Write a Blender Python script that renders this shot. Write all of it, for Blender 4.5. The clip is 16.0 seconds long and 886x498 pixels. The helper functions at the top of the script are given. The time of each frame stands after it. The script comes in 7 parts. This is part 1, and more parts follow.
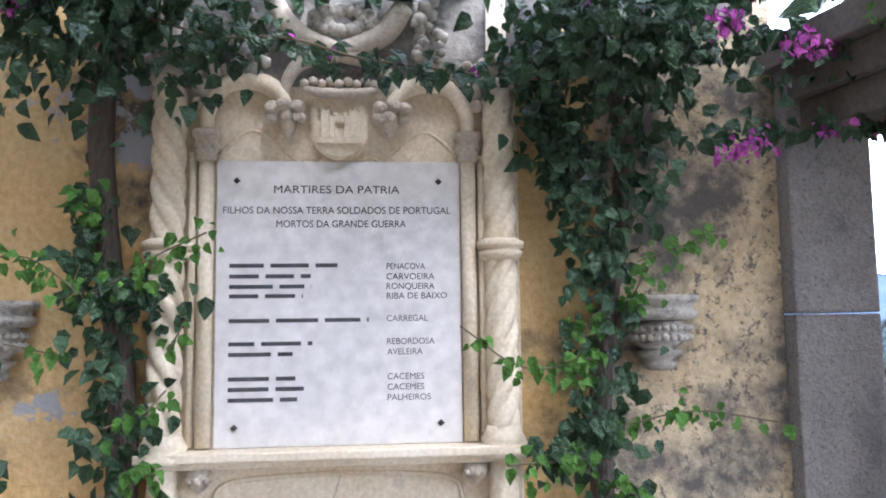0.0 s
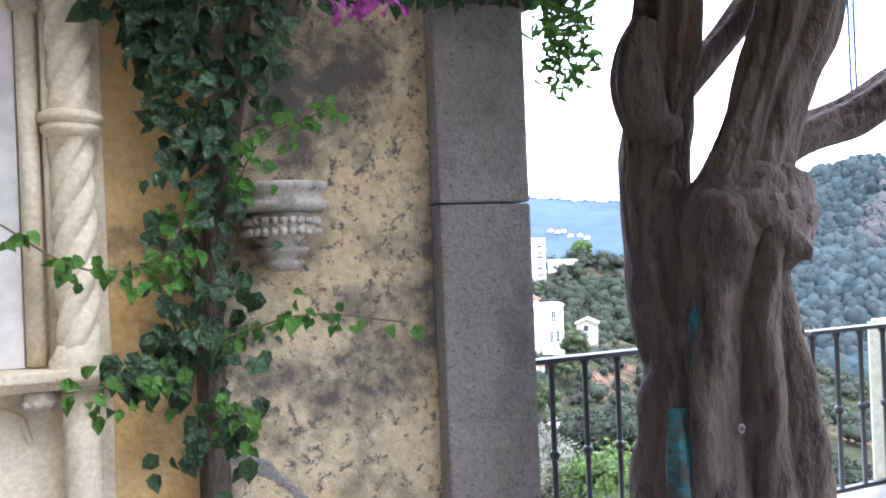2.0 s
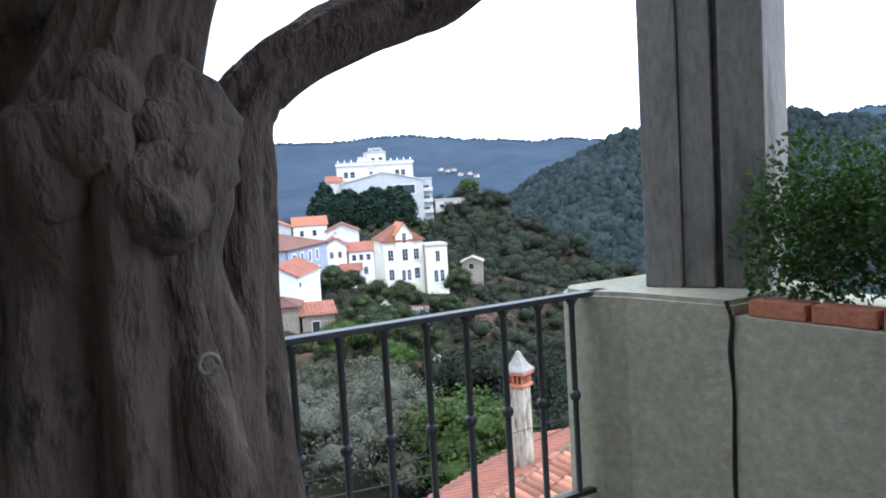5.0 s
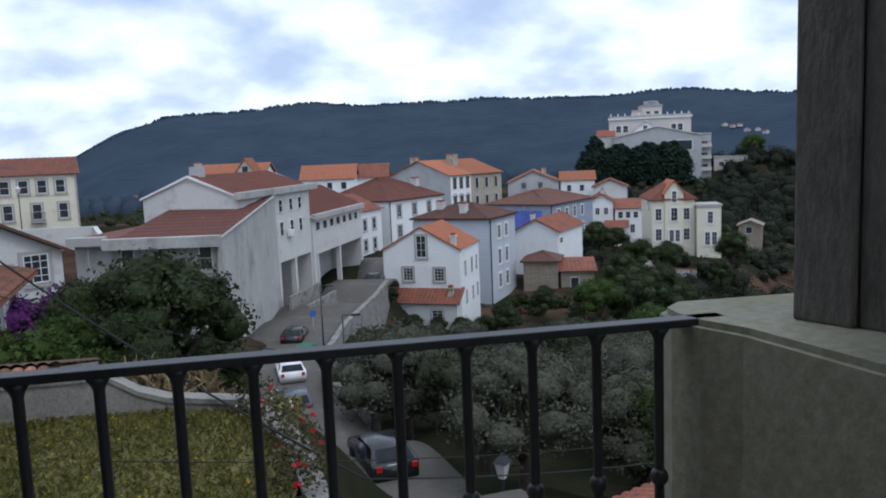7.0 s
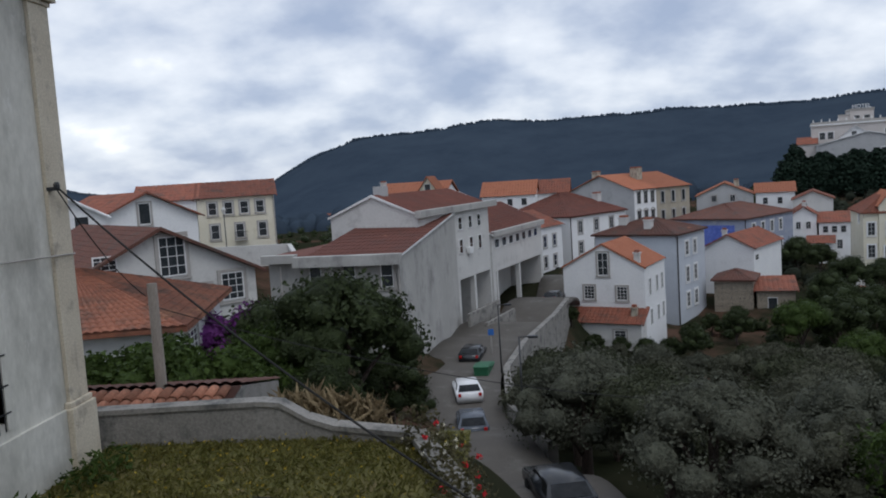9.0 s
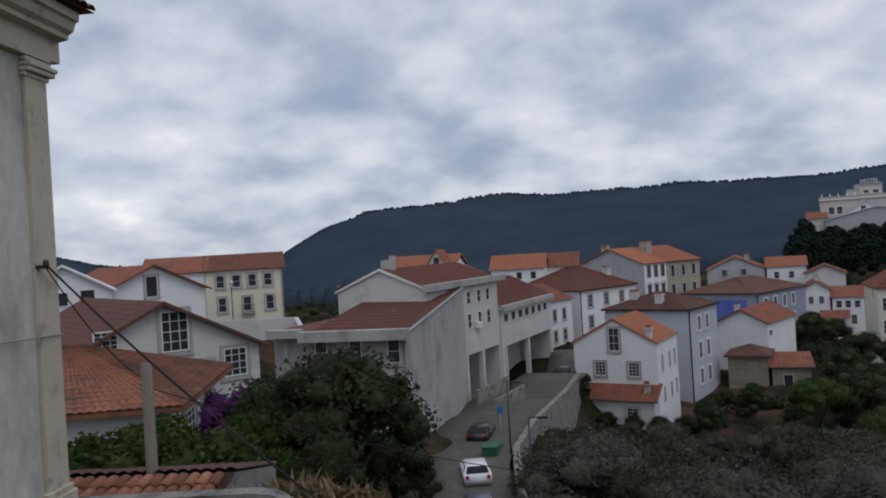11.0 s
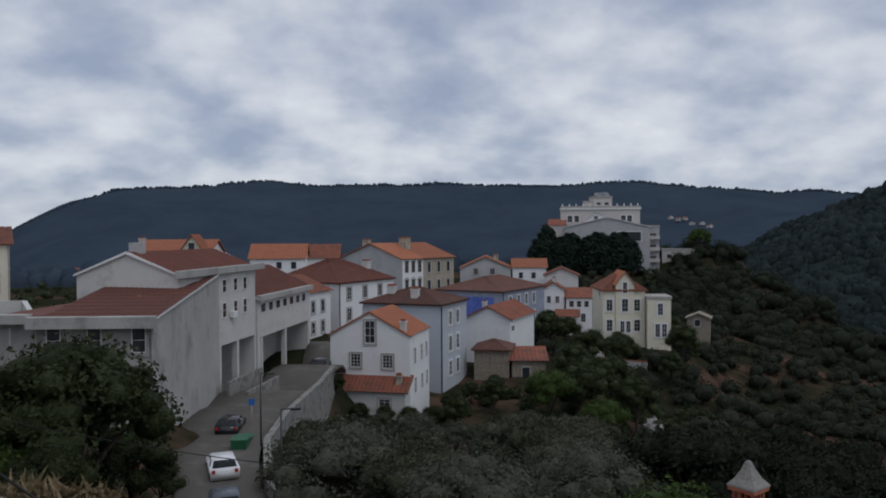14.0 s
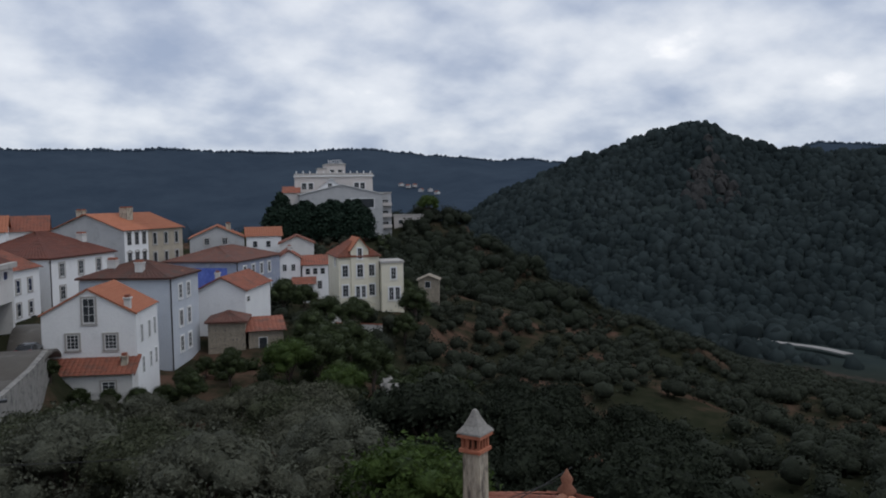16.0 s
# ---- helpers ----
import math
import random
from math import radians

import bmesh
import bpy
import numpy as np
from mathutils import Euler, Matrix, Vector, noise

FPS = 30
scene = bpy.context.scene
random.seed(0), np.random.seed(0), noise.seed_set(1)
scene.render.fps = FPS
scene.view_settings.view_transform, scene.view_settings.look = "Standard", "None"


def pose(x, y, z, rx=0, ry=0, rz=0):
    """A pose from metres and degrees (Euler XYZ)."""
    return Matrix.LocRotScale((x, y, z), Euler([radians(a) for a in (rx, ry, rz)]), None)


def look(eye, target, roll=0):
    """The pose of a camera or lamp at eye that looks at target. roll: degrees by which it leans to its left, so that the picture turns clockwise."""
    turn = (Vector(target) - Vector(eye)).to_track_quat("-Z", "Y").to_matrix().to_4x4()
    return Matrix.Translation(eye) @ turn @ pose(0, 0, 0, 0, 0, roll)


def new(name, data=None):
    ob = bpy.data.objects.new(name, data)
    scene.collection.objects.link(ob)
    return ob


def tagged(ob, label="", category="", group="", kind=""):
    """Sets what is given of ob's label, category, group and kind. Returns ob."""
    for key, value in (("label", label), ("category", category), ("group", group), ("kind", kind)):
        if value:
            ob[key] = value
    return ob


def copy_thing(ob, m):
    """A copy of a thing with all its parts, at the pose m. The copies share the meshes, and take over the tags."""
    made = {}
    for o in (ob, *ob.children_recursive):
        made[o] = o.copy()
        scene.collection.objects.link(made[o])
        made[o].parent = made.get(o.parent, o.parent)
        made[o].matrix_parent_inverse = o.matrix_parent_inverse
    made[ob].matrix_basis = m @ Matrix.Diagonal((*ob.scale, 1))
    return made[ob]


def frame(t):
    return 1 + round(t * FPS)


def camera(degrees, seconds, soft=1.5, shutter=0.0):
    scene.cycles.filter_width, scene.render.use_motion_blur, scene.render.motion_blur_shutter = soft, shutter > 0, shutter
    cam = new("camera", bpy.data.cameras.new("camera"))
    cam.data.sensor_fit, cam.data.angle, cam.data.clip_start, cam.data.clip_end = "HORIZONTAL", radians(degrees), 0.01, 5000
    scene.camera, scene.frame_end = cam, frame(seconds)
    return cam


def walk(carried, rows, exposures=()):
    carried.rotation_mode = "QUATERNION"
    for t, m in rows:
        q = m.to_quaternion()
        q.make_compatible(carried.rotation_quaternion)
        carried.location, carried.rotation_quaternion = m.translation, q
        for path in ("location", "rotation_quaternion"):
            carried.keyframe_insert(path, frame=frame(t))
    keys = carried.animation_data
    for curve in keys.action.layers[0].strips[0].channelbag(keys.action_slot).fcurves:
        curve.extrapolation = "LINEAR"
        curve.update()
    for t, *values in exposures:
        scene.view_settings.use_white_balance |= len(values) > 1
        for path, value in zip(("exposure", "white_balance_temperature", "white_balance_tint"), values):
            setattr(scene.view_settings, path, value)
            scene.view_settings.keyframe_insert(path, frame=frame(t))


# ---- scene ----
cam = camera(59.1, 16.0, soft=1.9)
PATH = [
    (0, (-0.482, 0.123, 1.710), (-0.281, 2.104, 1.901), -0.70),
    (0.5, (-0.397, 0.126, 1.657), (-0.123, 2.099, 1.841), -0.90),
    (1, (-0.242, 0.233, 1.618), (0.275, 2.160, 1.760), -0.70),
    (1.5, (-0.017, 0.428, 1.583), (0.681, 2.299, 1.690), -1.20),
    (2, (0.374, 0.553, 1.539), (1.092, 2.420, 1.542), -2.30),
    (2.5, (0.783, 0.633, 1.547), (1.560, 2.474, 1.457), -0.50),
    (3, (1.038, 0.820, 1.537), (2.012, 2.567, 1.498), 1.60),
    (3.5, (1.298, 0.948, 1.521), (2.428, 2.596, 1.435), -1.90),
    (3.7, (1.450, 0.993, 1.508), (2.623, 2.612, 1.465), -2.30),
    (5.8, (2.785, 1.372, 1.530), (3.557, 3.203, 1.305), -3.67),
    (6, (2.921, 1.462, 1.506), (3.663, 3.305, 1.281), -3.29),
    (6.5, (3.223, 1.698, 1.524), (3.838, 3.584, 1.268), -1.24),
    (7, (3.524, 1.889, 1.499), (3.830, 3.850, 1.254), -2.34),
    (7.5, (3.681, 2.113, 1.509), (3.776, 4.099, 1.291), -0.78),
    (8, (3.699, 2.440, 1.500), (3.696, 4.423, 1.240), -1.11),
    (8.5, (3.700, 2.680, 1.530), (3.569, 4.664, 1.316), -2.44),
    (8.7, (3.712, 2.770, 1.540), (3.558, 4.754, 1.339), -3.71),
    (10.8, (3.780, 3.500, 1.650), (3.666, 5.497, 1.633), -2.59),
    (11, (3.780, 3.500, 1.650), (3.616, 5.493, 1.654), -3.45),
    (11.5, (3.780, 3.500, 1.650), (3.446, 5.466, 1.806), -3.50),
    (12, (3.780, 3.500, 1.650), (3.323, 5.439, 1.832), -2.63),
    (12.5, (3.780, 3.500, 1.650), (3.416, 5.462, 1.778), -1.69),
    (13, (3.780, 3.500, 1.650), (3.655, 5.496, 1.691), -0.95),
    (13.5, (3.780, 3.500, 1.650), (3.958, 5.492, 1.627), -0.87),
    (14, (3.780, 3.500, 1.650), (4.216, 5.451, 1.613), -0.27),
    (14.5, (3.780, 3.500, 1.650), (4.439, 5.388, 1.615), -0.18),
    (15, (3.780, 3.500, 1.650), (4.603, 5.321, 1.570), -0.99),
    (15.5, (3.780, 3.500, 1.650), (4.709, 5.269, 1.554), -0.91),
    (16, (3.780, 3.500, 1.650), (4.832, 5.196, 1.523), -0.89),
]
walk(cam, [(t, look(e, g, r)) for t, e, g, r in PATH],
     exposures=[(0, 4.1, 5500, 18), (1, 4.0, 5500, 18), (1.5, 3.9, 5500, 17), (2.5, 4.1, 5700, 14), (3.7, 3.7, 5700, 11), (5.8, 1.55, 5600, 8), (6.5, 1.1, 5800, 9), (7, 0.6, 5750, 9), (8.7, 0.15, 6000, 10), (11, -0.15, 6150, 12), (12.5, -0.38, 6150, 12), (14.5, -0.15, 6150, 11), (16, 0.0, 6150, 11)])

# ---- world and sun: a bright, cloudy sky ----
world = bpy.data.worlds.new("sky")
scene.world = world
world.use_nodes = True
wn, wl = world.node_tree.nodes, world.node_tree.links
wn.clear()
SUN_ELEV, SUN_ROT = radians(58), radians(155)
sky = wn.new("ShaderNodeTexSky")
sky.sky_type, sky.sun_disc, sky.sun_elevation, sky.sun_rotation = "NISHITA", False, SUN_ELEV, SUN_ROT
coord = wn.new("ShaderNodeTexCoord")
sep = wn.new("ShaderNodeSeparateXYZ")
wl.new(coord.outputs["Generated"], sep.inputs[0])


def wmath(op, a, b):
    n = wn.new("ShaderNodeMath")
    n.operation = op
    for i, v in enumerate((a, b)):
        if isinstance(v, (int, float)):
            n.inputs[i].default_value = v
        else:
            wl.new(v, n.inputs[i])
    return n.outputs[0]


comb = wn.new("ShaderNodeCombineXYZ")
lift = wmath("ADD", wmath("MAXIMUM", sep.outputs[2], 0.0), 0.42)
wl.new(wmath("DIVIDE", sep.outputs[0], lift), comb.inputs[0])
wl.new(wmath("DIVIDE", sep.outputs[1], lift), comb.inputs[1])


def cloud_noise(scale, detail, rough, warp):
    n = wn.new("ShaderNodeTexNoise")
    n.inputs["Scale"].default_value, n.inputs["Detail"].default_value, n.inputs["Roughness"].default_value = scale, detail, rough
    n.inputs["Distortion"].default_value = warp
    wl.new(comb.outputs[0], n.inputs["Vector"])
    return n.outputs["Fac"]


ramp = wn.new("ShaderNodeValToRGB")
e = ramp.color_ramp.elements
e[0].position, e[0].color = 0.36, (0.40, 0.46, 0.58, 1)
e[1].position, e[1].color = 0.68, (1.15, 1.12, 1.08, 1)
for pos, col in ((0.43, (0.50, 0.55, 0.65, 1)), (0.49, (0.64, 0.68, 0.75, 1)), (0.56, (0.80, 0.82, 0.85, 1)), (0.62, (0.90, 0.91, 0.92, 1))):
    e.new(pos).color = col
wl.new(wmath("ADD", wmath("MULTIPLY", cloud_noise(4.6, 5, 0.5, 0.0), 0.60), wmath("MULTIPLY", cloud_noise(1.5, 2, 0.5, 0.0), 0.40)), ramp.inputs[0])
wmix = wn.new("ShaderNodeMix")
wmix.data_type = "RGBA"
wmix.inputs[0].default_value = 0.9
scl = wn.new("ShaderNodeMix")
scl.data_type, scl.blend_type = "RGBA", "MULTIPLY"
scl.inputs[0].default_value = 1.0
wl.new(sky.outputs[0], scl.inputs[6])
scl.inputs[7].default_value = (0.1, 0.1, 0.1, 1)
wl.new(scl.outputs[2], wmix.inputs[6])
wl.new(ramp.outputs[0], wmix.inputs[7])
bg = wn.new("ShaderNodeBackground")
bg.inputs[1].default_value = 0.95
wl.new(wmix.outputs[2], bg.inputs[0])
wl.new(bg.outputs[0], wn.new("ShaderNodeOutputWorld").inputs[0])

sun = new("sun", bpy.data.lights.new("sun", "SUN"))
sun.data.energy, sun.data.angle, sun.data.color = 0.65, radians(25), (1.0, 0.96, 0.9)
sun.matrix_world = look((0, 0, 50), (-math.sin(SUN_ROT) * math.cos(SUN_ELEV) * 50, -math.cos(SUN_ROT) * math.cos(SUN_ELEV) * 50, 50 - 50 * math.sin(SUN_ELEV)))


# ---- materials ----
def material(name, a, b, rough=0.85, scale=3.0, fine=40.0, bump=0.3, dist=0.02, c=None, c_scale=1.2, c_lo=0.56, c_hi=0.66,
             d=None, d_scale=6.0, d_lo=0.6, d_hi=0.66, metal=0.0, rand=0.0, stretch=(1, 1, 1), island=False, spec=0.3, grain=0.35):
    """Two base colours mixed by coarse and fine noise; c and d are stains of their own scale."""
    mt = bpy.data.materials.new(name)
    mt.use_nodes = True
    nt, ln = mt.node_tree.nodes, mt.node_tree.links
    bs = nt["Principled BSDF"]
    bs.inputs["Roughness"].default_value, bs.inputs["Metallic"].default_value = rough, metal
    bs.inputs["Specular IOR Level"].default_value = spec
    tc = nt.new("ShaderNodeTexCoord")
    mp = nt.new("ShaderNodeMapping")
    mp.inputs["Scale"].default_value = stretch
    ln.new(tc.outputs["Object"], mp.inputs[0])

    def nz(sc, det=5, ro=0.6):
        n = nt.new("ShaderNodeTexNoise")
        n.inputs["Scale"].default_value, n.inputs["Detail"].default_value, n.inputs["Roughness"].default_value = sc, det, ro
        ln.new(mp.outputs[0], n.inputs["Vector"])
        return n.outputs["Fac"]

    def rng(v, lo, hi):
        n = nt.new("ShaderNodeMapRange")
        n.inputs[1].default_value, n.inputs[2].default_value = lo, hi
        ln.new(v, n.inputs[0])
        return n.outputs[0]

    def mix(f, x, y, op="MIX"):
        n = nt.new("ShaderNodeMix")
        n.data_type, n.blend_type = "RGBA", op
        if isinstance(f, float):
            n.inputs[0].default_value = f
        else:
            ln.new(f, n.inputs[0])
        for i, v in ((6, x), (7, y)):
            if isinstance(v, tuple):
                n.inputs[i].default_value = (*v, 1)
            else:
                ln.new(v, n.inputs[i])
        return n.outputs[2]

    big, small = nz(scale), nz(fine, 3)
    col = mix(rng(big, 0.3, 0.7), a, b)
    col = mix(grain, col, mix(rng(small, 0.3, 0.7), tuple(v * 0.6 for v in a), tuple(min(1, v * 1.25) for v in b)))
    if c:
        col = mix(rng(nz(c_scale, 9, 0.68), c_lo, c_hi), col, c)
    if d:
        col = mix(rng(nz(d_scale, 8, 0.7), d_lo, d_hi), col, d)
    if rand:
        src = nt.new("ShaderNodeNewGeometry").outputs["Random Per Island"] if island else nt.new("ShaderNodeObjectInfo").outputs["Random"]
        hs = nt.new("ShaderNodeHueSaturation")
        r2 = nt.new("ShaderNodeMapRange")
        r2.inputs[3].default_value, r2.inputs[4].default_value = 1 - rand, 1 + rand
        ln.new(src, r2.inputs[0])
        ln.new(r2.outputs[0], hs.inputs["Value"])
        ln.new(col, hs.inputs["Color"])
        col = hs.outputs[0]
    ln.new(col, bs.inputs["Base Color"])
    if bump:
        bp = nt.new("ShaderNodeBump")
        bp.inputs["Strength"].default_value, bp.inputs["Distance"].default_value = bump, dist
        ln.new(small, bp.inputs["Height"])
        bp2 = nt.new("ShaderNodeBump")
        bp2.inputs["Strength"].default_value, bp2.inputs["Distance"].default_value = bump, dist * 2
        ln.new(big, bp2.inputs["Height"])
        ln.new(bp.outputs[0], bp2.inputs["Normal"])
        ln.new(bp2.outputs[0], bs.inputs["Normal"])
    return mt


def leafy(name, a, b, trans=0.25, rough=0.5, rand=0.3):
    mt = material(name, a, b, rough=rough, scale=2.5, fine=11, bump=0.9, dist=0.08, rand=rand, island=True, spec=0.12)
    nt, ln = mt.node_tree.nodes, mt.node_tree.links
    bs = nt["Principled BSDF"]
    src = bs.inputs["Base Color"].links[0].from_socket
    tr = nt.new("ShaderNodeBsdfTranslucent")
    ln.new(src, tr.inputs[0])
    mx = nt.new("ShaderNodeMixShader")
    mx.inputs[0].default_value = trans
    ln.new(bs.outputs[0], mx.inputs[1])
    ln.new(tr.outputs[0], mx.inputs[2])
    ln.new(mx.outputs[0], nt["Material Output"].inputs[0])
    return mt


M = {}
M["ochre"] = material("ochre_plaster", (0.60, 0.36, 0.12), (0.70, 0.52, 0.27), scale=1.8, fine=30, bump=0.35, c=(0.10, 0.085, 0.07), c_scale=1.6, c_lo=0.55, c_hi=0.68, d=(0.40, 0.40, 0.42), d_scale=1.7, d_lo=0.60, d_hi=0.62)
M["stained"] = material("mouldy_plaster", (0.58, 0.42, 0.22), (0.68, 0.57, 0.38), scale=2.2, fine=30, bump=0.45, c=(0.13, 0.115, 0.10), c_scale=2.3, c_lo=0.44, c_hi=0.60, d=(0.14, 0.12, 0.105), d_scale=26, d_lo=0.53, d_hi=0.62)
M["sooty"] = material("grey_mouldy_cement", (0.17, 0.16, 0.145), (0.30, 0.275, 0.235), scale=3, fine=30, bump=0.5, c=(0.08, 0.075, 0.07), c_scale=4, c_lo=0.5, c_hi=0.65)
M["pier"] = material("grey_granite_pier", (0.245, 0.220, 0.205), (0.36, 0.325, 0.30), scale=3.5, fine=60, bump=0.6, c=(0.16, 0.15, 0.15), c_scale=2.2, c_lo=0.52, c_hi=0.7, d=(0.085, 0.078, 0.075), d_scale=42, d_lo=0.57, d_hi=0.66)
M["limestone"] = material("carved_limestone", (0.68, 0.55, 0.36), (0.77, 0.68, 0.52), scale=3, fine=50, bump=0.2, dist=0.008, c=(0.50, 0.45, 0.37), c_scale=5, c_lo=0.60, c_hi=0.75)
M["greystone"] = material("weathered_carving", (0.40, 0.335, 0.25), (0.56, 0.49, 0.385), scale=6, fine=50, bump=0.3, dist=0.01, c=(0.22, 0.18, 0.14), c_scale=7, c_lo=0.58, c_hi=0.7)
M["corbelstone"] = material("dark_weathered_carving", (0.36, 0.32, 0.26), (0.52, 0.48, 0.41), scale=8, fine=50, bump=0.5, dist=0.012, c=(0.10, 0.09, 0.08), c_scale=9, c_lo=0.52, c_hi=0.66)
M["marble"] = material("white_marble", (0.70, 0.66, 0.61), (0.73, 0.695, 0.65), rough=0.5, scale=2.2, fine=14, bump=0.03, c=(0.68, 0.64, 0.59), c_scale=2.6, c_lo=0.55, c_hi=0.8)
M["letter"] = material("dark_letter", (0.05, 0.05, 0.05), (0.11, 0.11, 0.11), bump=0, scale=9)
M["bark"] = material("bark", (0.052, 0.039, 0.033), (0.118, 0.088, 0.073), scale=5, fine=24, bump=0.8, dist=0.035, stretch=(1, 1, 0.36), c=(0.26, 0.24, 0.2), c_scale=18, c_lo=0.66, c_hi=0.7, d=(0.025, 0.02, 0.018), d_scale=9, d_lo=0.55, d_hi=0.65)
M["teal"] = material("teal_paint", (0.02, 0.10, 0.12), (0.04, 0.17, 0.19), scale=8, fine=40, bump=0.5, c=(0.06, 0.05, 0.04), c_scale=8, c_lo=0.42, c_hi=0.56)
M["vinebark"] = material("vine_bark", (0.07, 0.05, 0.04), (0.14, 0.11, 0.09), scale=12, fine=60, bump=0.8, stretch=(1, 1, 0.3))
M["twig"] = material("twig", (0.12, 0.10, 0.06), (0.2, 0.16, 0.1), bump=0.2)
M["leaf"] = leafy("bougainvillea_leaf", (0.024, 0.055, 0.026), (0.06, 0.115, 0.048), 0.2, 0.36)
M["leaf"].node_tree.nodes["Principled BSDF"].inputs["Specular IOR Level"].default_value = 0.4
M["leaf_new"] = leafy("young_leaf", (0.06, 0.16, 0.03), (0.14, 0.28, 0.06), 0.35)
M["bract"] = leafy("magenta_bract", (0.45, 0.06, 0.36), (0.62, 0.16, 0.52), 0.35)
M["violet"] = leafy("violet_bract", (0.12, 0.028, 0.15), (0.25, 0.07, 0.29), 0.3)
M["red"] = leafy("red_petal", (0.55, 0.02, 0.03), (0.7, 0.05, 0.06), 0.2)
M["yellow"] = leafy("yellow_leaf", (0.35, 0.25, 0.03), (0.5, 0.38, 0.06), 0.3)
M["petalw"] = leafy("pale_petal", (0.7, 0.68, 0.55), (0.8, 0.75, 0.6), 0.3)
M["olive"] = leafy("olive_leaf", (0.054, 0.057, 0.038), (0.118, 0.120, 0.084), 0.15, 0.8, 0.2)
M["olive_deep"] = leafy("deep_olive_leaf", (0.037, 0.043, 0.024), (0.080, 0.087, 0.052), 0.15, 0.8, 0.2)
M["olive_pale"] = leafy("pale_olive_leaf", (0.058, 0.063, 0.045), (0.128, 0.132, 0.098), 0.15, 0.8, 0.2)
M["broad"] = leafy("broad_leaf", (0.023, 0.033, 0.013), (0.052, 0.068, 0.027), 0.2)
M["bright"] = leafy("bright_leaf", (0.036, 0.062, 0.014), (0.075, 0.112, 0.028), 0.3)
M["hedge"] = leafy("hedge_leaf", (0.03, 0.068, 0.016), (0.075, 0.13, 0.032), 0.3)
M["pine"] = leafy("dark_conifer", (0.010, 0.022, 0.016), (0.024, 0.042, 0.026), 0.05)
M["scrub"] = leafy("scrub", (0.013, 0.018, 0.011), (0.030, 0.036, 0.023), 0.1, 0.9, 0.2)
M["hillolive"] = leafy("hillside_olive", (0.018, 0.023, 0.015), (0.042, 0.048, 0.033), 0.1, 0.9, 0.2)
M["rosebush"] = leafy("dry_rose_leaf", (0.05, 0.05, 0.022), (0.12, 0.105, 0.055), 0.25)
# leaf green pulled towards blue-grey to suggest haze over the opposite hill
M["forest"] = material("hazy_far_forest", (0.016, 0.0225, 0.0235), (0.033, 0.042, 0.042), rough=1.0, scale=0.012, fine=0.1, bump=0, rand=0.25, island=True, spec=0.0)
M["crag"] = material("grey_crag", (0.034, 0.035, 0.035), (0.056, 0.054, 0.052), rough=1.0, scale=0.1, fine=0.6, bump=0.5, dist=1.0, spec=0.0)
# the blue in this base colour stands in for distance haze
M["ridge"] = material("hazy_ridge_forest", (0.036, 0.050, 0.070), (0.047, 0.064, 0.085), rough=1.0, scale=0.006, fine=0.05, bump=0, rand=0.07, island=True, spec=0.0)
M["dry"] = leafy("dry_grass", (0.22, 0.16, 0.09), (0.34, 0.27, 0.16), 0.2)
M["iron"] = material("black_painted_iron", (0.012, 0.014, 0.016), (0.03, 0.032, 0.035), rough=0.45, scale=8, fine=70, bump=0.3, dist=0.004, spec=0.5)
M["parapet"] = material("limewashed_parapet", (0.29, 0.28, 0.19), (0.38, 0.365, 0.295), scale=1.6, fine=24, bump=0.25, c=(0.26, 0.23, 0.11), c_scale=1.6, c_lo=0.55, c_hi=0.75, d=(0.17, 0.15, 0.13), d_scale=5, d_lo=0.66, d_hi=0.72)
M["concrete"] = material("board_marked_concrete", (0.155, 0.145, 0.135), (0.235, 0.22, 0.205), scale=2, fine=40, bump=0.5, stretch=(1, 1, 0.35), c=(0.10, 0.095, 0.09), c_scale=4, c_lo=0.5, c_hi=0.65)
M["beam"] = material("brown_painted_beam", (0.10, 0.085, 0.07), (0.16, 0.135, 0.115), scale=3, fine=30, bump=0.3)
M["brick"] = material("red_brick", (0.34, 0.12, 0.07), (0.42, 0.17, 0.10), scale=6, fine=60, bump=0.4, rand=0.2)
M["floor"] = material("terrace_floor", (0.22, 0.21, 0.20), (0.33, 0.31, 0.29), scale=2, fine=50, bump=0.5)
M["white"] = material("white_render", (0.74, 0.74, 0.74), (0.80, 0.80, 0.79), scale=0.35, fine=5, bump=0.05, c=(0.58, 0.58, 0.57), c_scale=0.5, c_lo=0.57, c_hi=0.8, grain=0.12)
M["offwhite"] = material("weathered_white_render", (0.52, 0.51, 0.49), (0.61, 0.60, 0.575), scale=0.4, fine=6, bump=0.08, c=(0.36, 0.35, 0.34), c_scale=0.7, c_lo=0.55, c_hi=0.75, grain=0.12)
M["grey"] = material("grey_render", (0.38, 0.38, 0.38), (0.46, 0.46, 0.46), scale=0.4, fine=6, bump=0.08, c=(0.28, 0.28, 0.28), c_scale=0.7, c_lo=0.55, c_hi=0.75, grain=0.12)
M["bluegrey"] = material("blue_grey_render", (0.44, 0.47, 0.52), (0.52, 0.55, 0.59), scale=0.4, fine=6, bump=0.05, grain=0.12)
M["bluetile"] = material("blue_tile_facade", (0.24, 0.27, 0.36), (0.36, 0.39, 0.47), scale=0.6, fine=9, bump=0.1, c=(0.46, 0.45, 0.44), c_scale=0.8, c_lo=0.56, c_hi=0.7, grain=0.12)
M["bluepanel"] = material("blue_painted_panel", (0.06, 0.10, 0.42), (0.16, 0.22, 0.60), scale=0.8, fine=5, bump=0.05, c=(0.4, 0.36, 0.24), c_scale=0.5, c_lo=0.6, c_hi=0.66)
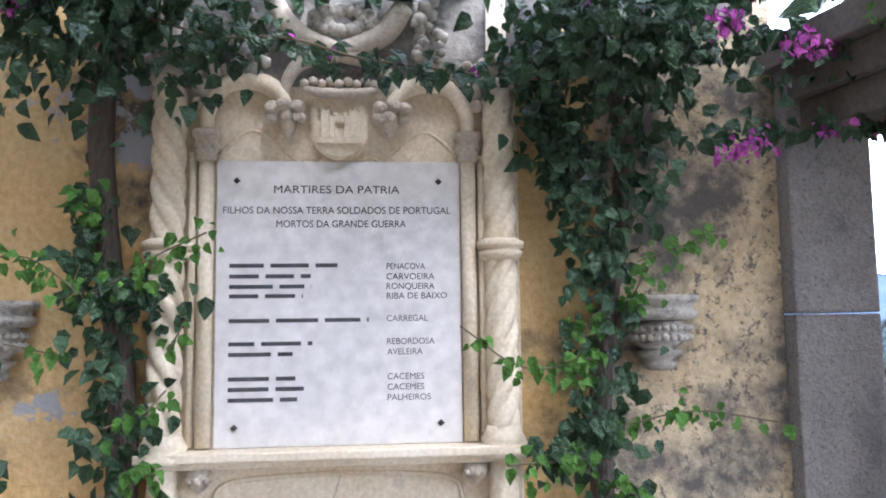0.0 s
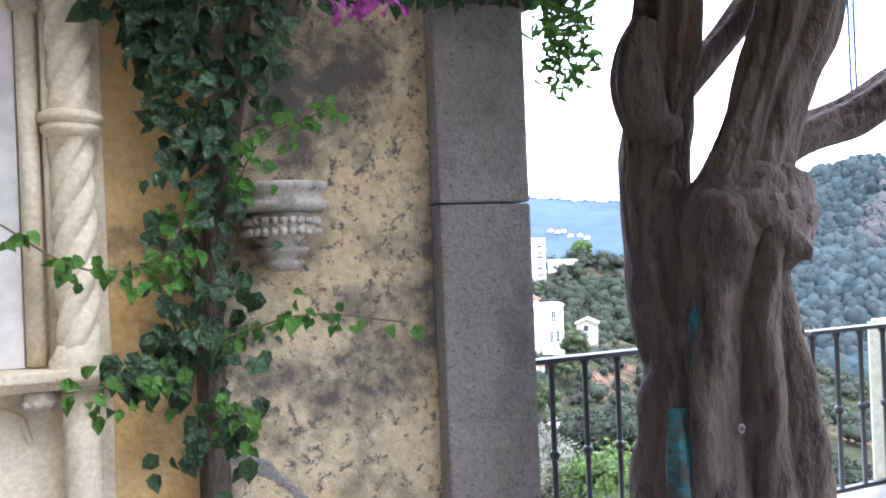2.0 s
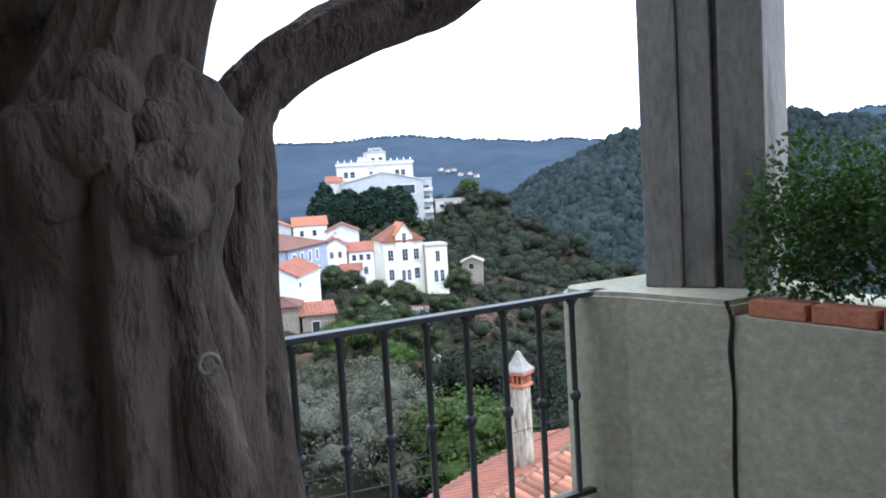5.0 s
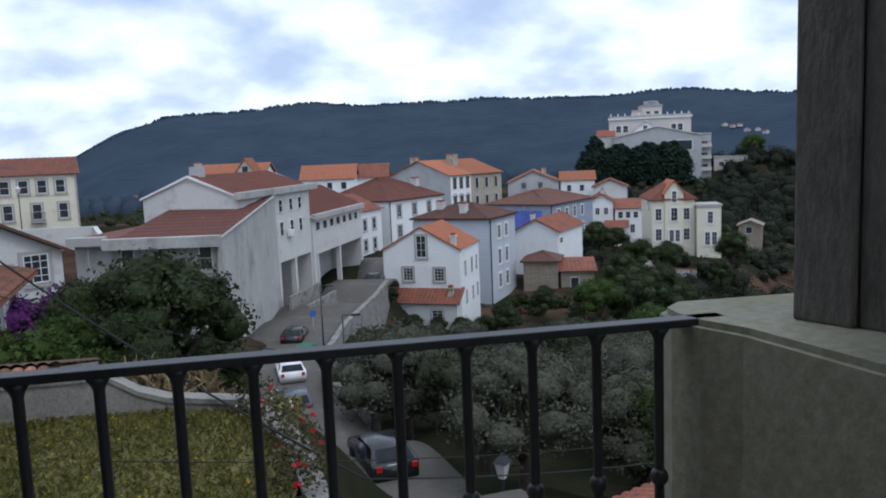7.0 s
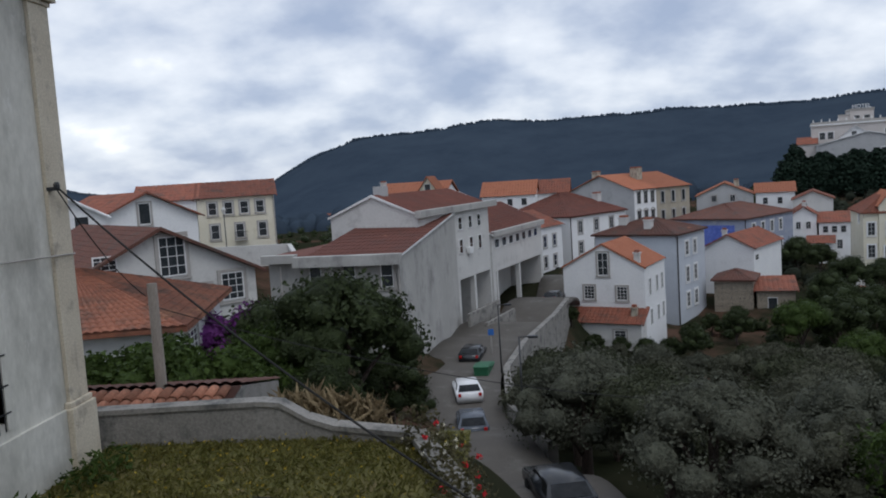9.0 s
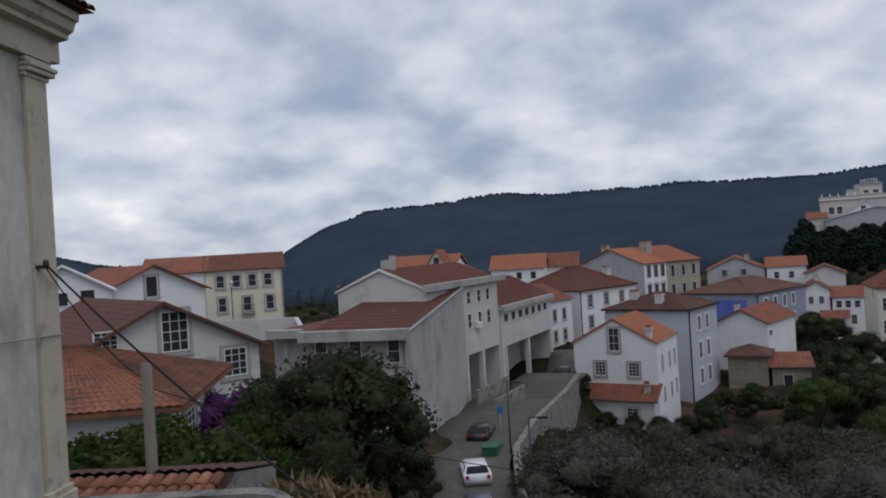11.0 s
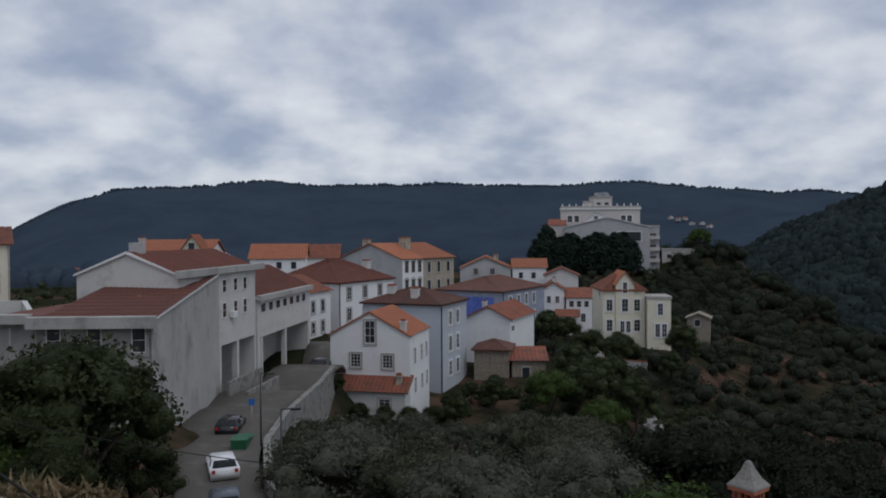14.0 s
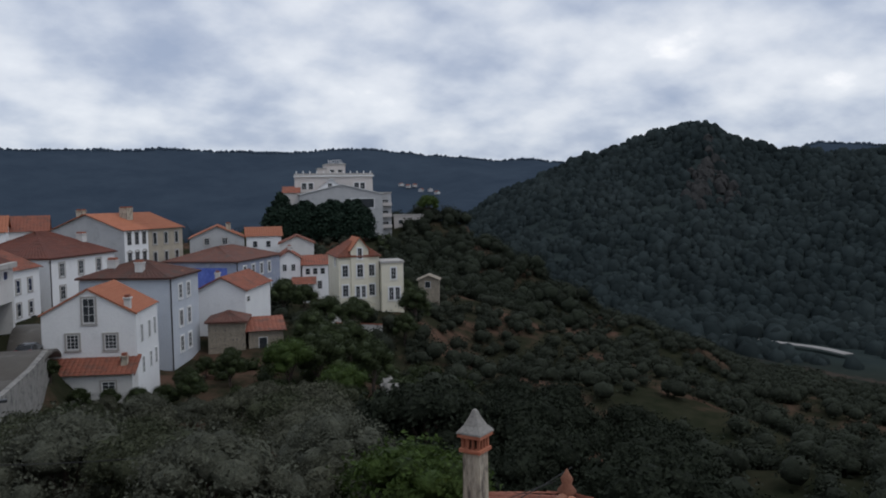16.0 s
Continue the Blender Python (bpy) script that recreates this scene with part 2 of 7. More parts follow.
M["cream"] = material("cream_render", (0.66, 0.61, 0.47), (0.74, 0.70, 0.58), scale=0.4, fine=6, bump=0.06, c=(0.5, 0.44, 0.30), c_scale=0.6, c_lo=0.56, c_hi=0.75, grain=0.12)
M["drab"] = material("drab_ochre_render", (0.34, 0.30, 0.23), (0.44, 0.39, 0.31), scale=0.5, fine=5, bump=0.06, c=(0.27, 0.25, 0.22), c_scale=0.7, c_lo=0.5, c_hi=0.7, grain=0.12)
M["gym"] = material("stained_concrete_render", (0.35, 0.34, 0.32), (0.45, 0.44, 0.415), scale=0.35, fine=5, bump=0.04, stretch=(1, 1, 0.6), c=(0.23, 0.225, 0.215), c_scale=0.55, c_lo=0.53, c_hi=0.72, grain=0.12)
M["manor"] = material("weathered_manor_render", (0.54, 0.53, 0.47), (0.68, 0.66, 0.60), scale=0.7, fine=9, bump=0.15, stretch=(1, 1, 0.5), c=(0.34, 0.33, 0.29), c_scale=0.9, c_lo=0.46, c_hi=0.72, d=(0.70, 0.69, 0.65), d_scale=1.6, d_lo=0.60, d_hi=0.68, grain=0.2)
M["manorstone"] = material("manor_trim_stone", (0.50, 0.44, 0.34), (0.62, 0.56, 0.45), scale=1.2, fine=30, bump=0.25, c=(0.25, 0.22, 0.19), c_scale=2, c_lo=0.55, c_hi=0.72)
M["stonewall"] = material("rubble_stone", (0.22, 0.19, 0.15), (0.36, 0.31, 0.24), scale=2.0, fine=8, bump=0.9, dist=0.08, c=(0.12, 0.11, 0.1), c_scale=3, c_lo=0.55, c_hi=0.65)
M["gardenwall"] = material("old_garden_wall", (0.19, 0.18, 0.165), (0.31, 0.295, 0.27), scale=1.2, fine=20, bump=0.5, c=(0.10, 0.10, 0.095), c_scale=2.0, c_lo=0.5, c_hi=0.65)
M["tile"] = material("clay_tile", (0.17, 0.058, 0.038), (0.25, 0.09, 0.055), scale=0.7, fine=10, bump=0.25, rand=0.3, island=True, c=(0.11, 0.06, 0.045), c_scale=0.9, c_lo=0.5, c_hi=0.65)
M["tile_new"] = material("new_orange_tile", (0.27, 0.092, 0.050), (0.36, 0.14, 0.075), scale=0.7, fine=10, bump=0.2, rand=0.2, island=True, c=(0.24, 0.09, 0.05), c_scale=0.7, c_lo=0.55, c_hi=0.68)
M["tile_old"] = material("lichened_brown_tile", (0.088, 0.042, 0.034), (0.135, 0.062, 0.045), scale=0.5, fine=9, bump=0.3, rand=0.3, island=True, c=(0.085, 0.058, 0.048), c_scale=0.8, c_lo=0.5, c_hi=0.66, d=(0.30, 0.13, 0.07), d_scale=0.25, d_lo=0.63, d_hi=0.66)
M["tile_rust"] = material("rust_red_tile", (0.092, 0.035, 0.026), (0.145, 0.052, 0.036), scale=0.5, fine=9, bump=0.3, rand=0.25, island=True, c=(0.10, 0.045, 0.035), c_scale=0.6, c_lo=0.5, c_hi=0.66, d=(0.36, 0.17, 0.10), d_scale=0.22, d_lo=0.66, d_hi=0.69)
M["tile_cottage"] = material("mottled_clay_tile", (0.15, 0.06, 0.04), (0.27, 0.11, 0.065), scale=0.6, fine=8, bump=0.3, rand=0.35, island=True, c=(0.09, 0.055, 0.042), c_scale=0.8, c_lo=0.48, c_hi=0.62, d=(0.33, 0.15, 0.08), d_scale=0.4, d_lo=0.58, d_hi=0.64)
M["tile_piece"] = material("barrel_tile", (0.23, 0.095, 0.06), (0.35, 0.16, 0.10), scale=2, fine=24, bump=0.4, rand=0.4, c=(0.10, 0.08, 0.06), c_scale=1.6, c_lo=0.50, c_hi=0.64)
M["glass"] = material("dark_window_glass", (0.02, 0.024, 0.028), (0.045, 0.05, 0.055), rough=0.12, scale=1, fine=4, bump=0, spec=0.5)
M["frame"] = material("white_window_frame", (0.72, 0.72, 0.71), (0.78, 0.78, 0.77), rough=0.5, scale=5, bump=0)
M["stonetrim"] = material("granite_surround", (0.34, 0.32, 0.30), (0.42, 0.40, 0.37), scale=3, bump=0.2)
M["dark"] = material("dark_interior", (0.02, 0.018, 0.016), (0.035, 0.03, 0.028), bump=0)
M["asphalt"] = material("worn_asphalt", (0.082, 0.074, 0.065), (0.122, 0.111, 0.098), scale=0.5, fine=30, bump=0.3, c=(0.16, 0.152, 0.14), c_scale=0.7, c_lo=0.55, c_hi=0.7)
M["ground"] = material("hill_ground", (0.016, 0.022, 0.012), (0.038, 0.034, 0.022), scale=0.05, fine=0.6, bump=0.4, dist=0.6, c=(0.095, 0.058, 0.042), c_scale=0.05, c_lo=0.50, c_hi=0.60)


def land_cover_haze(mt):
    """Far from the town the ground is under closed forest, with haze mixed into its colour."""
    nt, ln = mt.node_tree.nodes, mt.node_tree.links
    bs = nt["Principled BSDF"]
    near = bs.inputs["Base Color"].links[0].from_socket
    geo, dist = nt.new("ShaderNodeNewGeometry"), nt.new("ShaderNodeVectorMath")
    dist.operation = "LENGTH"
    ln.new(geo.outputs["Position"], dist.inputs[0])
    # both forest bands carry haze as a blue-grey tint, stronger farther out
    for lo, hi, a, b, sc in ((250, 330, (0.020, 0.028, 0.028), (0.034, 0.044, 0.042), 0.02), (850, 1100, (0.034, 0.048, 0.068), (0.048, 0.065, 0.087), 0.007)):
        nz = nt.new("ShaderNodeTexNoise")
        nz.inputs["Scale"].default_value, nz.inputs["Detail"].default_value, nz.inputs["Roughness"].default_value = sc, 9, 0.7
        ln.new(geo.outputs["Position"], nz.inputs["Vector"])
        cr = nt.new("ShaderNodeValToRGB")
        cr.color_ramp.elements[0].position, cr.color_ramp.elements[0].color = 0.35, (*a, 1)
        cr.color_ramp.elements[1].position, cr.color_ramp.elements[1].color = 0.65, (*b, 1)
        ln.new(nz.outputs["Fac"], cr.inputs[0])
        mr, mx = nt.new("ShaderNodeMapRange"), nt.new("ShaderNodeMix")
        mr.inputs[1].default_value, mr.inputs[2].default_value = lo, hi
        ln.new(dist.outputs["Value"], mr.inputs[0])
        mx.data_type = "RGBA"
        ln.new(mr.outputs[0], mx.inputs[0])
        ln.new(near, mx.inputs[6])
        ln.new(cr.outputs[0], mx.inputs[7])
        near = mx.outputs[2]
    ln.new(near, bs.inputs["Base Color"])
    bs.inputs["Roughness"].default_value, bs.inputs["Specular IOR Level"].default_value = 1.0, 0.0


land_cover_haze(M["ground"])
M["lawn"] = material("rough_lawn", (0.08, 0.085, 0.022), (0.15, 0.13, 0.042), scale=0.9, fine=16, bump=0.5, dist=0.03, c=(0.16, 0.12, 0.06), c_scale=1.2, c_lo=0.56, c_hi=0.7)
M["blade"] = leafy("grass_blade", (0.085, 0.095, 0.02), (0.20, 0.18, 0.055), 0.3)
M["carblack"] = material("black_car_paint", (0.012, 0.013, 0.016), (0.02, 0.022, 0.025), rough=0.2, bump=0, spec=0.6)
M["carwhite"] = material("white_car_paint", (0.74, 0.75, 0.76), (0.78, 0.78, 0.79), rough=0.25, bump=0, spec=0.5)
M["cargrey"] = material("grey_blue_car_paint", (0.06, 0.075, 0.10), (0.09, 0.105, 0.13), rough=0.25, bump=0, spec=0.6)
M["rubber"] = material("tyre_rubber", (0.012, 0.012, 0.012), (0.02, 0.02, 0.02), bump=0)
M["lamp_red"] = material("red_tail_lens", (0.4, 0.01, 0.01), (0.5, 0.02, 0.02), rough=0.3, bump=0)
M["bin"] = material("green_plastic", (0.02, 0.10, 0.05), (0.035, 0.14, 0.07), rough=0.5, bump=0)
M["wood"] = material("weathered_pole_wood", (0.17, 0.145, 0.12), (0.26, 0.23, 0.20), scale=4, fine=40, bump=0.4, stretch=(1, 1, 0.2))
M["cable"] = material("black_cable", (0.015, 0.015, 0.015), (0.03, 0.03, 0.03), bump=0)
M["sign"] = material("blue_sign", (0.03, 0.12, 0.4), (0.05, 0.16, 0.45), rough=0.4, bump=0)
M["chimrender"] = material("chimney_render", (0.36, 0.32, 0.25), (0.50, 0.46, 0.37), scale=3, fine=30, bump=0.3, stretch=(1, 1, 0.25), c=(0.12, 0.105, 0.09), c_scale=5, c_lo=0.48, c_hi=0.62)
M["hotel"] = material("pale_hotel_render", (0.52, 0.48, 0.45), (0.60, 0.56, 0.53), scale=0.3, fine=4, bump=0, grain=0.12)
M["lantern"] = material("lantern_glass", (0.5, 0.5, 0.48), (0.6, 0.6, 0.58), rough=0.25, bump=0)


# ---- mesh helpers ----
def box(bm, x0, x1, y0, y1, z0, z1, bevel=0.0):
    r = bmesh.ops.create_cube(bm, size=1.0)
    bmesh.ops.transform(bm, matrix=Matrix.Translation(((x0 + x1) / 2, (y0 + y1) / 2, (z0 + z1) / 2)) @ Matrix.Diagonal((x1 - x0, y1 - y0, z1 - z0, 1)), verts=r["verts"])
    if bevel:
        es = {ed for v in r["verts"] for ed in v.link_edges}
        bmesh.ops.bevel(bm, geom=list(es), offset=bevel, segments=2, affect="EDGES", profile=0.6)
    return bm


def newbox(*a, **k):
    return box(bmesh.new(), *a, **k)


def poly(bm, pts):
    return bm.faces.new([bm.verts.new(p) for p in pts])


def prism(bm, pts, axis, lo, hi):
    """Extrude a closed outline (2D) between lo and hi along axis 0, 1 or 2."""
    def up(p, h):
        q = list(p)
        q.insert(axis, h)
        return q
    a = [bm.verts.new(up(p, lo)) for p in pts]
    b = [bm.verts.new(up(p, hi)) for p in pts]
    bm.faces.new(a)
    bm.faces.new(b[::-1])
    n = len(pts)
    for i in range(n):
        bm.faces.new((a[i], b[i], b[(i + 1) % n], a[(i + 1) % n]))
    bmesh.ops.recalc_face_normals(bm, faces=bm.faces)
    return bm


def lathe(bm, prof, cx, cy, seg=16, twist=0.0, lobes=0, depth=0.0, pitch=1.0):
    """Turn a profile of (radius, z) about a vertical axis; lobes and pitch make a rope-like shaft."""
    rings = []
    for r, z in prof:
        ring = []
        for i in range(seg):
            a = 2 * math.pi * i / seg
            rr = r * (1 - depth + 2 * depth * abs(math.sin(lobes * (a + 2 * math.pi * z / pitch) / 2))) if lobes else r
            ring.append(bm.verts.new((cx + rr * math.cos(a), cy + rr * math.sin(a), z)))
        rings.append(ring)
    for p, q in zip(rings, rings[1:]):
        for i in range(seg):
            bm.faces.new((p[i], p[(i + 1) % seg], q[(i + 1) % seg], q[i]))
    bm.faces.new(rings[0][::-1])
    bm.faces.new(rings[-1])
    return bm


def spline(pts, n):
    """Catmull-Rom through points, n steps a span; keeps any number of coordinates."""
    P = [np.array(p, float) for p in pts]
    P = [2 * P[0] - P[1]] + P + [2 * P[-1] - P[-2]]
    out = []
    for i in range(1, len(P) - 2):
        for k in range(n):
            t = k / n
            a, b, c, d = P[i - 1], P[i], P[i + 1], P[i + 2]
            out.append(0.5 * (2 * b + (c - a) * t + (2 * a - 5 * b + 4 * c - d) * t * t + (3 * b - a - 3 * c + d) * t ** 3))
    out.append(P[-2])
    return out


def tube(bm, pts, seg=8, n=4, rough=0.0, ribs=0, flat=1.0, seed=0.0):
    """A tapered tube through (x, y, z, radius) points, with ribs and uneven skin."""
    c = spline(pts, n)
    rings = []
    for i, p in enumerate(c):
        d = Vector((c[min(i + 1, len(c) - 1)] - c[max(i - 1, 0)])[:3]).normalized()
        s = d.cross(Vector((0.31, 0.95, 0.02))).normalized()
        if abs(d.z) > 0.7:
            s = d.cross(Vector((0, 1, 0))).normalized()
        t = s.cross(d)
        ring = []
        for k in range(seg):
            a = 2 * math.pi * k / seg
            v = s * math.cos(a) + t * math.sin(a) * flat
            q = Vector(p[:3])
            r = p[3]
            if rough:
                nv = noise.noise(Vector((q.x * 3 + v.x * 2.2 + seed, q.y * 3 + v.y * 2.2, q.z * 1.1)))
                nf = noise.noise(Vector((q.x * 5 + v.x * 7 + seed, v.y * 7, q.z * 4.5)))
                r *= 1 + rough * (0.9 * nv + 0.4 * nf)
                if ribs:
                    ph = a * ribs + 2.2 * noise.noise(Vector((q.z * 1.3, a, seed))) + q.z * 0.8
                    r *= 1 + rough * 0.55 * (abs(math.sin(ph / 2)) - 0.6)
            ring.append(bm.verts.new(q + v * r))
        rings.append(ring)
    for p, q in zip(rings, rings[1:]):
        for i in range(seg):
            bm.faces.new((p[i], p[(i + 1) % seg], q[(i + 1) % seg], q[i]))
    bm.faces.new(rings[0][::-1])
    bm.faces.new(rings[-1])
    bmesh.ops.recalc_face_normals(bm, faces=bm.faces)
    return bm


def link(name, bm, mat, smooth=False):
    me = bpy.data.meshes.new(name)
    if smooth:
        for f in bm.faces:
            f.smooth = True
    bm.to_mesh(me)
    bm.free()
    me.materials.append(mat)
    return me


def part(name, bm, mat, parent, label="", smooth=False):
    me = bm if isinstance(bm, bpy.types.Mesh) else link(name, bm, mat, smooth)
    ob = new(name, me)
    ob.parent = parent
    if label:
        tagged(ob, label)
    return ob


def thing(name, label, category, group="", kind="", m=None):
    ob = new(name)
    ob.empty_display_size = 0.2
    if m is not None:
        ob.matrix_world = m
    return tagged(ob, label, category, group, kind)


def structure(name, bm, mat, label="", category="", smooth=False):
    return tagged(new(name, link(name, bm, mat, smooth)), label, category, "", "structure")


rng = np.random.default_rng(7)


CORE = bmesh.new()
bmesh.ops.create_icosphere(CORE, subdivisions=2, radius=1.0)
CORE_V = np.array([v.co[:] for v in CORE.verts])
CORE_F = np.array([[v.index for v in f.verts] for f in CORE.faces])
CORE.free()


def leaf_cloud(name, centres, size, mat, hang=0.3, spread=0.5, squash=0.55, out=None, loose=0.55, cores=None):
    """One mesh of many small pointed leaves, each folded along its midrib, at the given centres; with out they turn their face that way."""
    c = np.asarray(centres, float)
    n = len(c)
    s = size * rng.uniform(1 - spread, 1 + spread, n)[:, None]
    d = rng.normal(size=(n, 3))
    d[:, 2] = d[:, 2] * 0.7 - hang * 2.0
    d /= np.linalg.norm(d, axis=1)[:, None]
    w = np.cross(d, rng.normal(size=(n, 3)))
    w /= np.linalg.norm(w, axis=1)[:, None] + 1e-9
    u = np.cross(d, w)
    if out is not None:
        u = np.asarray(out) + rng.normal(size=(n, 3)) * loose
        u /= np.linalg.norm(u, axis=1)[:, None] + 1e-9
        d = d - u * (d * u).sum(1)[:, None]
        d /= np.linalg.norm(d, axis=1)[:, None] + 1e-9
        w = np.cross(u, d)
    fold = u * 0.18
    p = [c - d * s * 0.5, c - d * s * 0.08 + (w * squash + fold) * s * 0.62, c + d * s * 0.5 - u * s * 0.08, c - d * s * 0.08 + (-w * squash + fold) * s * 0.62]
    v = np.stack(p, 1).reshape(-1, 3)
    i = np.arange(n)[:, None] * 4
    f = np.concatenate([i + np.array([[0, 1, 2]]), i + np.array([[0, 2, 3]])], 0)
    flat = len(f)
    if cores:
        cc, cr = np.asarray(cores[0], float), np.asarray(cores[1], float)
        q = cc[:, None] + CORE_V[None] * cr[:, None] * rng.uniform(0.78, 1.12, (len(cc), len(CORE_V), 1))
        f = np.concatenate([f, (len(v) + np.arange(len(cc))[:, None, None] * len(CORE_V) + CORE_F[None]).reshape(-1, 3)], 0)
        v = np.concatenate([v, q.reshape(-1, 3)], 0)
    me = bpy.data.meshes.new(name)
    me.vertices.add(len(v))
    me.vertices.foreach_set("co", v.ravel())
    me.loops.add(f.size)
    me.loops.foreach_set("vertex_index", f.ravel().astype(np.int32))
    me.polygons.add(len(f))
    me.polygons.foreach_set("loop_start", np.arange(0, f.size, 3, dtype=np.int32))
    me.polygons.foreach_set("use_smooth", np.arange(len(f)) >= flat)
    me.update(calc_edges=True)
    me.validate()
    me.materials.append(mat)
    return me


def blob_points(centres, radii, per, shell=0.55):
    """Random points in and near the shells of some ellipsoidal clumps."""
    out = []
    for c, r, k in zip(centres, radii, per):
        d = rng.normal(size=(int(k), 3))
        d /= np.linalg.norm(d, axis=1)[:, None]
        out.append(np.asarray(c) + d * np.asarray(r) * (shell + (1 - shell) * rng.random((int(k), 1)) ** 0.6))
    return np.concatenate(out)


def leafy_blobs(centres, radii, per, shell=0.5, up=0.35, lean=0.0):
    """Leaf places in clumps, thicker to the outside, and the way each leaf faces: outward and somewhat up."""
    pts, out = [], []
    for c, r, k in zip(centres, radii, per):
        d = rng.normal(size=(int(k), 3))
        d[:, 2] += 0.25
        d /= np.linalg.norm(d, axis=1)[:, None]
        pts.append(np.asarray(c) + d * np.asarray(r) * (shell + (1 - shell) * rng.random((int(k), 1)) ** 0.5) * rng.uniform(0.85, 1.15, (int(k), 1)))
        f = np.asarray(c, float) * lean
        f[2] = 0
        out.append(d + f / (np.linalg.norm(f) + 1e-6) * (0.4 if lean else 0) + np.array((0, 0, up)))
    o = np.concatenate(out)
    return np.concatenate(pts), o / np.linalg.norm(o, axis=1)[:, None]


# ---- the ground: one sheet from the terrace foot to the horizon ----
EX, EY = 3.83, 3.2
NEAR = [(0, 8, -3.0), (-3, 14, -3.0), (3, 10, -3.1), (2, 15.5, -3.1), (7, 9, -7.3), (5.4, 9, -7.3), (5.4, 14, -7.5), (12, 14, -8.2), (5, 22, -7.9), (3, 30, -8.9), (1.7, 44, -10.1),
        (1.8, 55, -10.3), (7, 73, -10.3), (10, 88, -10.2), (-4, 22, -5.5), (-9, 26, -5.0), (-15, 40, -5), (-25, 60, -4.5), (-20, 84, -5.4),
        (-5, 50, -8.8), (-8, 35, -8), (3.5, 62, -10.3), (9, 62, -14.0), (13, 60, -15.2), (9, 50, -13.2), (13, 67, -15.0), (8, 42, -12.4), (18, 70, -16.2), (8, 34, -11.2), (13, 71, -14.8), (18, 80, -15.9), (25, 88, -16)]
FARTHER = [(33, 97, -14.6), (40, 122, -14.4), (57, 112, -15.8), (60, 142, -17), (12, 110, -11.5), (30, 139, -10.5), (50, 172, -11), (95, 207, -9),
           (100, 232, -8), (20, 45, -14), (30, 60, -17.5), (12, 30, -11), (38, 70, -19), (27, 47, -16), (52, 85, -21), (80, 132, -19), (75, 95, -25),
           (60, 60, -27), (40, 35, -21), (20, 22, -13)]
CREST = [(31, 250, -1.3), (34, 232, -3.4), (36, 222, -4.9), (39.7, 205, -7.4), (43, 190, -9.0), (46.7, 172, -10.5), (51.7, 150, -13.2), (59.4, 120, -15.6), (68, 95, -18.5)]
CRESTP = [(EX + d * math.sin(radians(a)), EY + d * math.cos(radians(a)), 1.6 + d * math.tan(radians(e))) for a, d, e in CREST]
CTRL = np.array([(*p,) for p in NEAR + FARTHER + CRESTP], float)
HILL_AZ = [-180, -60, 20, 30, 33, 36, 39, 41.5, 44.7, 47.8, 50.1, 52.3, 55.1, 58, 62, 75, 180]
HILL_EL = [-6, -6, -5, -3.4, -1.6, 0.2, 1.7, 2.6, 3.35, 4.35, 4.9, 3.9, 2.9, 2.7, 2.9, 4, 2]
RIDGE_AZ = [-180, -40, -31, -28.7, -22, -17.4, -16.5, -13.2, -9.9, -3.7, -1.0, 0.8, 3.0, 5.5, 9.6, 14.3, 19, 24.9, 28.1, 32.1, 36, 38.6, 42, 50, 55, 57.5, 61, 80, 180]
RIDGE_EL = [1.0, 1.0, 1.1, 0.6, -0.6, -0.6, 0.3, 2.3, 3.3, 3.65, 4.05, 4.1, 3.9, 3.8, 3.75, 3.72, 3.8, 3.82, 3.7, 3.25, 2.75, 2.85, 2.4, 2.2, 2.9, 3.35, 3.05, 4, 2]


def near_height(x, y):
    d2 = (CTRL[:, 0] - x) ** 2 + (CTRL[:, 1] - y) ** 2 + 0.5
    w = 1 / d2 ** 1.7
    return float((w * CTRL[:, 2]).sum() / w.sum())


def height(x, y):
    dx, dy = x - EX, y - EY
    r, az = math.hypot(dx, dy), math.degrees(math.atan2(dx, dy))
    edge = 250 if az < 34 else np.interp(az, [34, 46.7, 59.4, 70], [240, 185, 128, 100])
    if az < -40 or az > 95:
        edge = 60
    hill = 1.6 + 800 * math.tan(radians(np.interp(az, HILL_AZ, HILL_EL)))
    ridge = 1.6 + 1900 * math.tan(radians(np.interp(az, RIDGE_AZ, RIDGE_EL)))
    valley = np.interp(az, [-180, 10, 28, 36, 60, 100, 180], [-25, -25, -45, -72, -72, -70, -25])
    if r <= edge:
        return near_height(x, y)
    z0 = near_height(EX + dx / r * edge, EY + dy / r * edge)
    z = np.interp(r, [edge, edge + 150, 470, 800, 1150, 1900, 2700, 4800], [z0, min(z0, 0.35 * z0 + 0.65 * valley), valley, hill, min(hill, -20) - 15, ridge, ridge * 0.6, ridge * 0.3])
    k = min(1, max(0, (r - edge - 60) / 300))
    return float(z + k * (noise.noise(Vector((x * 0.006, y * 0.006, 1))) * 9 + noise.noise(Vector((x * 0.02, y * 0.02, 4))) * 4))


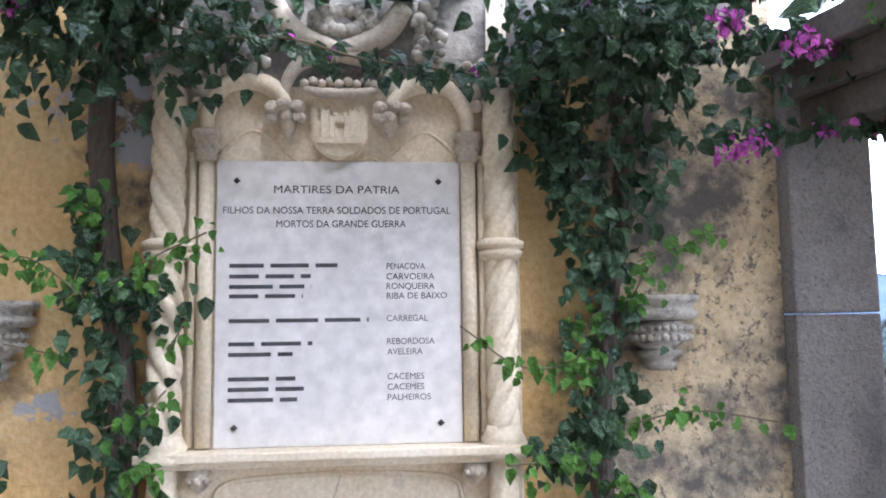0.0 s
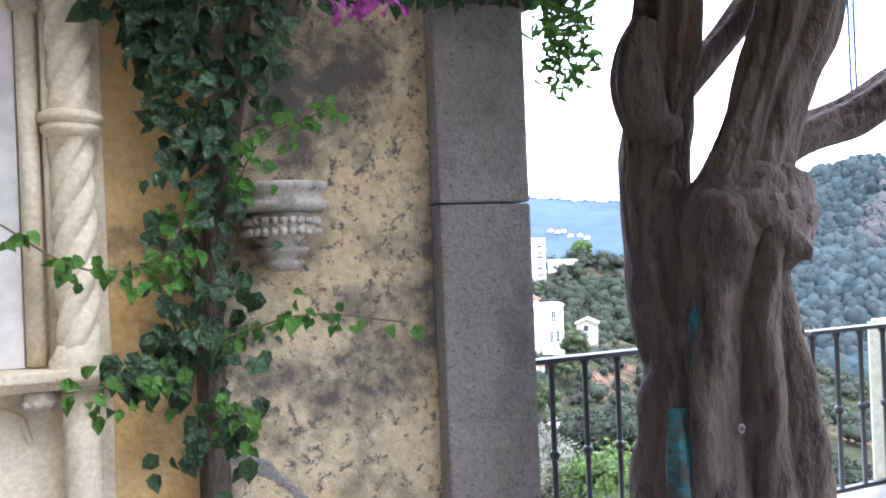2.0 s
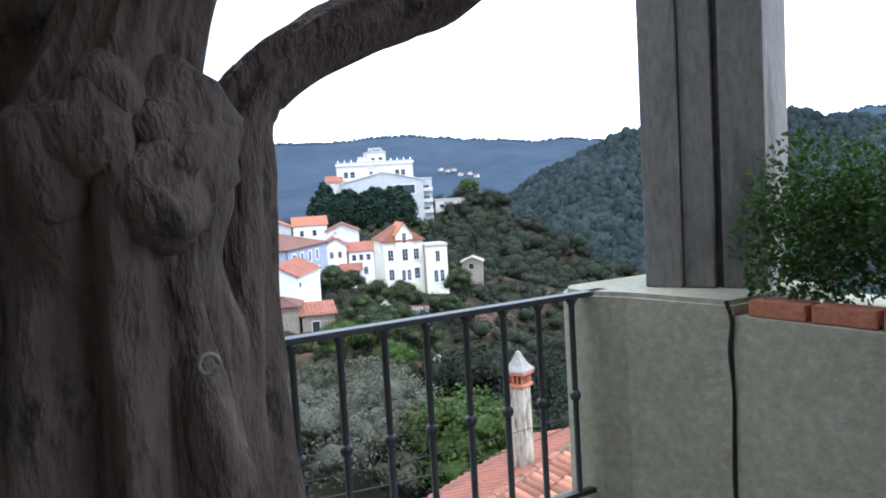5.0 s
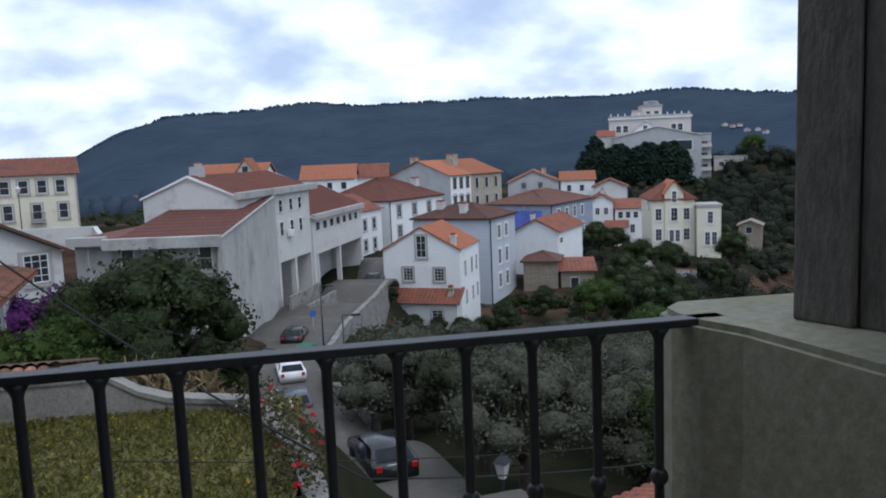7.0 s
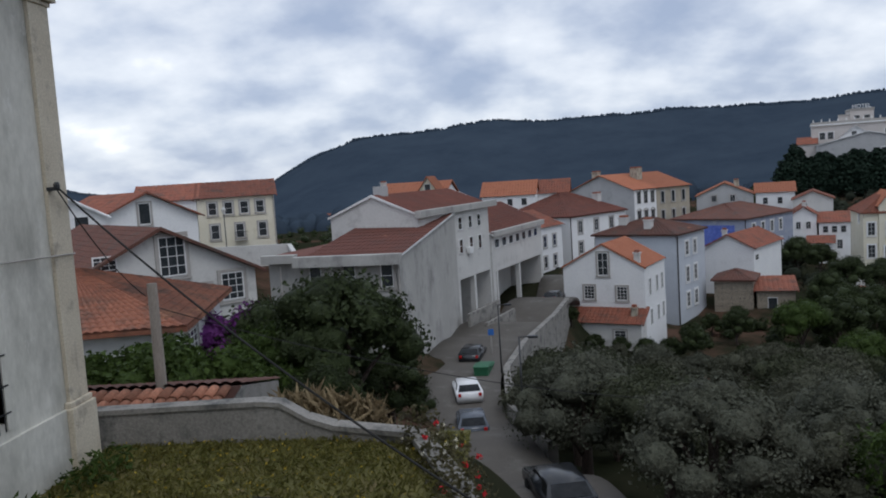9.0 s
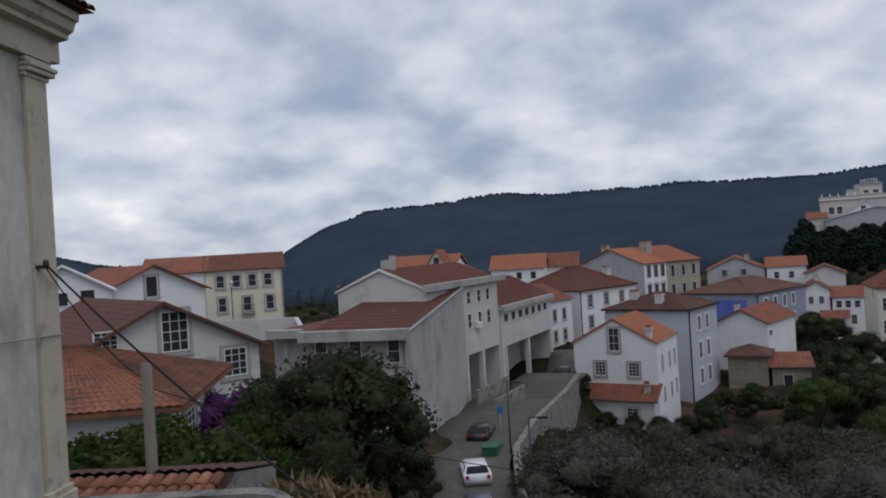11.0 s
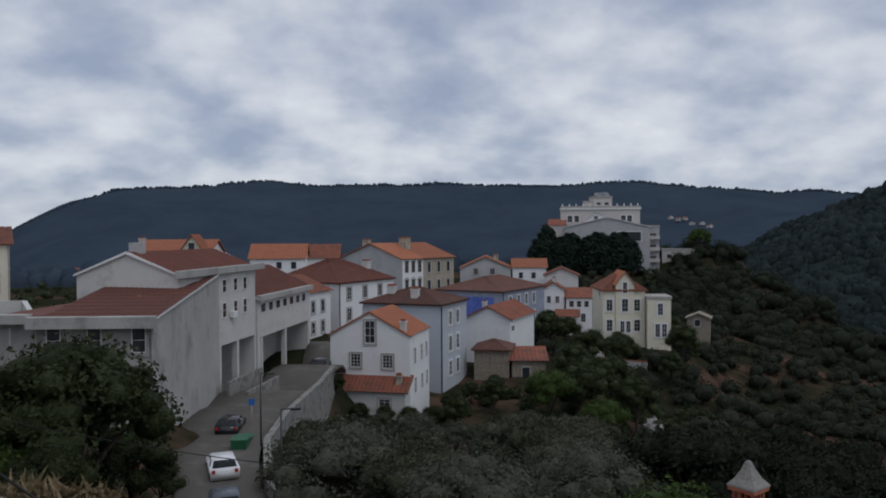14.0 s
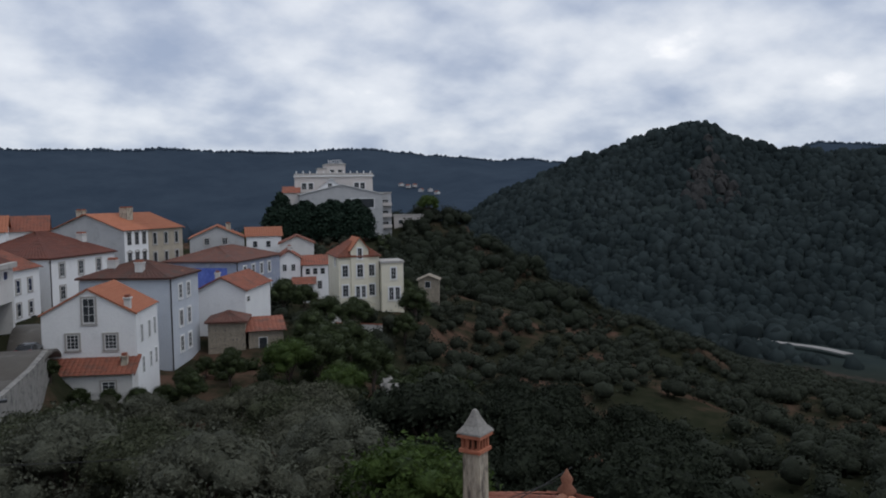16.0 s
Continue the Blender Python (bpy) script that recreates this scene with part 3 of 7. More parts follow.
def build_ground():
    bm = bmesh.new()
    rs = [2.2] + [2.2 * (4700 / 2.2) ** (i / 150) for i in range(1, 151)]
    azs = [-180 + 5 * i for i in range(24)] + [-60 + 0.8 * i for i in range(175)] + [80 + 5 * i for i in range(20)]
    rows = []
    for r in rs:
        row = []
        for a in azs:
            x, y = EX + r * math.sin(radians(a)), EY + r * math.cos(radians(a))
            z = height(x, y)
            if y < 4.6 and r < 14:
                z = -3.3
            row.append(bm.verts.new((x, y, z)))
        rows.append(row)
    n = len(azs)
    for p, q in zip(rows, rows[1:]):
        for i in range(n):
            bm.faces.new((p[i], p[(i + 1) % n], q[(i + 1) % n], q[i]))
    bm.faces.new(rows[0])
    bmesh.ops.recalc_face_normals(bm, faces=bm.faces)
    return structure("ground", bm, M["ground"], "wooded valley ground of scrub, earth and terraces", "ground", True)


build_ground()


# ---- the houses of the town ----
WINDOW_MESH = {}


def window_meshes(w, h, style):
    """Frame and pane of a window, seen from outside (-y), centred."""
    if (w, h, style) in WINDOW_MESH:
        return WINDOW_MESH[(w, h, style)]
    fr, trim = bmesh.new(), None
    t = 0.055
    for x0, x1, z0, z1 in ((-w / 2, -w / 2 + t, -h / 2, h / 2), (w / 2 - t, w / 2, -h / 2, h / 2), (-w / 2 + t, w / 2 - t, h / 2 - t, h / 2), (-w / 2 + t, w / 2 - t, -h / 2, -h / 2 + t)):
        box(fr, x0, x1, -0.06, 0.03, z0, z1)
    nx, nz = {"sash": (3, 4), "two": (2, 3), "one": (1, 2), "strip": (1, 1), "door": (2, 4)}[style.split("_")[0]]
    for i in range(1, nx):
        x = -w / 2 + w * i / nx
        box(fr, x - 0.014, x + 0.014, -0.045, 0.0, -h / 2 + t, h / 2 - t)
    for i in range(1, nz):
        z = -h / 2 + h * i / nz
        box(fr, -w / 2 + t, w / 2 - t, -0.04, 0.0, z - 0.014, z + 0.014)
    pane = newbox(-w / 2 + t, w / 2 - t, -0.02, 0.02, -h / 2 + t, h / 2 - t)
    if "trim" in style:
        trim = bmesh.new()
        for x0, x1, z0, z1 in ((-w / 2 - 0.16, -w / 2, -h / 2 - 0.1, h / 2 + 0.16), (w / 2, w / 2 + 0.16, -h / 2 - 0.1, h / 2 + 0.16), (-w / 2, w / 2, h / 2, h / 2 + 0.16), (-w / 2 - 0.2, w / 2 + 0.2, -h / 2 - 0.2, -h / 2 - 0.1)):
            box(trim, x0, x1, -0.08, 0.02, z0, z1)
    white = "white" in style
    ms = (link("window", fr, M["stonetrim"] if "grey" in style else M["frame"]), link("pane", pane, M["glass"]), link("surround", trim, M["frame"] if white else M["stonetrim"]) if trim else None)
    WINDOW_MESH[(w, h, style)] = ms
    return ms


def put_window(parent, m, w, h, style):
    fr, pane, trim = window_meshes(w, h, style)
    a = part("window", fr, None, parent)
    a.matrix_basis = m
    part("pane", pane, None, a, "dark glass pane")
    if trim:
        part("surround", trim, None, a)
    return a


def slope(bm, el, er, rr, rl, pitch=0.5, rows=8, amp=0.05, step=0.015):
    """A roof slope of rolled tiles in stepped courses, from its eave to its ridge corners."""
    el, er, rr, rl = map(Vector, (el, er, rr, rl))
    nrm = (er - el).cross(rl - el)
    if nrm.length < 1e-6:
        nrm = (er - el).cross(rr - el)
    nrm.normalize()
    cols = max(2, int((er - el).length / pitch)) * 4
    rows = max(2, rows)
    last = None
    for j in range(rows):
        lo, hi = [], []
        for i in range(cols + 1):
            u = i / cols
            a = amp * abs(math.sin(math.pi * i / 4))
            v0, v1 = j / rows, (j + 1) / rows
            p0 = (el.lerp(er, u)).lerp(rl.lerp(rr, u), v0)
            p1 = (el.lerp(er, u)).lerp(rl.lerp(rr, u), v1)
            lo.append(bm.verts.new(p0 + nrm * (a + step)))
            hi.append(bm.verts.new(p1 + nrm * a))
        for i in range(cols):
            bm.faces.new((lo[i], lo[i + 1], hi[i + 1], hi[i]))
            if last:
                bm.faces.new((last[i], last[i + 1], lo[i + 1], lo[i]))
        last = hi
    poly(bm, (el, er, rr, rl) if (rr - rl).length > 1e-4 else (el, er, rr))


def house(name, label, a, b, depth, base, eave, roof="gable", rise=2.0, wall="white", tiles="tile", wins=(), over=0.35, chimneys=(), pitch=0.5, rows=8, group="houses of the town", cat="house", eave2=None, verge=None, bays=None):
    """A house with its facade from a to b (as seen from the terrace), running back by depth.
    roof: gable (gable end in the facade), side (ridge along the facade), hip, flat or lean (falls towards the facade)."""
    ax, ay = a
    w, ang = math.hypot(b[0] - ax, b[1] - ay), math.atan2(b[1] - ay, b[0] - ax)
    ob = thing(name, label, cat, group, m=Matrix.Translation((ax, ay, base)) @ Matrix.Rotation(ang, 4, "Z"))
    h = eave - base
    e2 = h if eave2 is None else eave2 - base
    d, o = depth, over
    bm = bmesh.new()
    if roof == "gable":
        prism(bm, [(0, -2.5), (w, -2.5), (w, e2), (w / 2, h + rise), (0, h)], 1, 0, d)
    elif roof == "side" and bays:
        u0, u1, zt, deep, posts = bays
        zt -= base
        prism(bm, [(0, zt), (d, zt), (d, h), (d / 2, h + rise), (0, h)], 0, 0, w)
        box(bm, 0, w, deep, d, -2.5, zt)
        for p, q in ((0, u0), (u1, w)):
            box(bm, p, q, 0, deep, -2.5, zt)
        for u in posts:
            part("column", newbox(u - 0.2, u + 0.2, 0.02, 0.45, -2.5, zt, bevel=0.02), M[wall], ob)
    elif roof == "side":
        prism(bm, [(0, -2.5), (d, -2.5), (d, h), (d / 2, h + rise), (0, h)], 0, 0, w)
    elif roof == "lean":
        prism(bm, [(0, -2.5), (d, -2.5), (d, h + rise), (0, h)], 0, 0, w)
    else:
        box(bm, 0, w, 0, d, -2.5, h)
    part("wall", bm, M[wall], ob)
    rb, verges = bmesh.new(), []

    def verge_mesh():
        verges.append(bmesh.new())
        return verges[-1]

    t = 0.12
    k = o * rise / (w / 2) if roof == "gable" else o * rise / (d / 2)
    if roof == "gable":
        slope(rb, (-o, d + o, h - k + t), (-o, -o, h - k + t), (w / 2, -o, h + rise + t), (w / 2, d + o, h + rise + t), pitch, rows)
        slope(rb, (w + o, -o, e2 - k + t), (w + o, d + o, e2 - k + t), (w / 2, d + o, h + rise + t), (w / 2, -o, h + rise + t), pitch, rows)
        for s in (-o + 0.05, d + o - 0.05):
            prism(verge_mesh(), [(-o, h - k), (w / 2, h + rise), (w + o, e2 - k), (w + o, e2 - k + t), (w / 2, h + rise + t + 0.06), (-o, h - k + t)], 1, s - 0.06, s + 0.06)
    elif roof == "side":
        slope(rb, (-o, -o, h - k + t), (w + o, -o, h - k + t), (w + o, d / 2, h + rise + t), (-o, d / 2, h + rise + t), pitch, rows)
        slope(rb, (w + o, d + o, h - k + t), (-o, d + o, h - k + t), (-o, d / 2, h + rise + t), (w + o, d / 2, h + rise + t), pitch, rows)
        for s in (-o + 0.05, w + o - 0.05):
            prism(verge_mesh(), [(-o, h - k), (d / 2, h + rise), (d + o, h - k), (d + o, h - k + t), (d / 2, h + rise + t + 0.06), (-o, h - k + t)], 0, s - 0.06, s + 0.06)
    elif roof == "lean":
        k = o * rise / d
        slope(rb, (-o, -o, h - k + t), (w + o, -o, h - k + t), (w + o, d + o, h + rise + k + t), (-o, d + o, h + rise + k + t), pitch, rows)
        for s in (-o + 0.05, w + o - 0.05):
            prism(verge_mesh(), [(-o, h - k), (d + o, h + rise + k), (d + o, h + rise + k + t), (-o, h - k + t)], 0, s - 0.06, s + 0.06)
    elif roof == "hip":
        c = min(w, d) / 2
        p, q = ((c, d / 2), (w - c, d / 2)) if w >= d else ((w / 2, c), (w / 2, d - c))
        z, e0 = h + rise + t, h - 0.12 + t
        A, B, C, D = (-o, -o, e0), (w + o, -o, e0), (w + o, d + o, e0), (-o, d + o, e0)
        P, Q = (*p, z), (*q, z)
        if w >= d:
            for s in ((A, B, Q, P), (B, C, Q, Q), (C, D, P, Q), (D, A, P, P)):
                slope(rb, *s, pitch, rows)
        else:
            for s in ((A, B, P, P), (B, C, Q, P), (C, D, Q, Q), (D, A, P, Q)):
                slope(rb, *s, pitch, rows)
        box(rb, -o, w + o, -o, d + o, e0 - 0.16, e0 - 0.02)
    else:
        box(rb, -0.15, w + 0.15, -0.15, d + 0.15, h, h + rise)
    for q in verges:
        part("verge", q, M[verge or tiles], ob)
    part("roof", rb, M[tiles], ob, {"tile_new": "new orange clay tile roof", "tile": "red clay tile roof", "tile_old": "brown lichened tile roof"}.get(tiles, ""))
    for face, u, z, ww, wh, style in wins:
        if face == "f":
            m = Matrix.Translation((u, -0.02, z - base))
        elif face == "r":
            m = Matrix.Translation((w + 0.02, u, z - base)) @ Matrix.Rotation(math.pi / 2, 4, "Z")
        else:
            m = Matrix.Translation((-0.02, u, z - base)) @ Matrix.Rotation(-math.pi / 2, 4, "Z")
        put_window(ob, m, ww, wh, style)
    for u, v, zt, cw in chimneys:
        cb = newbox(u - cw / 2, u + cw / 2, v - cw / 2, v + cw / 2, h - 0.5, zt - base)
        box(cb, u - cw / 2 - 0.08, u + cw / 2 + 0.08, v - cw / 2 - 0.08, v + cw / 2 + 0.08, zt - base, zt - base + 0.12)
        c = part("chimney", cb, M["offwhite"] if wall in ("white", "bluegrey") else M["chimrender"], ob)
        part("cap", newbox(u - cw / 2 + 0.05, u + cw / 2 - 0.05, v - cw / 2 + 0.05, v + cw / 2 - 0.05, zt - base + 0.12, zt - base + 0.35), M["tile"], c)
    return ob


def row(face, us, z, w, h, style):
    return [(face, u, z, w, h, style) for u in us]


# white gabled house above the lane, with its lean-to
house("gabled_house", "white gabled house with grey stone windows beside the lane", (9.35, 76.9), (16.31, 73.6), 7.3, -15, -7.65, "gable", 2.1, "white", "tile_new",
      [("f", 2.5, -9.95, 1.0, 1.25, "sash_trim"), ("f", 5.6, -10.0, 1.0, 1.25, "sash_trim"), ("f", 3.9, -7.3, 1.0, 2.1, "two_trim")]
      + row("r", (1.6, 4.1, 6.0), -9.6, 0.7, 1.6, "two") + row("r", (1.8, 4.3, 6.2), -12.4, 0.7, 1.5, "two"), chimneys=[(7.0, 0.35, -6.4, 0.5)], over=0.15, rows=10)
house("lean_to", "lean-to porch with a red tile roof against a white house", (8.6, 75.3), (15.56, 72.0), 1.7, -15, -12.4, "lean", 0.9, "offwhite", "tile",
      [("f", 5.8, -13.5, 1.1, 0.9, "two_trim")], chimneys=[(6.9, 0.9, -11.2, 0.5)], rows=6, over=0.3, cat="porch", pitch=0.4)
house("town_house", "tall blue-grey house with white framed windows", (22.2, 87.4), (27.0, 94.6), 9.5, -16.6, -6.05, "hip", 1.5, "bluegrey", "tile_old",
      [("f", u, z, 0.95, h, "two_trim_white") for z, h in ((-7.8, 1.5), (-10.7, 1.7), (-13.5, 1.6)) for u in (3.0, 5.4)] + [("l", 2.0, -13.6, 1.0, 1.6, "two_trim_white")],
      chimneys=[(2.5, 7.0, -4.4, 0.9), (1.4, 3.6, -4.6, 0.8)], rows=8)
house("gabled_house", "plain white house with a low brown roof", (28.3, 100.2), (33.2, 96.8), 11, -16, -9.0, "gable", 1.5, "white", "tile", [("r", 1.0, -10.2, 1.3, 0.7, "one")], chimneys=[(2.4, 0.6, -7.0, 0.5)])
house("stone_shed", "old rubble stone shed with a tile roof", (27.4, 92.6), (31.2, 91.0), 5, -15.8, -11.9, "hip", 0.8, "stonewall", "tile_old", [], cat="shed")
house("stone_shed", "small ruined shed with a red tile roof", (31.6, 91.0), (35.4, 90.0), 4, -16, -13.2, "lean", 0.9, "stonewall", "tile", [("f", 1.6, -14.6, 1.0, 1.4, "strip")], cat="shed")
blue = house("blue_tiled_house", "blue tiled house with a painted blue panel and white windows", (39.8, 121.9), (51.5, 134.8), 12, -15, -7.4, "hip", 1.9, "bluetile", "tile_old",
             [("f", u, z, 1.0, 1.7, "two_trim_white") for z in (-9.2, -12.2) for u in (3, 6.2, 9.4, 12.6)])
part("painted_panel", newbox(-0.06, -0.02, 1.5, 8.5, 1.8, 6.6), M["bluepanel"], blue, "deep blue painted panel")
house("hipped_house", "large white house with a hipped red roof", (13.1, 110.8), (22.4, 121.8), 12, -11.5, -4.9, "hip", 3.0, "white", "tile_rust",
      [("f", u, z, 1.0, 1.7, "two_trim") for z in (-6.5, -9.4) for u in (2.5, 6.5, 10.5)] + [("l", 3, -6.6, 0.9, 1.3, "two_trim")], chimneys=[(11.5, 3, -2.4, 1.0)])
house("row_house", "white row house with an orange tile roof", (8.3, 103.1), (11.9, 109.4), 9, -13.5, -5.7, "side", 1.9, "white", "tile",
      [("f", u, z, 0.9, 1.5, "one_trim") for z in (-7.6, -10.3) for u in (2, 4.8)] + [("f", 5.2, -12.3, 1.4, 2.0, "strip")])
arched = house("arched_house", "tall grey house with white arched bays and orange roof", (26.19, 136.0), (30.64, 140.18), 14, -12, -2.55, "side", 2.6, "grey", "tile_new",
               [], chimneys=[(2.0, 9.5, 0.6, 1.1)], rows=7, over=0.4)
part("white_front", newbox(0.0, 6.0, -0.12, -0.02, 0, 9.3), M["white"], arched, "white painted bay front")
for z, h in ((-3.9, 2.1), (-7.4, 2.6)):
    for u in (1.1, 3.0, 4.9):
        put_window(arched, Matrix.Translation((u, -0.14, z + 12)), 1.0, h, "two_grey")
        bm = bmesh.new()
        tube(bm, [(u + 0.62 * math.cos(a), -0.16, z + 12 + h / 2 - 0.25 + 0.55 * math.sin(a), 0.09) for a in [math.pi * i / 8 for i in range(9)]], 6, 1)
        part("arch", bm, M["stonetrim"], arched)
house("town_house", "yellow grey house with dark windows and orange roof", (30.68, 140.21), (37.9, 147.0), 14, -12, -2.55, "side", 2.6, "drab", "tile_new",
      [("f", u, z, 1.0, h, "strip_trim") for z, h in ((-4.2, 2.0), (-7.6, 2.2)) for u in (1.8, 4.9, 8.0)], chimneys=[(0.6, 4.5, 0.9, 1.5), (6.5, 9, 0.5, 1.0)], rows=7, over=0.4)
house("gabled_house", "low grey gabled house behind the blue facade", (45.6, 173.2), (56.4, 170.0), 14, -12, -5.9, "gable", 2.5, "grey", "tile_new", row("f", (3.5, 7.2), -6.6, 1.1, 1.4, "two_trim"), chimneys=[(8, 3, -3.0, 1.0)], rows=5)
house("gabled_house", "white house with an orange roof", (56.9, 170), (64, 167.8), 10, -13, -5.8, "side", 1.8, "white", "tile_new", row("f", (1.8, 4.6), -7.5, 1, 1.4, "one"), rows=5)
house("gabled_house", "white stepped house below the hotel hill", (54.6, 144.6), (58.6, 143.2), 10, -17, -9.0, "gable", 1.4, "white", "tile", row("f", (1.3, 2.9), -10.8, 0.8, 1.3, "two"), chimneys=[(2.3, 1.5, -6.9, 0.7)], rows=5)
house("gabled_house", "white house with balcony windows", (58.8, 142.8), (63.4, 141.2), 9, -18, -10.4, "side", 1.5, "white", "tile", row("f", (1, 2.4, 3.8), -11.6, 0.9, 1.2, "one") + row("f", (1.2, 3.2), -14.2, 0.9, 1.6, "two"), rows=5)
house("porch", "small white porch with a red roof", (55.6, 139.5), (59.2, 138), 4, -17, -13.6, "lean", 0.8, "white", "tile", [("f", 1.6, -15.2, 0.9, 1.6, "strip")], rows=4, cat="porch")
house("gabled_house", "white house with a roof window", (60, 158), (66.5, 155.5), 9, -15, -7.0, "gable", 1.5, "offwhite", "tile", [("f", 2, -8.3, 1, 1.2, "one")], rows=5)

for o in [o for o in bpy.data.objects if o.parent is None and o.get("label") in ("tall blue-grey house with white framed windows", "large white house with a hipped red roof", "blue tiled house with a painted blue panel and white windows", "white row house with an orange tile roof")]:
    bm = bmesh.new()
    lathe(bm, [(0.07, 0.5), (0.07, {"tall": 10.3, "larg": 6.4, "blue": 7.4, "whit": 7.6}[o["label"][:4]])], 0.15, -0.1, 8)
    part("downpipe", bm, M["dark"], o, "dark rainwater pipe at the corner")

# villa, cream, with a gabled bay
villa = house("villa", "cream villa with pointed windows and steep red roofs", (53.8, 115.0), (60.0, 113.4), 10, -15.8, -7.0, "hip", 2.4, "cream", "tile",
              [("f", u, z, 0.95, h, "two_trim_white") for z, h in ((-9.3, 1.8), (-12.4, 1.8)) for u in (1.0, 5.2)] + [("l", 3, -7.8, 0.8, 1.6, "two_trim_white")], rows=7)
house("villa_bay", "gabled cream bay of a villa with tall windows", (55.6, 114.3), (58.3, 113.6), 6, -15.8, -6.0, "gable", 1.8, "cream", "tile_new",
      [("f", 1.4, -6.6, 0.7, 1.7, "two_trim_white"), ("f", 1.4, -9.3, 1.0, 2.0, "two_trim_white"), ("f", 1.0, -12.6, 0.7, 1.8, "two_trim_white"), ("f", 1.9, -12.6, 0.7, 1.8, "two_trim_white")], rows=6, over=0.25)
house("villa_tower", "square cream tower of a villa with a roof terrace", (59.7, 112.0), (63.0, 110.9), 5, -16.4, -8.2, "flat", 0.35, "cream", "stonetrim",
      [("f", 1.9, -9.8, 0.8, 1.8, "two_trim_white"), ("f", 1.5, -13.0, 0.75, 2.0, "two_trim_white"), ("f", 2.5, -13.0, 0.75, 2.0, "two_trim_white")])

# hotel on its hill
hotel = house("hotel", "pale hotel with flat roofs on a wooded hill", (89.3, 224.0), (110.9, 216.0), 14, -10, 9.4, "flat", 0.5, "hotel", "stonetrim",
              row("f", (2.6, 4.6, 18.2, 20.0), 6.0, 1.5, 2.2, "one_white_trim"), group="hotel wings", cat="hotel")
for z in (8.9, 4.1):
    part("cornice", newbox(-0.4, 23.4, -0.45, 0.0, z + 10, z + 10.4), M["frame"], hotel, "white projecting cornice band")
for u0, u1 in ((0.2, 6.4), (15.6, 22.9)):
    bm = newbox(u0, u1, -1.3, -0.05, 14.2, 14.4)
    box(bm, u0, u1, -1.3, -1.2, 14.4, 15.2)
    part("balcony", bm, M["hotel"], hotel, "pale balcony with a solid front")
for i in range(12):
    part("parapet_post", newbox(0.3 + 2.0 * i, 0.6 + 2.0 * i, 0.2, 0.5, 19.9, 20.6), M["frame"], hotel)
house("hotel_penthouse", "upper storey of a pale hotel", (98.2, 221.0), (103.6, 219.5), 8, 5, 12.3, "flat", 0.5, "hotel", "stonetrim", row("f", (1.6, 4.0), 10.6, 1.4, 0.9, "strip"), group="hotel wings", cat="hotel")
house("hotel_penthouse", "stair box on the roof of the hotel", (95.7, 222.0), (98.1, 221.1), 5, 5, 11.2, "flat", 0.3, "hotel", "stonetrim", [], group="hotel wings", cat="hotel")
house("hotel_wing", "grey gabled wing of the hotel", (85.84, 212.0), (107.93, 204.0), 9, -10, 3.5, "gable", 2.8, "grey", "stonetrim", [("f", 17.8, 0.9, 6.5, 2.6, "strip_white_trim")], group="hotel wings", cat="hotel", verge="frame")
house("hotel_wing", "white gabled centre of the hotel", (91.1, 210.6), (97.6, 208.0), 5, -2, 5.4, "gable", 2.6, "white", "tile", [("f", 3.2, 5.6, 1.2, 2.2, "two")], group="hotel wings", cat="hotel", verge="frame")
house("hotel_wing", "low end of the hotel with an orange roof", (84.9, 222.4), (89.2, 220.6), 8, -9, 4.2, "side", 1.8, "hotel", "tile", [], group="hotel wings", cat="hotel")
hw = house("hotel_wing", "narrow balconied end of the hotel", (108.6, 207.0), (111.6, 205.6), 10, -11, 3.6, "flat", 0.4, "grey", "stonetrim", [("f", 1.5, z, 2.0, 1.6, "two") for z in (1.0, -2.2, -5.4)], group="hotel wings", cat="hotel")
for z in (0.0, -3.2, -6.4):
    bm = newbox(-0.2, 3.4, -1.4, -0.05, z + 11, z + 11.2)
    box(bm, -0.2, 3.4, -1.4, -1.3, z + 11.2, z + 12.0)
    part("balcony", bm, M["hotel"], hw, "small pale balcony")
sgn = thing("hotel_sign", "white rooftop sign that reads hotel", "sign", m=Matrix.Translation((98.4, 220.6, 12.8)) @ Matrix.Rotation(math.atan2(-1.5, 5.4), 4, "Z"))
part("board", newbox(0, 5.0, 0.1, 0.2, 0, 0.12), M["grey"], sgn)


def letters(text, size, depth, parent, mat, m, width=None, label=""):
    cu = bpy.data.curves.new("lettering", "FONT")
    cu.body, cu.size, cu.extrude = text, size, depth
    tmp = bpy.data.objects.new("lettering", cu)
    scene.collection.objects.link(tmp)
    me = bpy.data.meshes.new_from_object(tmp.evaluated_get(bpy.context.evaluated_depsgraph_get()))
    bpy.data.objects.remove(tmp)
    xs = [v.co.x for v in me.vertices]
    k = (width / (max(xs) - min(xs))) if width else 1.0
    me.transform(Matrix.Diagonal((k, 1, 1, 1)) @ Matrix.Translation((-min(xs), 0, 0)))
    me.materials.append(mat)
    ob = part("lettering", me, None, parent, label)
    ob.matrix_basis = m
    return ob


letters("HOTEL", 1.4, 0.06, sgn, M["frame"], Matrix.Translation((0.2, 0.14, 0.15)) @ Matrix.Rotation(math.pi / 2, 4, "X"), 4.4)
house("low_house", "low pale building beside the hotel", (117, 214), (125, 210), 6, -9, -3.2, "flat", 0.4, "hotel", "stonetrim", row("f", (2, 5), -5, 1.4, 1.2, "one"))
house("ruin", "small pale ruined house on the slope", (79.0, 134.0), (82.3, 131.8), 4, -19, -13.9, "gable", 0.8, "stonewall", "stonewall", [("f", 1.8, -14.8, 1.1, 1.3, "strip")])

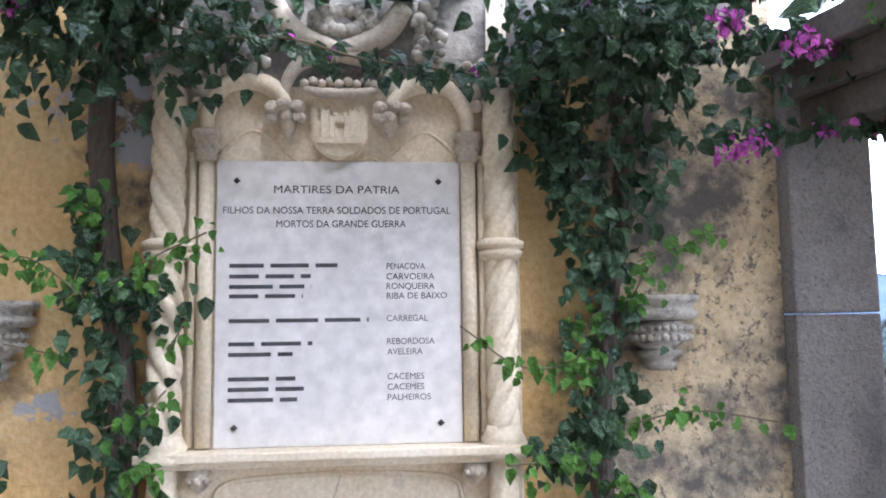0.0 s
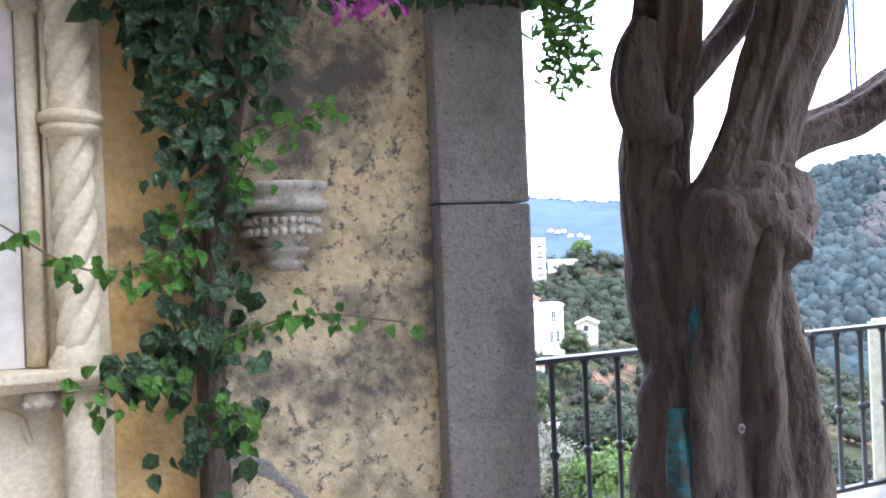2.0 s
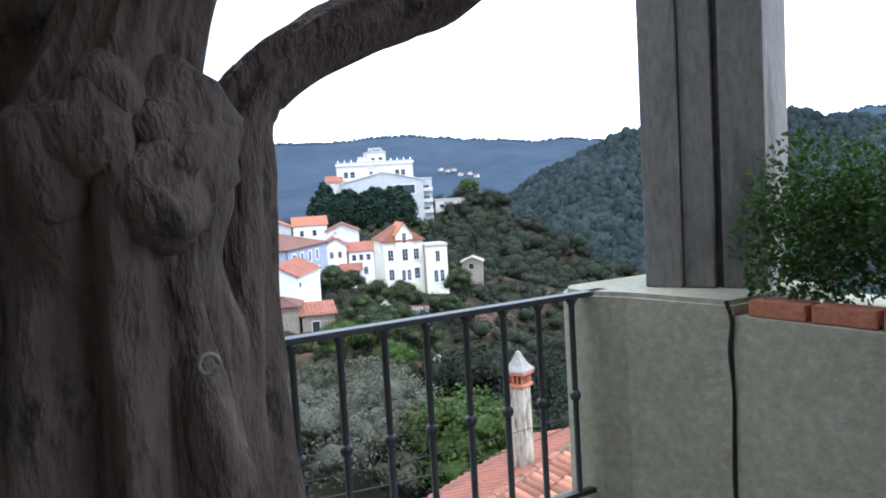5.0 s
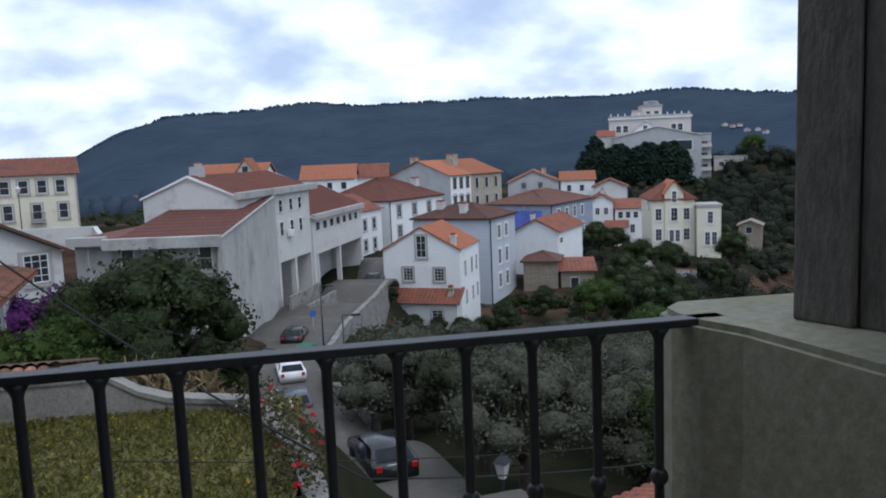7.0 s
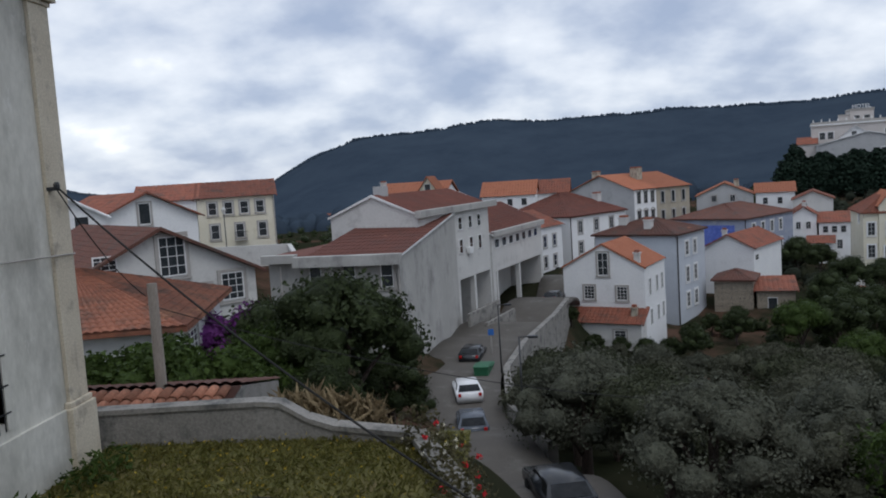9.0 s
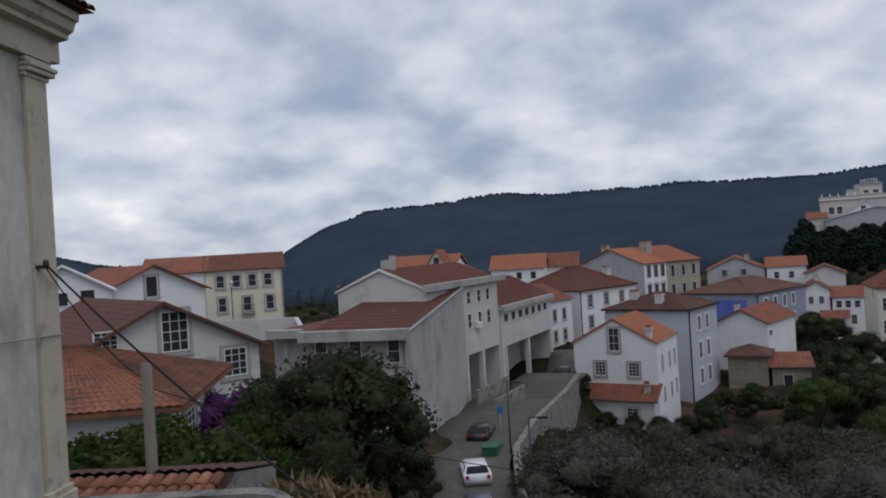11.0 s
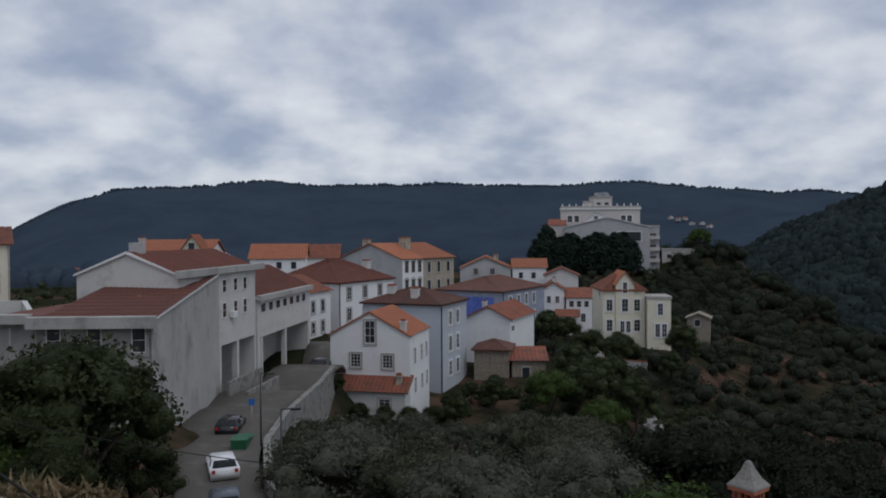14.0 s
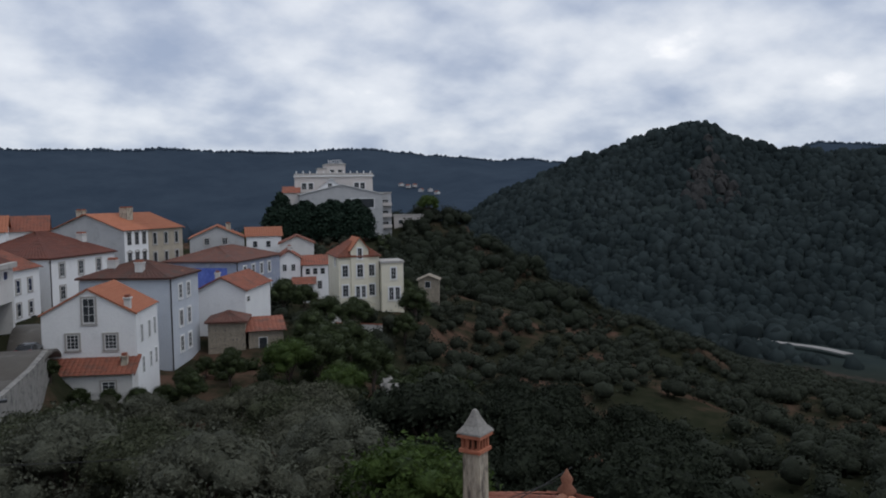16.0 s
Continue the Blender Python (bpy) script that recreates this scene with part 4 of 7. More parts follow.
# the concrete hall and its wings beside the road
house("concrete_hall", "large concrete hall with a rust red roof and small windows", (-8.39, 49.8), (-2.39, 48.7), 14.4, -9.5, -2.95, "lean", 1.75, "gym", "tile_rust",
      row("f", (0.7, 2.9, 5.3), -4.05, 0.8, 1.4, "one_trim"), rows=14, over=0.12, cat="hall", verge="frame", pitch=0.35)
fas = thing("hall_fascia", "pale concrete eave band of the hall", "fascia", m=Matrix.Translation((-8.39, 49.8, -3.2)) @ Matrix.Rotation(math.atan2(-1.1, 6.0), 4, "Z"))
part("band", newbox(-0.5, 6.35, -0.75, -0.18, -0.15, 0.5, bevel=0.02), M["gym"], fas)
part("band", newbox(-2.7, -0.52, -0.45, 0.2, 0.1, 0.62, bevel=0.02), M["gym"], fas)
for u in (-1.6, -0.25, 6.05):
    bm = bmesh.new()
    lathe(bm, [(0.06, -4.6), (0.06, -0.1)], u, -0.12, 8)
    part("downpipe", bm, M["stonetrim"], fas)
house("hall_annex", "concrete stair block of the hall", (-10.9, 50.7), (-8.45, 50.0), 8, -9.5, -3.0, "flat", 0.3, "gym", "tile_rust", [], cat="hall")
tower = house("hall_tower", "pale rendered block with high windows over an open ground floor", (-1.97, 57.0), (2.68, 69.7), 7.14, -9.5, -0.95, "side", 1.4, "offwhite", "tile_rust",
              [("f", u, z, 0.8, h, "one") for z, h in ((-2.1, 1.0), (-3.9, 1.15)) for u in (7.2, 9.3, 11.2)], rows=12, cat="hall", over=0.15, verge="frame", bays=(6.7, 13.3, -6.5, 3.2, (9.9,)), pitch=0.35)
part("fascia_band", newbox(-0.3, 14.9, -0.35, 0.1, 8.35, 8.85, bevel=0.02), M["gym"], tower, "stained concrete eave band")
part("vent", newbox(1.0, 1.8, 3.2, 4.0, 9.6, 10.7), M["grey"], tower, "grey roof vent block")
for u in (8.7,):
    part("air_conditioner", newbox(u - 0.4, u + 0.3, -0.35, -0.03, 4.9, 5.4, bevel=0.03), M["frame"], tower, "white air conditioning unit")
w3 = house("hall_wing", "pale wing with a strip of windows on columns", (2.79, 73.2), (8.0, 87.5), 9, -10.5, -3.8, "side", 2.2, "offwhite", "tile_rust",
           row("f", [1.3 + 1.95 * i for i in range(7)], -4.75, 1.25, 0.85, "strip"), rows=12, cat="hall", over=0.3, verge="frame", bays=(0.7, 14.6, -7.3, 3.5, (1.2, 7.6)), pitch=0.35)
part("fascia_band", newbox(-0.2, 15.3, -0.4, 0.05, 6.4, 6.9, bevel=0.02), M["gym"], w3, "stained concrete eave band")
low_side = thing("ramp_wall", "pale stepped ramp walls before the open ground floor", "wall", "", "structure")
for dx, dz in ((0.0, 0.0), (1.3, -0.75)):
    b = part("masonry", newbox(0, 6.5, -0.12, 0.12, -1.6, 0.0), M["gardenwall"], low_side)
    b.matrix_basis = Matrix.Translation((0.9 + dx, 61.5, -8.9 + dz)) @ Matrix.Rotation(math.atan2(12.7, 4.65), 4, "Z")
house("town_house", "house with bright orange roof and a round gable", (-13.5, 112.5), (-4.0, 111), 10, -6, -1.0, "side", 2.0, "white", "tile_new", [], chimneys=[(0.5, 2, 1.2, 0.7)], rows=6)
house("dormer_gable", "round topped orange gable with an arched window", (-7.6, 110.5), (-4.4, 110), 4, -4, -0.6, "gable", 2.3, "cream", "tile_new", [("f", 1.6, 0.2, 0.9, 1.2, "strip")], rows=4)
house("town_house", "white house with an orange roof and dark windows", (0.6, 143), (10, 142), 10, -8, -2.4, "side", 2.4, "white", "tile_new", row("f", (5, 7.5), -3.6, 1, 1.3, "strip"), rows=5)
house("town_house", "white house with a roof window and brown roof", (8, 150), (16.5, 149), 10, -8, -2.6, "side", 2.4, "white", "tile", [], rows=5)

# houses to the west of the road
house("apartment_house", "cream three storey house with orange roof and grey plinth", (-27.3, 81.4), (-19.9, 83.8), 10, -5.6, 0.9, "side", 1.6, "cream", "tile",
      [("f", u, -0.2, 0.85, 1.3, "one_trim") for u in (1.5, 3.1, 4.7, 6.3)] + [("f", u, -2.6, 0.85, 1.5, "one_trim") for u in (1.6, 4.1, 6.4)] + [("f", 2.9, -4.9, 1.3, 1.1, "strip")], rows=6)
bm = newbox(3.5, 4.8, -0.55, -0.02, 1.95, 2.05)
APART = [o for o in bpy.data.objects if o.name.startswith("apartment_house") and o.parent is None][0]
bal = part("balcony", bm, M["stonetrim"], APART, "small iron railed balcony")
for i in range(9):
    part("baluster", newbox(3.52 + 0.155 * i, 3.55 + 0.155 * i, -0.54, -0.51, 2.05, 2.85), M["iron"], bal)
part("rail", newbox(3.5, 4.8, -0.55, -0.5, 2.85, 2.9), M["iron"], bal)
part("plinth", newbox(-0.03, 7.8, -0.05, -0.005, -1.0, 1.1), M["grey"], APART, "grey painted plinth")
bm = bmesh.new()
lathe(bm, [(0.06, 0.0), (0.06, 6.4)], 7.7, -0.1, 8)
part("downpipe", bm, M["stonetrim"], APART)
house("town_house", "white house joined to a cream one with small windows", (-33.0, 79.55), (-27.35, 81.38), 10, -5.6, 0.9, "side", 1.6, "white", "tile", [("f", 4.4, -0.2, 1, 0.9, "one"), ("f", 4.4, -3.0, 1.2, 1.1, "one"), ("f", 4.5, -5, 1.2, 0.8, "strip")], rows=6)
house("gabled_house", "white gabled house with a dark dormer window", (-29.4, 64.4), (-23.0, 70.4), 16, -5, -0.3, "gable", 2.1, "white", "tile", [("f", 4.2, 0.1, 1.0, 1.8, "strip_trim")], rows=8, over=0.5)
house("gabled_house", "white house with two dark openings under the eave", (-30.5, 55.0), (-25.0, 58.1), 9, -5, 0.3, "gable", 1.8, "white", "white", [("f", 3.0, -0.2, 0.9, 1.0, "strip"), ("f", 4.7, 0.0, 1.0, 0.8, "strip")], rows=4)
nh = house("old_house", "weathered white house with granite framed windows and brown roof", (-14.8, 33.8), (-8.2, 39.6), 14, -8, -2.2, "gable", 2.2, "offwhite", "tile_old",
           [("f", 4.9, -1.2, 1.2, 1.8, "sash_trim"), ("f", 7.6, -2.9, 1.1, 1.3, "sash_trim"), ("f", 2.0, -1.3, 1.0, 0.8, "sash"), ("f", 6.0, -3.2, 1.0, 1.0, "sash_trim")], rows=14, over=0.4, pitch=0.36)
house("cottage", "low white cottage with a red tiled hipped roof", (-14.5, 23.4), (-6.0, 25.0), 7.6, -5.8, -2.25, "hip", 1.4, "white", "tile_cottage",
      [("r", 2.0, -3.25, 1.5, 1.0, "sash_trim"), ("r", 5.2, -3.3, 0.9, 1.0, "two_trim")], rows=16, pitch=0.26, over=0.45)


# ---- lane, road and lawn ----
def ribbon(pts, lift, mat, name, label, cat):
    """A paved strip through (x, y, half width) points that lies on the ground."""
    bm = bmesh.new()
    c = spline(pts, 10)
    rows = []
    for i, p in enumerate(c):
        d = c[min(i + 1, len(c) - 1)] - c[max(i - 1, 0)]
        n = np.array((d[1], -d[0])) / math.hypot(d[0], d[1])
        z = height(p[0], p[1]) + lift
        rows.append([bm.verts.new((p[0] + n[0] * k * p[2], p[1] + n[1] * k * p[2], z)) for k in (-1, -0.33, 0.33, 1)])
    for a, b in zip(rows, rows[1:]):
        for k in range(3):
            bm.faces.new((a[k], b[k], b[k + 1], a[k + 1]))
    bmesh.ops.recalc_face_normals(bm, faces=bm.faces)
    ob = structure(name, bm, mat, label, cat, True)
    sol = ob.modifiers.new("thickness", "SOLIDIFY")
    sol.thickness, sol.offset = 0.3, -1
    return c


ROAD = ribbon([(6.6, 10.5, 1.7), (6.3, 15, 1.8), (5.5, 20, 1.9), (4.5, 24.5, 2.0), (2.9, 30, 1.9), (1.5, 40, 1.9), (1.0, 48, 2.4), (1.6, 56, 3.1), (4.5, 66, 3.0), (8.0, 76, 2.6), (10.5, 88, 2.4)], 0.12, M["asphalt"], "road", "narrow worn asphalt lane", "road")
FOOTPATH = ribbon([(51.0, 112, 0.8), (49.3, 105, 0.8), (48.7, 98, 0.8), (48.4, 91, 0.8), (46, 84, 0.8), (41, 74, 0.8), (34, 62, 0.8)], 0.3, M["gardenwall"], "path", "pale walled footpath down the slope", "path")
VALLEY_ROAD = ribbon([(284, 226, 2.2), (289, 213, 2.2), (291, 200, 2.2), (287, 184, 2.2), (281.8, 168, 2.2)], 1.5, M["floor"], "valley_road", "pale road along the far valley side", "road")


def low_wall(name, label, pts, h, w, mat, cap=None):
    """A masonry wall that follows (x, y, top z) points."""
    bm, cb = bmesh.new(), bmesh.new()
    for (x0, y0, z0), (x1, y1, z1) in zip(pts, pts[1:]):
        d = Vector((x1 - x0, y1 - y0, 0)).normalized()
        n = Vector((-d.y, d.x, 0)) * w / 2
        for tgt, a, b, k in ((bm, -h, 0, 1.0), (cb, 0.0, 0.09, 1.3)):
            v = [tgt.verts.new(Vector(p) + s * n * k + Vector((0, 0, q))) for p in ((x0, y0, z0), (x1, y1, z1)) for s in (-1, 1) for q in (a, b)]
            for f in ((0, 1, 3, 2), (4, 6, 7, 5), (0, 4, 5, 1), (2, 3, 7, 6), (1, 5, 7, 3), (0, 2, 6, 4)):
                tgt.faces.new([v[i] for i in f])
    for q in (bm, cb):
        bmesh.ops.recalc_face_normals(q, faces=q.faces)
    ob = thing(name, label, "wall", "", "structure")
    part("masonry", bm, M[mat], ob)
    if cap:
        part("coping", cb, M[cap], ob)
    else:
        cb.free()
    return ob


def lawn():
    bm = bmesh.new()
    n = 30
    g = [[bm.verts.new((-3.6 + 6.6 * i / n, 4.4 + 12 * j / n, -2.92 + 0.06 * noise.noise(Vector((i * 0.4, j * 0.4, 0))))) for j in range(n + 1)] for i in range(n + 1)]
    for i in range(n):
        for j in range(n):
            bm.faces.new((g[i][j], g[i + 1][j], g[i + 1][j + 1], g[i][j + 1]))
    structure("lawn", bm, M["lawn"], "rough dry lawn with small yellow flowers", "lawn", True)
    c = np.column_stack([rng.uniform(-3.5, 3.0, 16000), rng.uniform(9.5, 16.2, 16000), np.full(16000, -2.88)])
    tagged(new("grass", leaf_cloud("grass", c, 0.13, M["blade"], -0.5, 0.5, 0.12)), "short dry grass blades on the lawn", "grass", "", "stuff")
    c = np.column_stack([rng.uniform(-3.5, 3.0, 500), rng.uniform(10, 16.2, 500), np.full(500, -2.8)])
    tagged(new("lawn_flowers", leaf_cloud("lawn_flowers", c, 0.05, M["yellow"], -0.2)), "tiny yellow flowers in the lawn", "flowers", "", "stuff")


lawn()
low_wall("garden_wall_1", "old mossy garden wall with a swept end", [(-3.9, 16.3, -2.32), (-0.7, 16.35, -2.28), (-0.35, 16.35, -2.32), (0.1, 16.35, -2.6), (0.6, 16.3, -2.75), (2.1, 15.8, -2.78), (3.0, 13.5, -2.85), (3.4, 11.0, -2.95), (3.6, 6.0, -3.0)], 5.0, 0.26, "gardenwall", "gardenwall")
low_wall("lane_wall_1", "low stained grey wall along the lane", [(5.2, 31.5, -8.5), (3.7, 40, -9.5), (3.6, 48, -9.7), (4.85, 55.5, -9.85), (7.6, 65, -9.8), (9.2, 72, -9.75)], 3.5, 0.4, "gardenwall")
low_wall("path_wall_1", "white coped wall beside the footpath", [(x, y, height(x, y) + 1.1) for x, y in ((49.6, 111), (48.4, 107), (47.9, 104))], 2.2, 0.35, "white")
low_wall("path_wall_2", "long pale wall down the slope beside the footpath", [(x, y, height(x, y) + 0.5) for x, y in ((47.8, 101), (47.6, 97.5), (47.3, 91), (45.0, 84.5), (41.5, 77))], 2.2, 0.3, "gardenwall")
low_wall("plot_wall", "pale retaining wall with a brick red top", [(48.3, 104.2, -15.5), (50.4, 103, -15.6), (54.0, 101, -15.9)], 1.6, 0.4, "offwhite", "tile")
low_wall("yard_wall", "pale wall below the cream house", [(-24, 74, -3.6), (-16.5, 76, -3.8), (-13, 66, -4.4)], 2, 0.4, "offwhite")


# ---- the manor wing beside the lawn ----
def manor():
    x, y0, y1 = -3.6, 4.3, 15.6
    ob = thing("manor_wing", "weathered grey manor wing with a barred window and sash window", "house")
    bm = bmesh.new()
    holes = [(12.36, 13.40, 2.1, 4.0), (12.4, 13.5, -1.6, -0.28)]
    ys = sorted({y0, y1, *[h[0] for h in holes], *[h[1] for h in holes]})
    zs = sorted({-3.4, 5.3, *[h[2] for h in holes], *[h[3] for h in holes]})
    for a, b in zip(ys, ys[1:]):
        for c, d in zip(zs, zs[1:]):
            if not any(h[0] <= a and b <= h[1] and h[2] <= c and d <= h[3] for h in holes):
                box(bm, x - 0.5, x, a, b, c, d)
    bmesh.ops.remove_doubles(bm, verts=bm.verts, dist=1e-4)
    box(bm, x - 9, x - 0.5, y1 - 0.5, y1, -3.4, 5.3)
    part("wall", bm, M["manor"], ob)
    # solid near-black block paints the unlit depth behind the window openings
    part("back_room", newbox(x - 4, x - 1.2, y0, y1 - 0.6, -3.4, 5.2), M["dark"], ob, "dark rooms behind the windows")
    q = newbox(x, x + 0.07, y1 - 0.5, y1 + 0.06, -1.75, 4.8, bevel=0.01)
    box(q, x - 0.5, x, y1, y1 + 0.06, -1.75, 4.8)
    part("pilaster", q, M["manorstone"], ob)
    q = newbox(x, x + 0.16, y1 - 0.62, y1 + 0.14, -3.4, -1.85, bevel=0.02)
    box(q, x, x + 0.12, y1 - 0.58, y1 + 0.1, -1.85, -1.75, bevel=0.02)
    part("pilaster_base", q, M["manorstone"], ob)
    q = bmesh.new()
    for z, o in ((4.76, 0.10), (4.84, 0.17), (4.92, 0.20), (5.0, 0.13)):
        box(q, x, x + o, y1 - 0.56, y1 + o, z, z + 0.07, bevel=0.015)
    part("capital", q, M["manorstone"], ob)
    part("plinth", newbox(x, x + 0.06, y0, y1 - 0.62, -3.4, -1.85, bevel=0.01), M["manor"], ob)
    q = bmesh.new()
    prism(q, [(x - 0.5, 5.16), (x + 0.09, 5.16), (x + 0.09, 5.52), (x + 0.26, 5.55), (x + 0.27, 5.62), (x + 0.36, 5.68), (x + 0.41, 5.82), (x + 0.47, 5.84), (x + 0.48, 5.98), (x - 0.5, 5.98)], 1, y0, y1 + 0.46)
    part("cornice", q, M["manorstone"], ob)
    part("frieze_line", newbox(x, x + 0.13, y0, y1 + 0.12, 5.09, 5.17), M["manorstone"], ob)
    rf = bmesh.new()
    slope(rf, (x + 0.66, y0, 6.02), (x + 0.66, y1 + 0.64, 6.02), (x - 5, y1 - 4, 8.3), (x - 5, y0, 8.3), 0.24, 14, 0.07, 0.04)
    slope(rf, (x + 0.66, y1 + 0.64, 6.02), (x - 10, y1 + 0.64, 6.02), (x - 5, y1 - 4, 8.3), (x - 5, y1 - 4, 8.3), 0.24, 14, 0.07, 0.04)
    part("roof", rf, M["tile_old"], ob, "old barrel tile roof with deep eaves")
    u = bmesh.new()
    lathe(u, [(0.2, 6.05), (0.24, 6.4), (0.22, 6.5), (0.25, 6.62), (0.30, 6.72), (0.34, 6.76), (0.34, 6.83), (0.26, 6.86)], x + 0.3, y1 - 1.2, 16)
    part("roof_urn", u, M["gardenwall"], ob, "mossy stone urn on the eave", True)
    # sash window
    h = holes[0]
    for a, b, c, d in ((h[0] - 0.2, h[0], 1.75, 4.2), (h[1], h[1] + 0.2, 1.75, 4.2), (h[0], h[1], 4.0, 4.2)):
        part("window_surround", newbox(x - 0.2, x + 0.04, a, b, c, d), M["manor"], ob)
    part("window_sill", newbox(x - 0.2, x + 0.12, h[0] - 0.25, h[1] + 0.25, 1.98, 2.1, bevel=0.015), M["manor"], ob)
    part("apron", newbox(x - 0.02, x + 0.03, h[0], h[1], 1.80, 1.98), M["manor"], ob)
    f = bmesh.new()
    for a, b, c, d in ((h[0], h[0] + 0.06, 2.1, 4.0), (h[1] - 0.06, h[1], 2.1, 4.0), (h[0], h[1], 3.94, 4.0), (h[0], h[1], 2.1, 2.17), (h[0], h[1], 3.02, 3.10)):
        box(f, x - 0.16, x - 0.10, a, b, c, d)
    for i in (1, 2):
        yy = h[0] + (h[1] - h[0]) * i / 3
        box(f, x - 0.15, x - 0.11, yy - 0.016, yy + 0.016, 2.1, 4.0)
    for z in (2.6, 3.55):
        box(f, x - 0.15, x - 0.11, h[0], h[1], z - 0.016, z + 0.016)
    w = part("sash_window", f, M["frame"], ob, "white twelve-pane sash window")
    for i in range(3):
        for z0, z1 in ((2.17, 2.6), (2.6, 3.02), (3.1, 3.55), (3.55, 3.94)):
            a = h[0] + (h[1] - h[0]) * i / 3
            part("pane", newbox(x - 0.135, x - 0.127, a + 0.02, a + (h[1] - h[0]) / 3 - 0.02, z0 + 0.01, z1 - 0.01), M["glass"], w)
    h = holes[1]
    for a, b, c, d in ((h[0] - 0.15, h[0], -1.7, -0.1), (h[1], h[1] + 0.15, -1.7, -0.1), (h[0], h[1], -0.25, -0.1)):
        part("window_surround", newbox(x - 0.2, x + 0.04, a, b, c, d), M["manor"], ob)
    for i in range(7):
        yy = h[0] + (h[1] - h[0]) * (i + 0.5) / 7
        b = bmesh.new()
        tube(b, [(x + 0.06, yy, -1.7, 0.012), (x + 0.06, yy, -0.8, 0.012), (x + 0.06, yy, -0.05, 0.012)], 6, 1)
        part("grille_bar", b, M["iron"], ob)
    for z in (-1.45, -1.05, -0.6):
        part("grille_rail", newbox(x + 0.035, x + 0.05, h[0] - 0.1, h[1] + 0.1, z - 0.012, z + 0.012), M["iron"], ob)
    c = bmesh.new()
    tube(c, [(x + 0.03, 8, 0.85, 0.014), (x + 0.03, 12, 0.76, 0.014), (x + 0.1, 15.66, 0.67, 0.014)], 6, 6)
    part("wall_cable", c, M["stonetrim"], ob, "pale cable clipped along the wall")
    c = bmesh.new()
    box(c, x + 0.05, x + 0.2, 15.1, 15.2, 1.74, 1.8)
    lathe(c, [(0.03, 1.74), (0.05, 1.78), (0.05, 1.84), (0.03, 1.88)], x + 0.2, 15.15, 8)
    part("insulator", c, M["iron"], ob)
    iv = blob_points([(x + 0.2, 11.2, z) for z in (-1.5, -0.8, -0.1, 0.5, 0.9)], [(0.25, r, 0.5) for r in (0.6, 0.6, 0.7, 0.55, 0.35)], [260] * 5)
    tagged(new("ivy", leaf_cloud("ivy", iv, 0.12, M["leaf_new"], 0.3)), "young ivy on the manor wall", "creeper")


manor()


# ---- shed below the garden wall, and the tiled roof under the terrace ----
def tile_mesh(l, r):
    """One barrel tile, tapered, open below."""
    bm = bmesh.new()
    rings = []
    for y, k in ((0, 1.0), (l, 0.82)):
        rings.append([[bm.verts.new((rr * k * math.cos(a), y, rr * k * math.sin(a) * 0.7 + (0.02 if y == 0 else 0.0))) for a in [math.pi * i / 5 for i in range(6)]] for rr in (r, r - 0.018)])
    for i in range(5):
        bm.faces.new((rings[0][0][i], rings[0][0][i + 1], rings[1][0][i + 1], rings[1][0][i]))
        bm.faces.new((rings[0][1][i + 1], rings[0][1][i], rings[1][1][i], rings[1][1][i + 1]))
        bm.faces.new((rings[0][0][i], rings[0][1][i], rings[0][1][i + 1], rings[0][0][i + 1]))
    bmesh.ops.recalc_face_normals(bm, faces=bm.faces)
    return link("tile", bm, M["tile_piece"], True)


def tiled_slope(parent, org, along, up, w, l, tw=0.24, tl=0.42, mesh=None):
    """Separate barrel tiles in courses on a slope with corner org, unit vectors along the eave and up the slope."""
    along, up = Vector(along).normalized(), Vector(up).normalized()
    nrm = along.cross(up).normalized()
    bm = bmesh.new()
    o = Vector(org)
    poly(bm, (o, o + along * w, o + along * w + up * l, o + up * l))
    bmesh.ops.solidify(bm, geom=bm.faces, thickness=0.08)
    slab = part("roof_slope", bm, M["tile_old"], parent)
    me = mesh or tile_mesh(tl + 0.06, tw * 0.5)
    rot = Matrix((along, up, nrm)).transposed().to_4x4()
    for j in range(int(l / tl)):
        for i in range(int(w / tw)):
            t = part("tile", me, None, slab)
            p = o + along * (i + 0.5) * tw + up * (j * tl - 0.05) + nrm * (0.02 + random.uniform(0, 0.012))
            t.matrix_basis = Matrix.Translation(p) @ rot @ Matrix.Rotation(random.uniform(-0.04, 0.04), 4, "Z")


def shed():
    ob = thing("garden_shed", "old shed with a mossy barrel tile roof and stone gable", "shed")
    bm = bmesh.new()
    prism(bm, [(17.2, -6), (22.6, -6), (22.6, -3.45), (19.9, -2.85), (17.2, -3.45)], 0, -8.2, -2.3)
    part("wall", bm, M["gardenwall"], ob)
    a = math.atan2(0.6, 2.7)
    tiled_slope(ob, (-8.2, 17.0, -3.45), (1, 0, 0), (0, math.cos(a), math.sin(a)), 5.9, 2.9, 0.26, 0.46)
    bm = bmesh.new()
    slope(bm, (-2.3, 22.8, -3.45), (-8.2, 22.8, -3.45), (-8.2, 19.9, -2.78), (-2.3, 19.9, -2.78), 0.26, 6)
    part("back_slope", bm, M["tile_old"], ob)


shed()


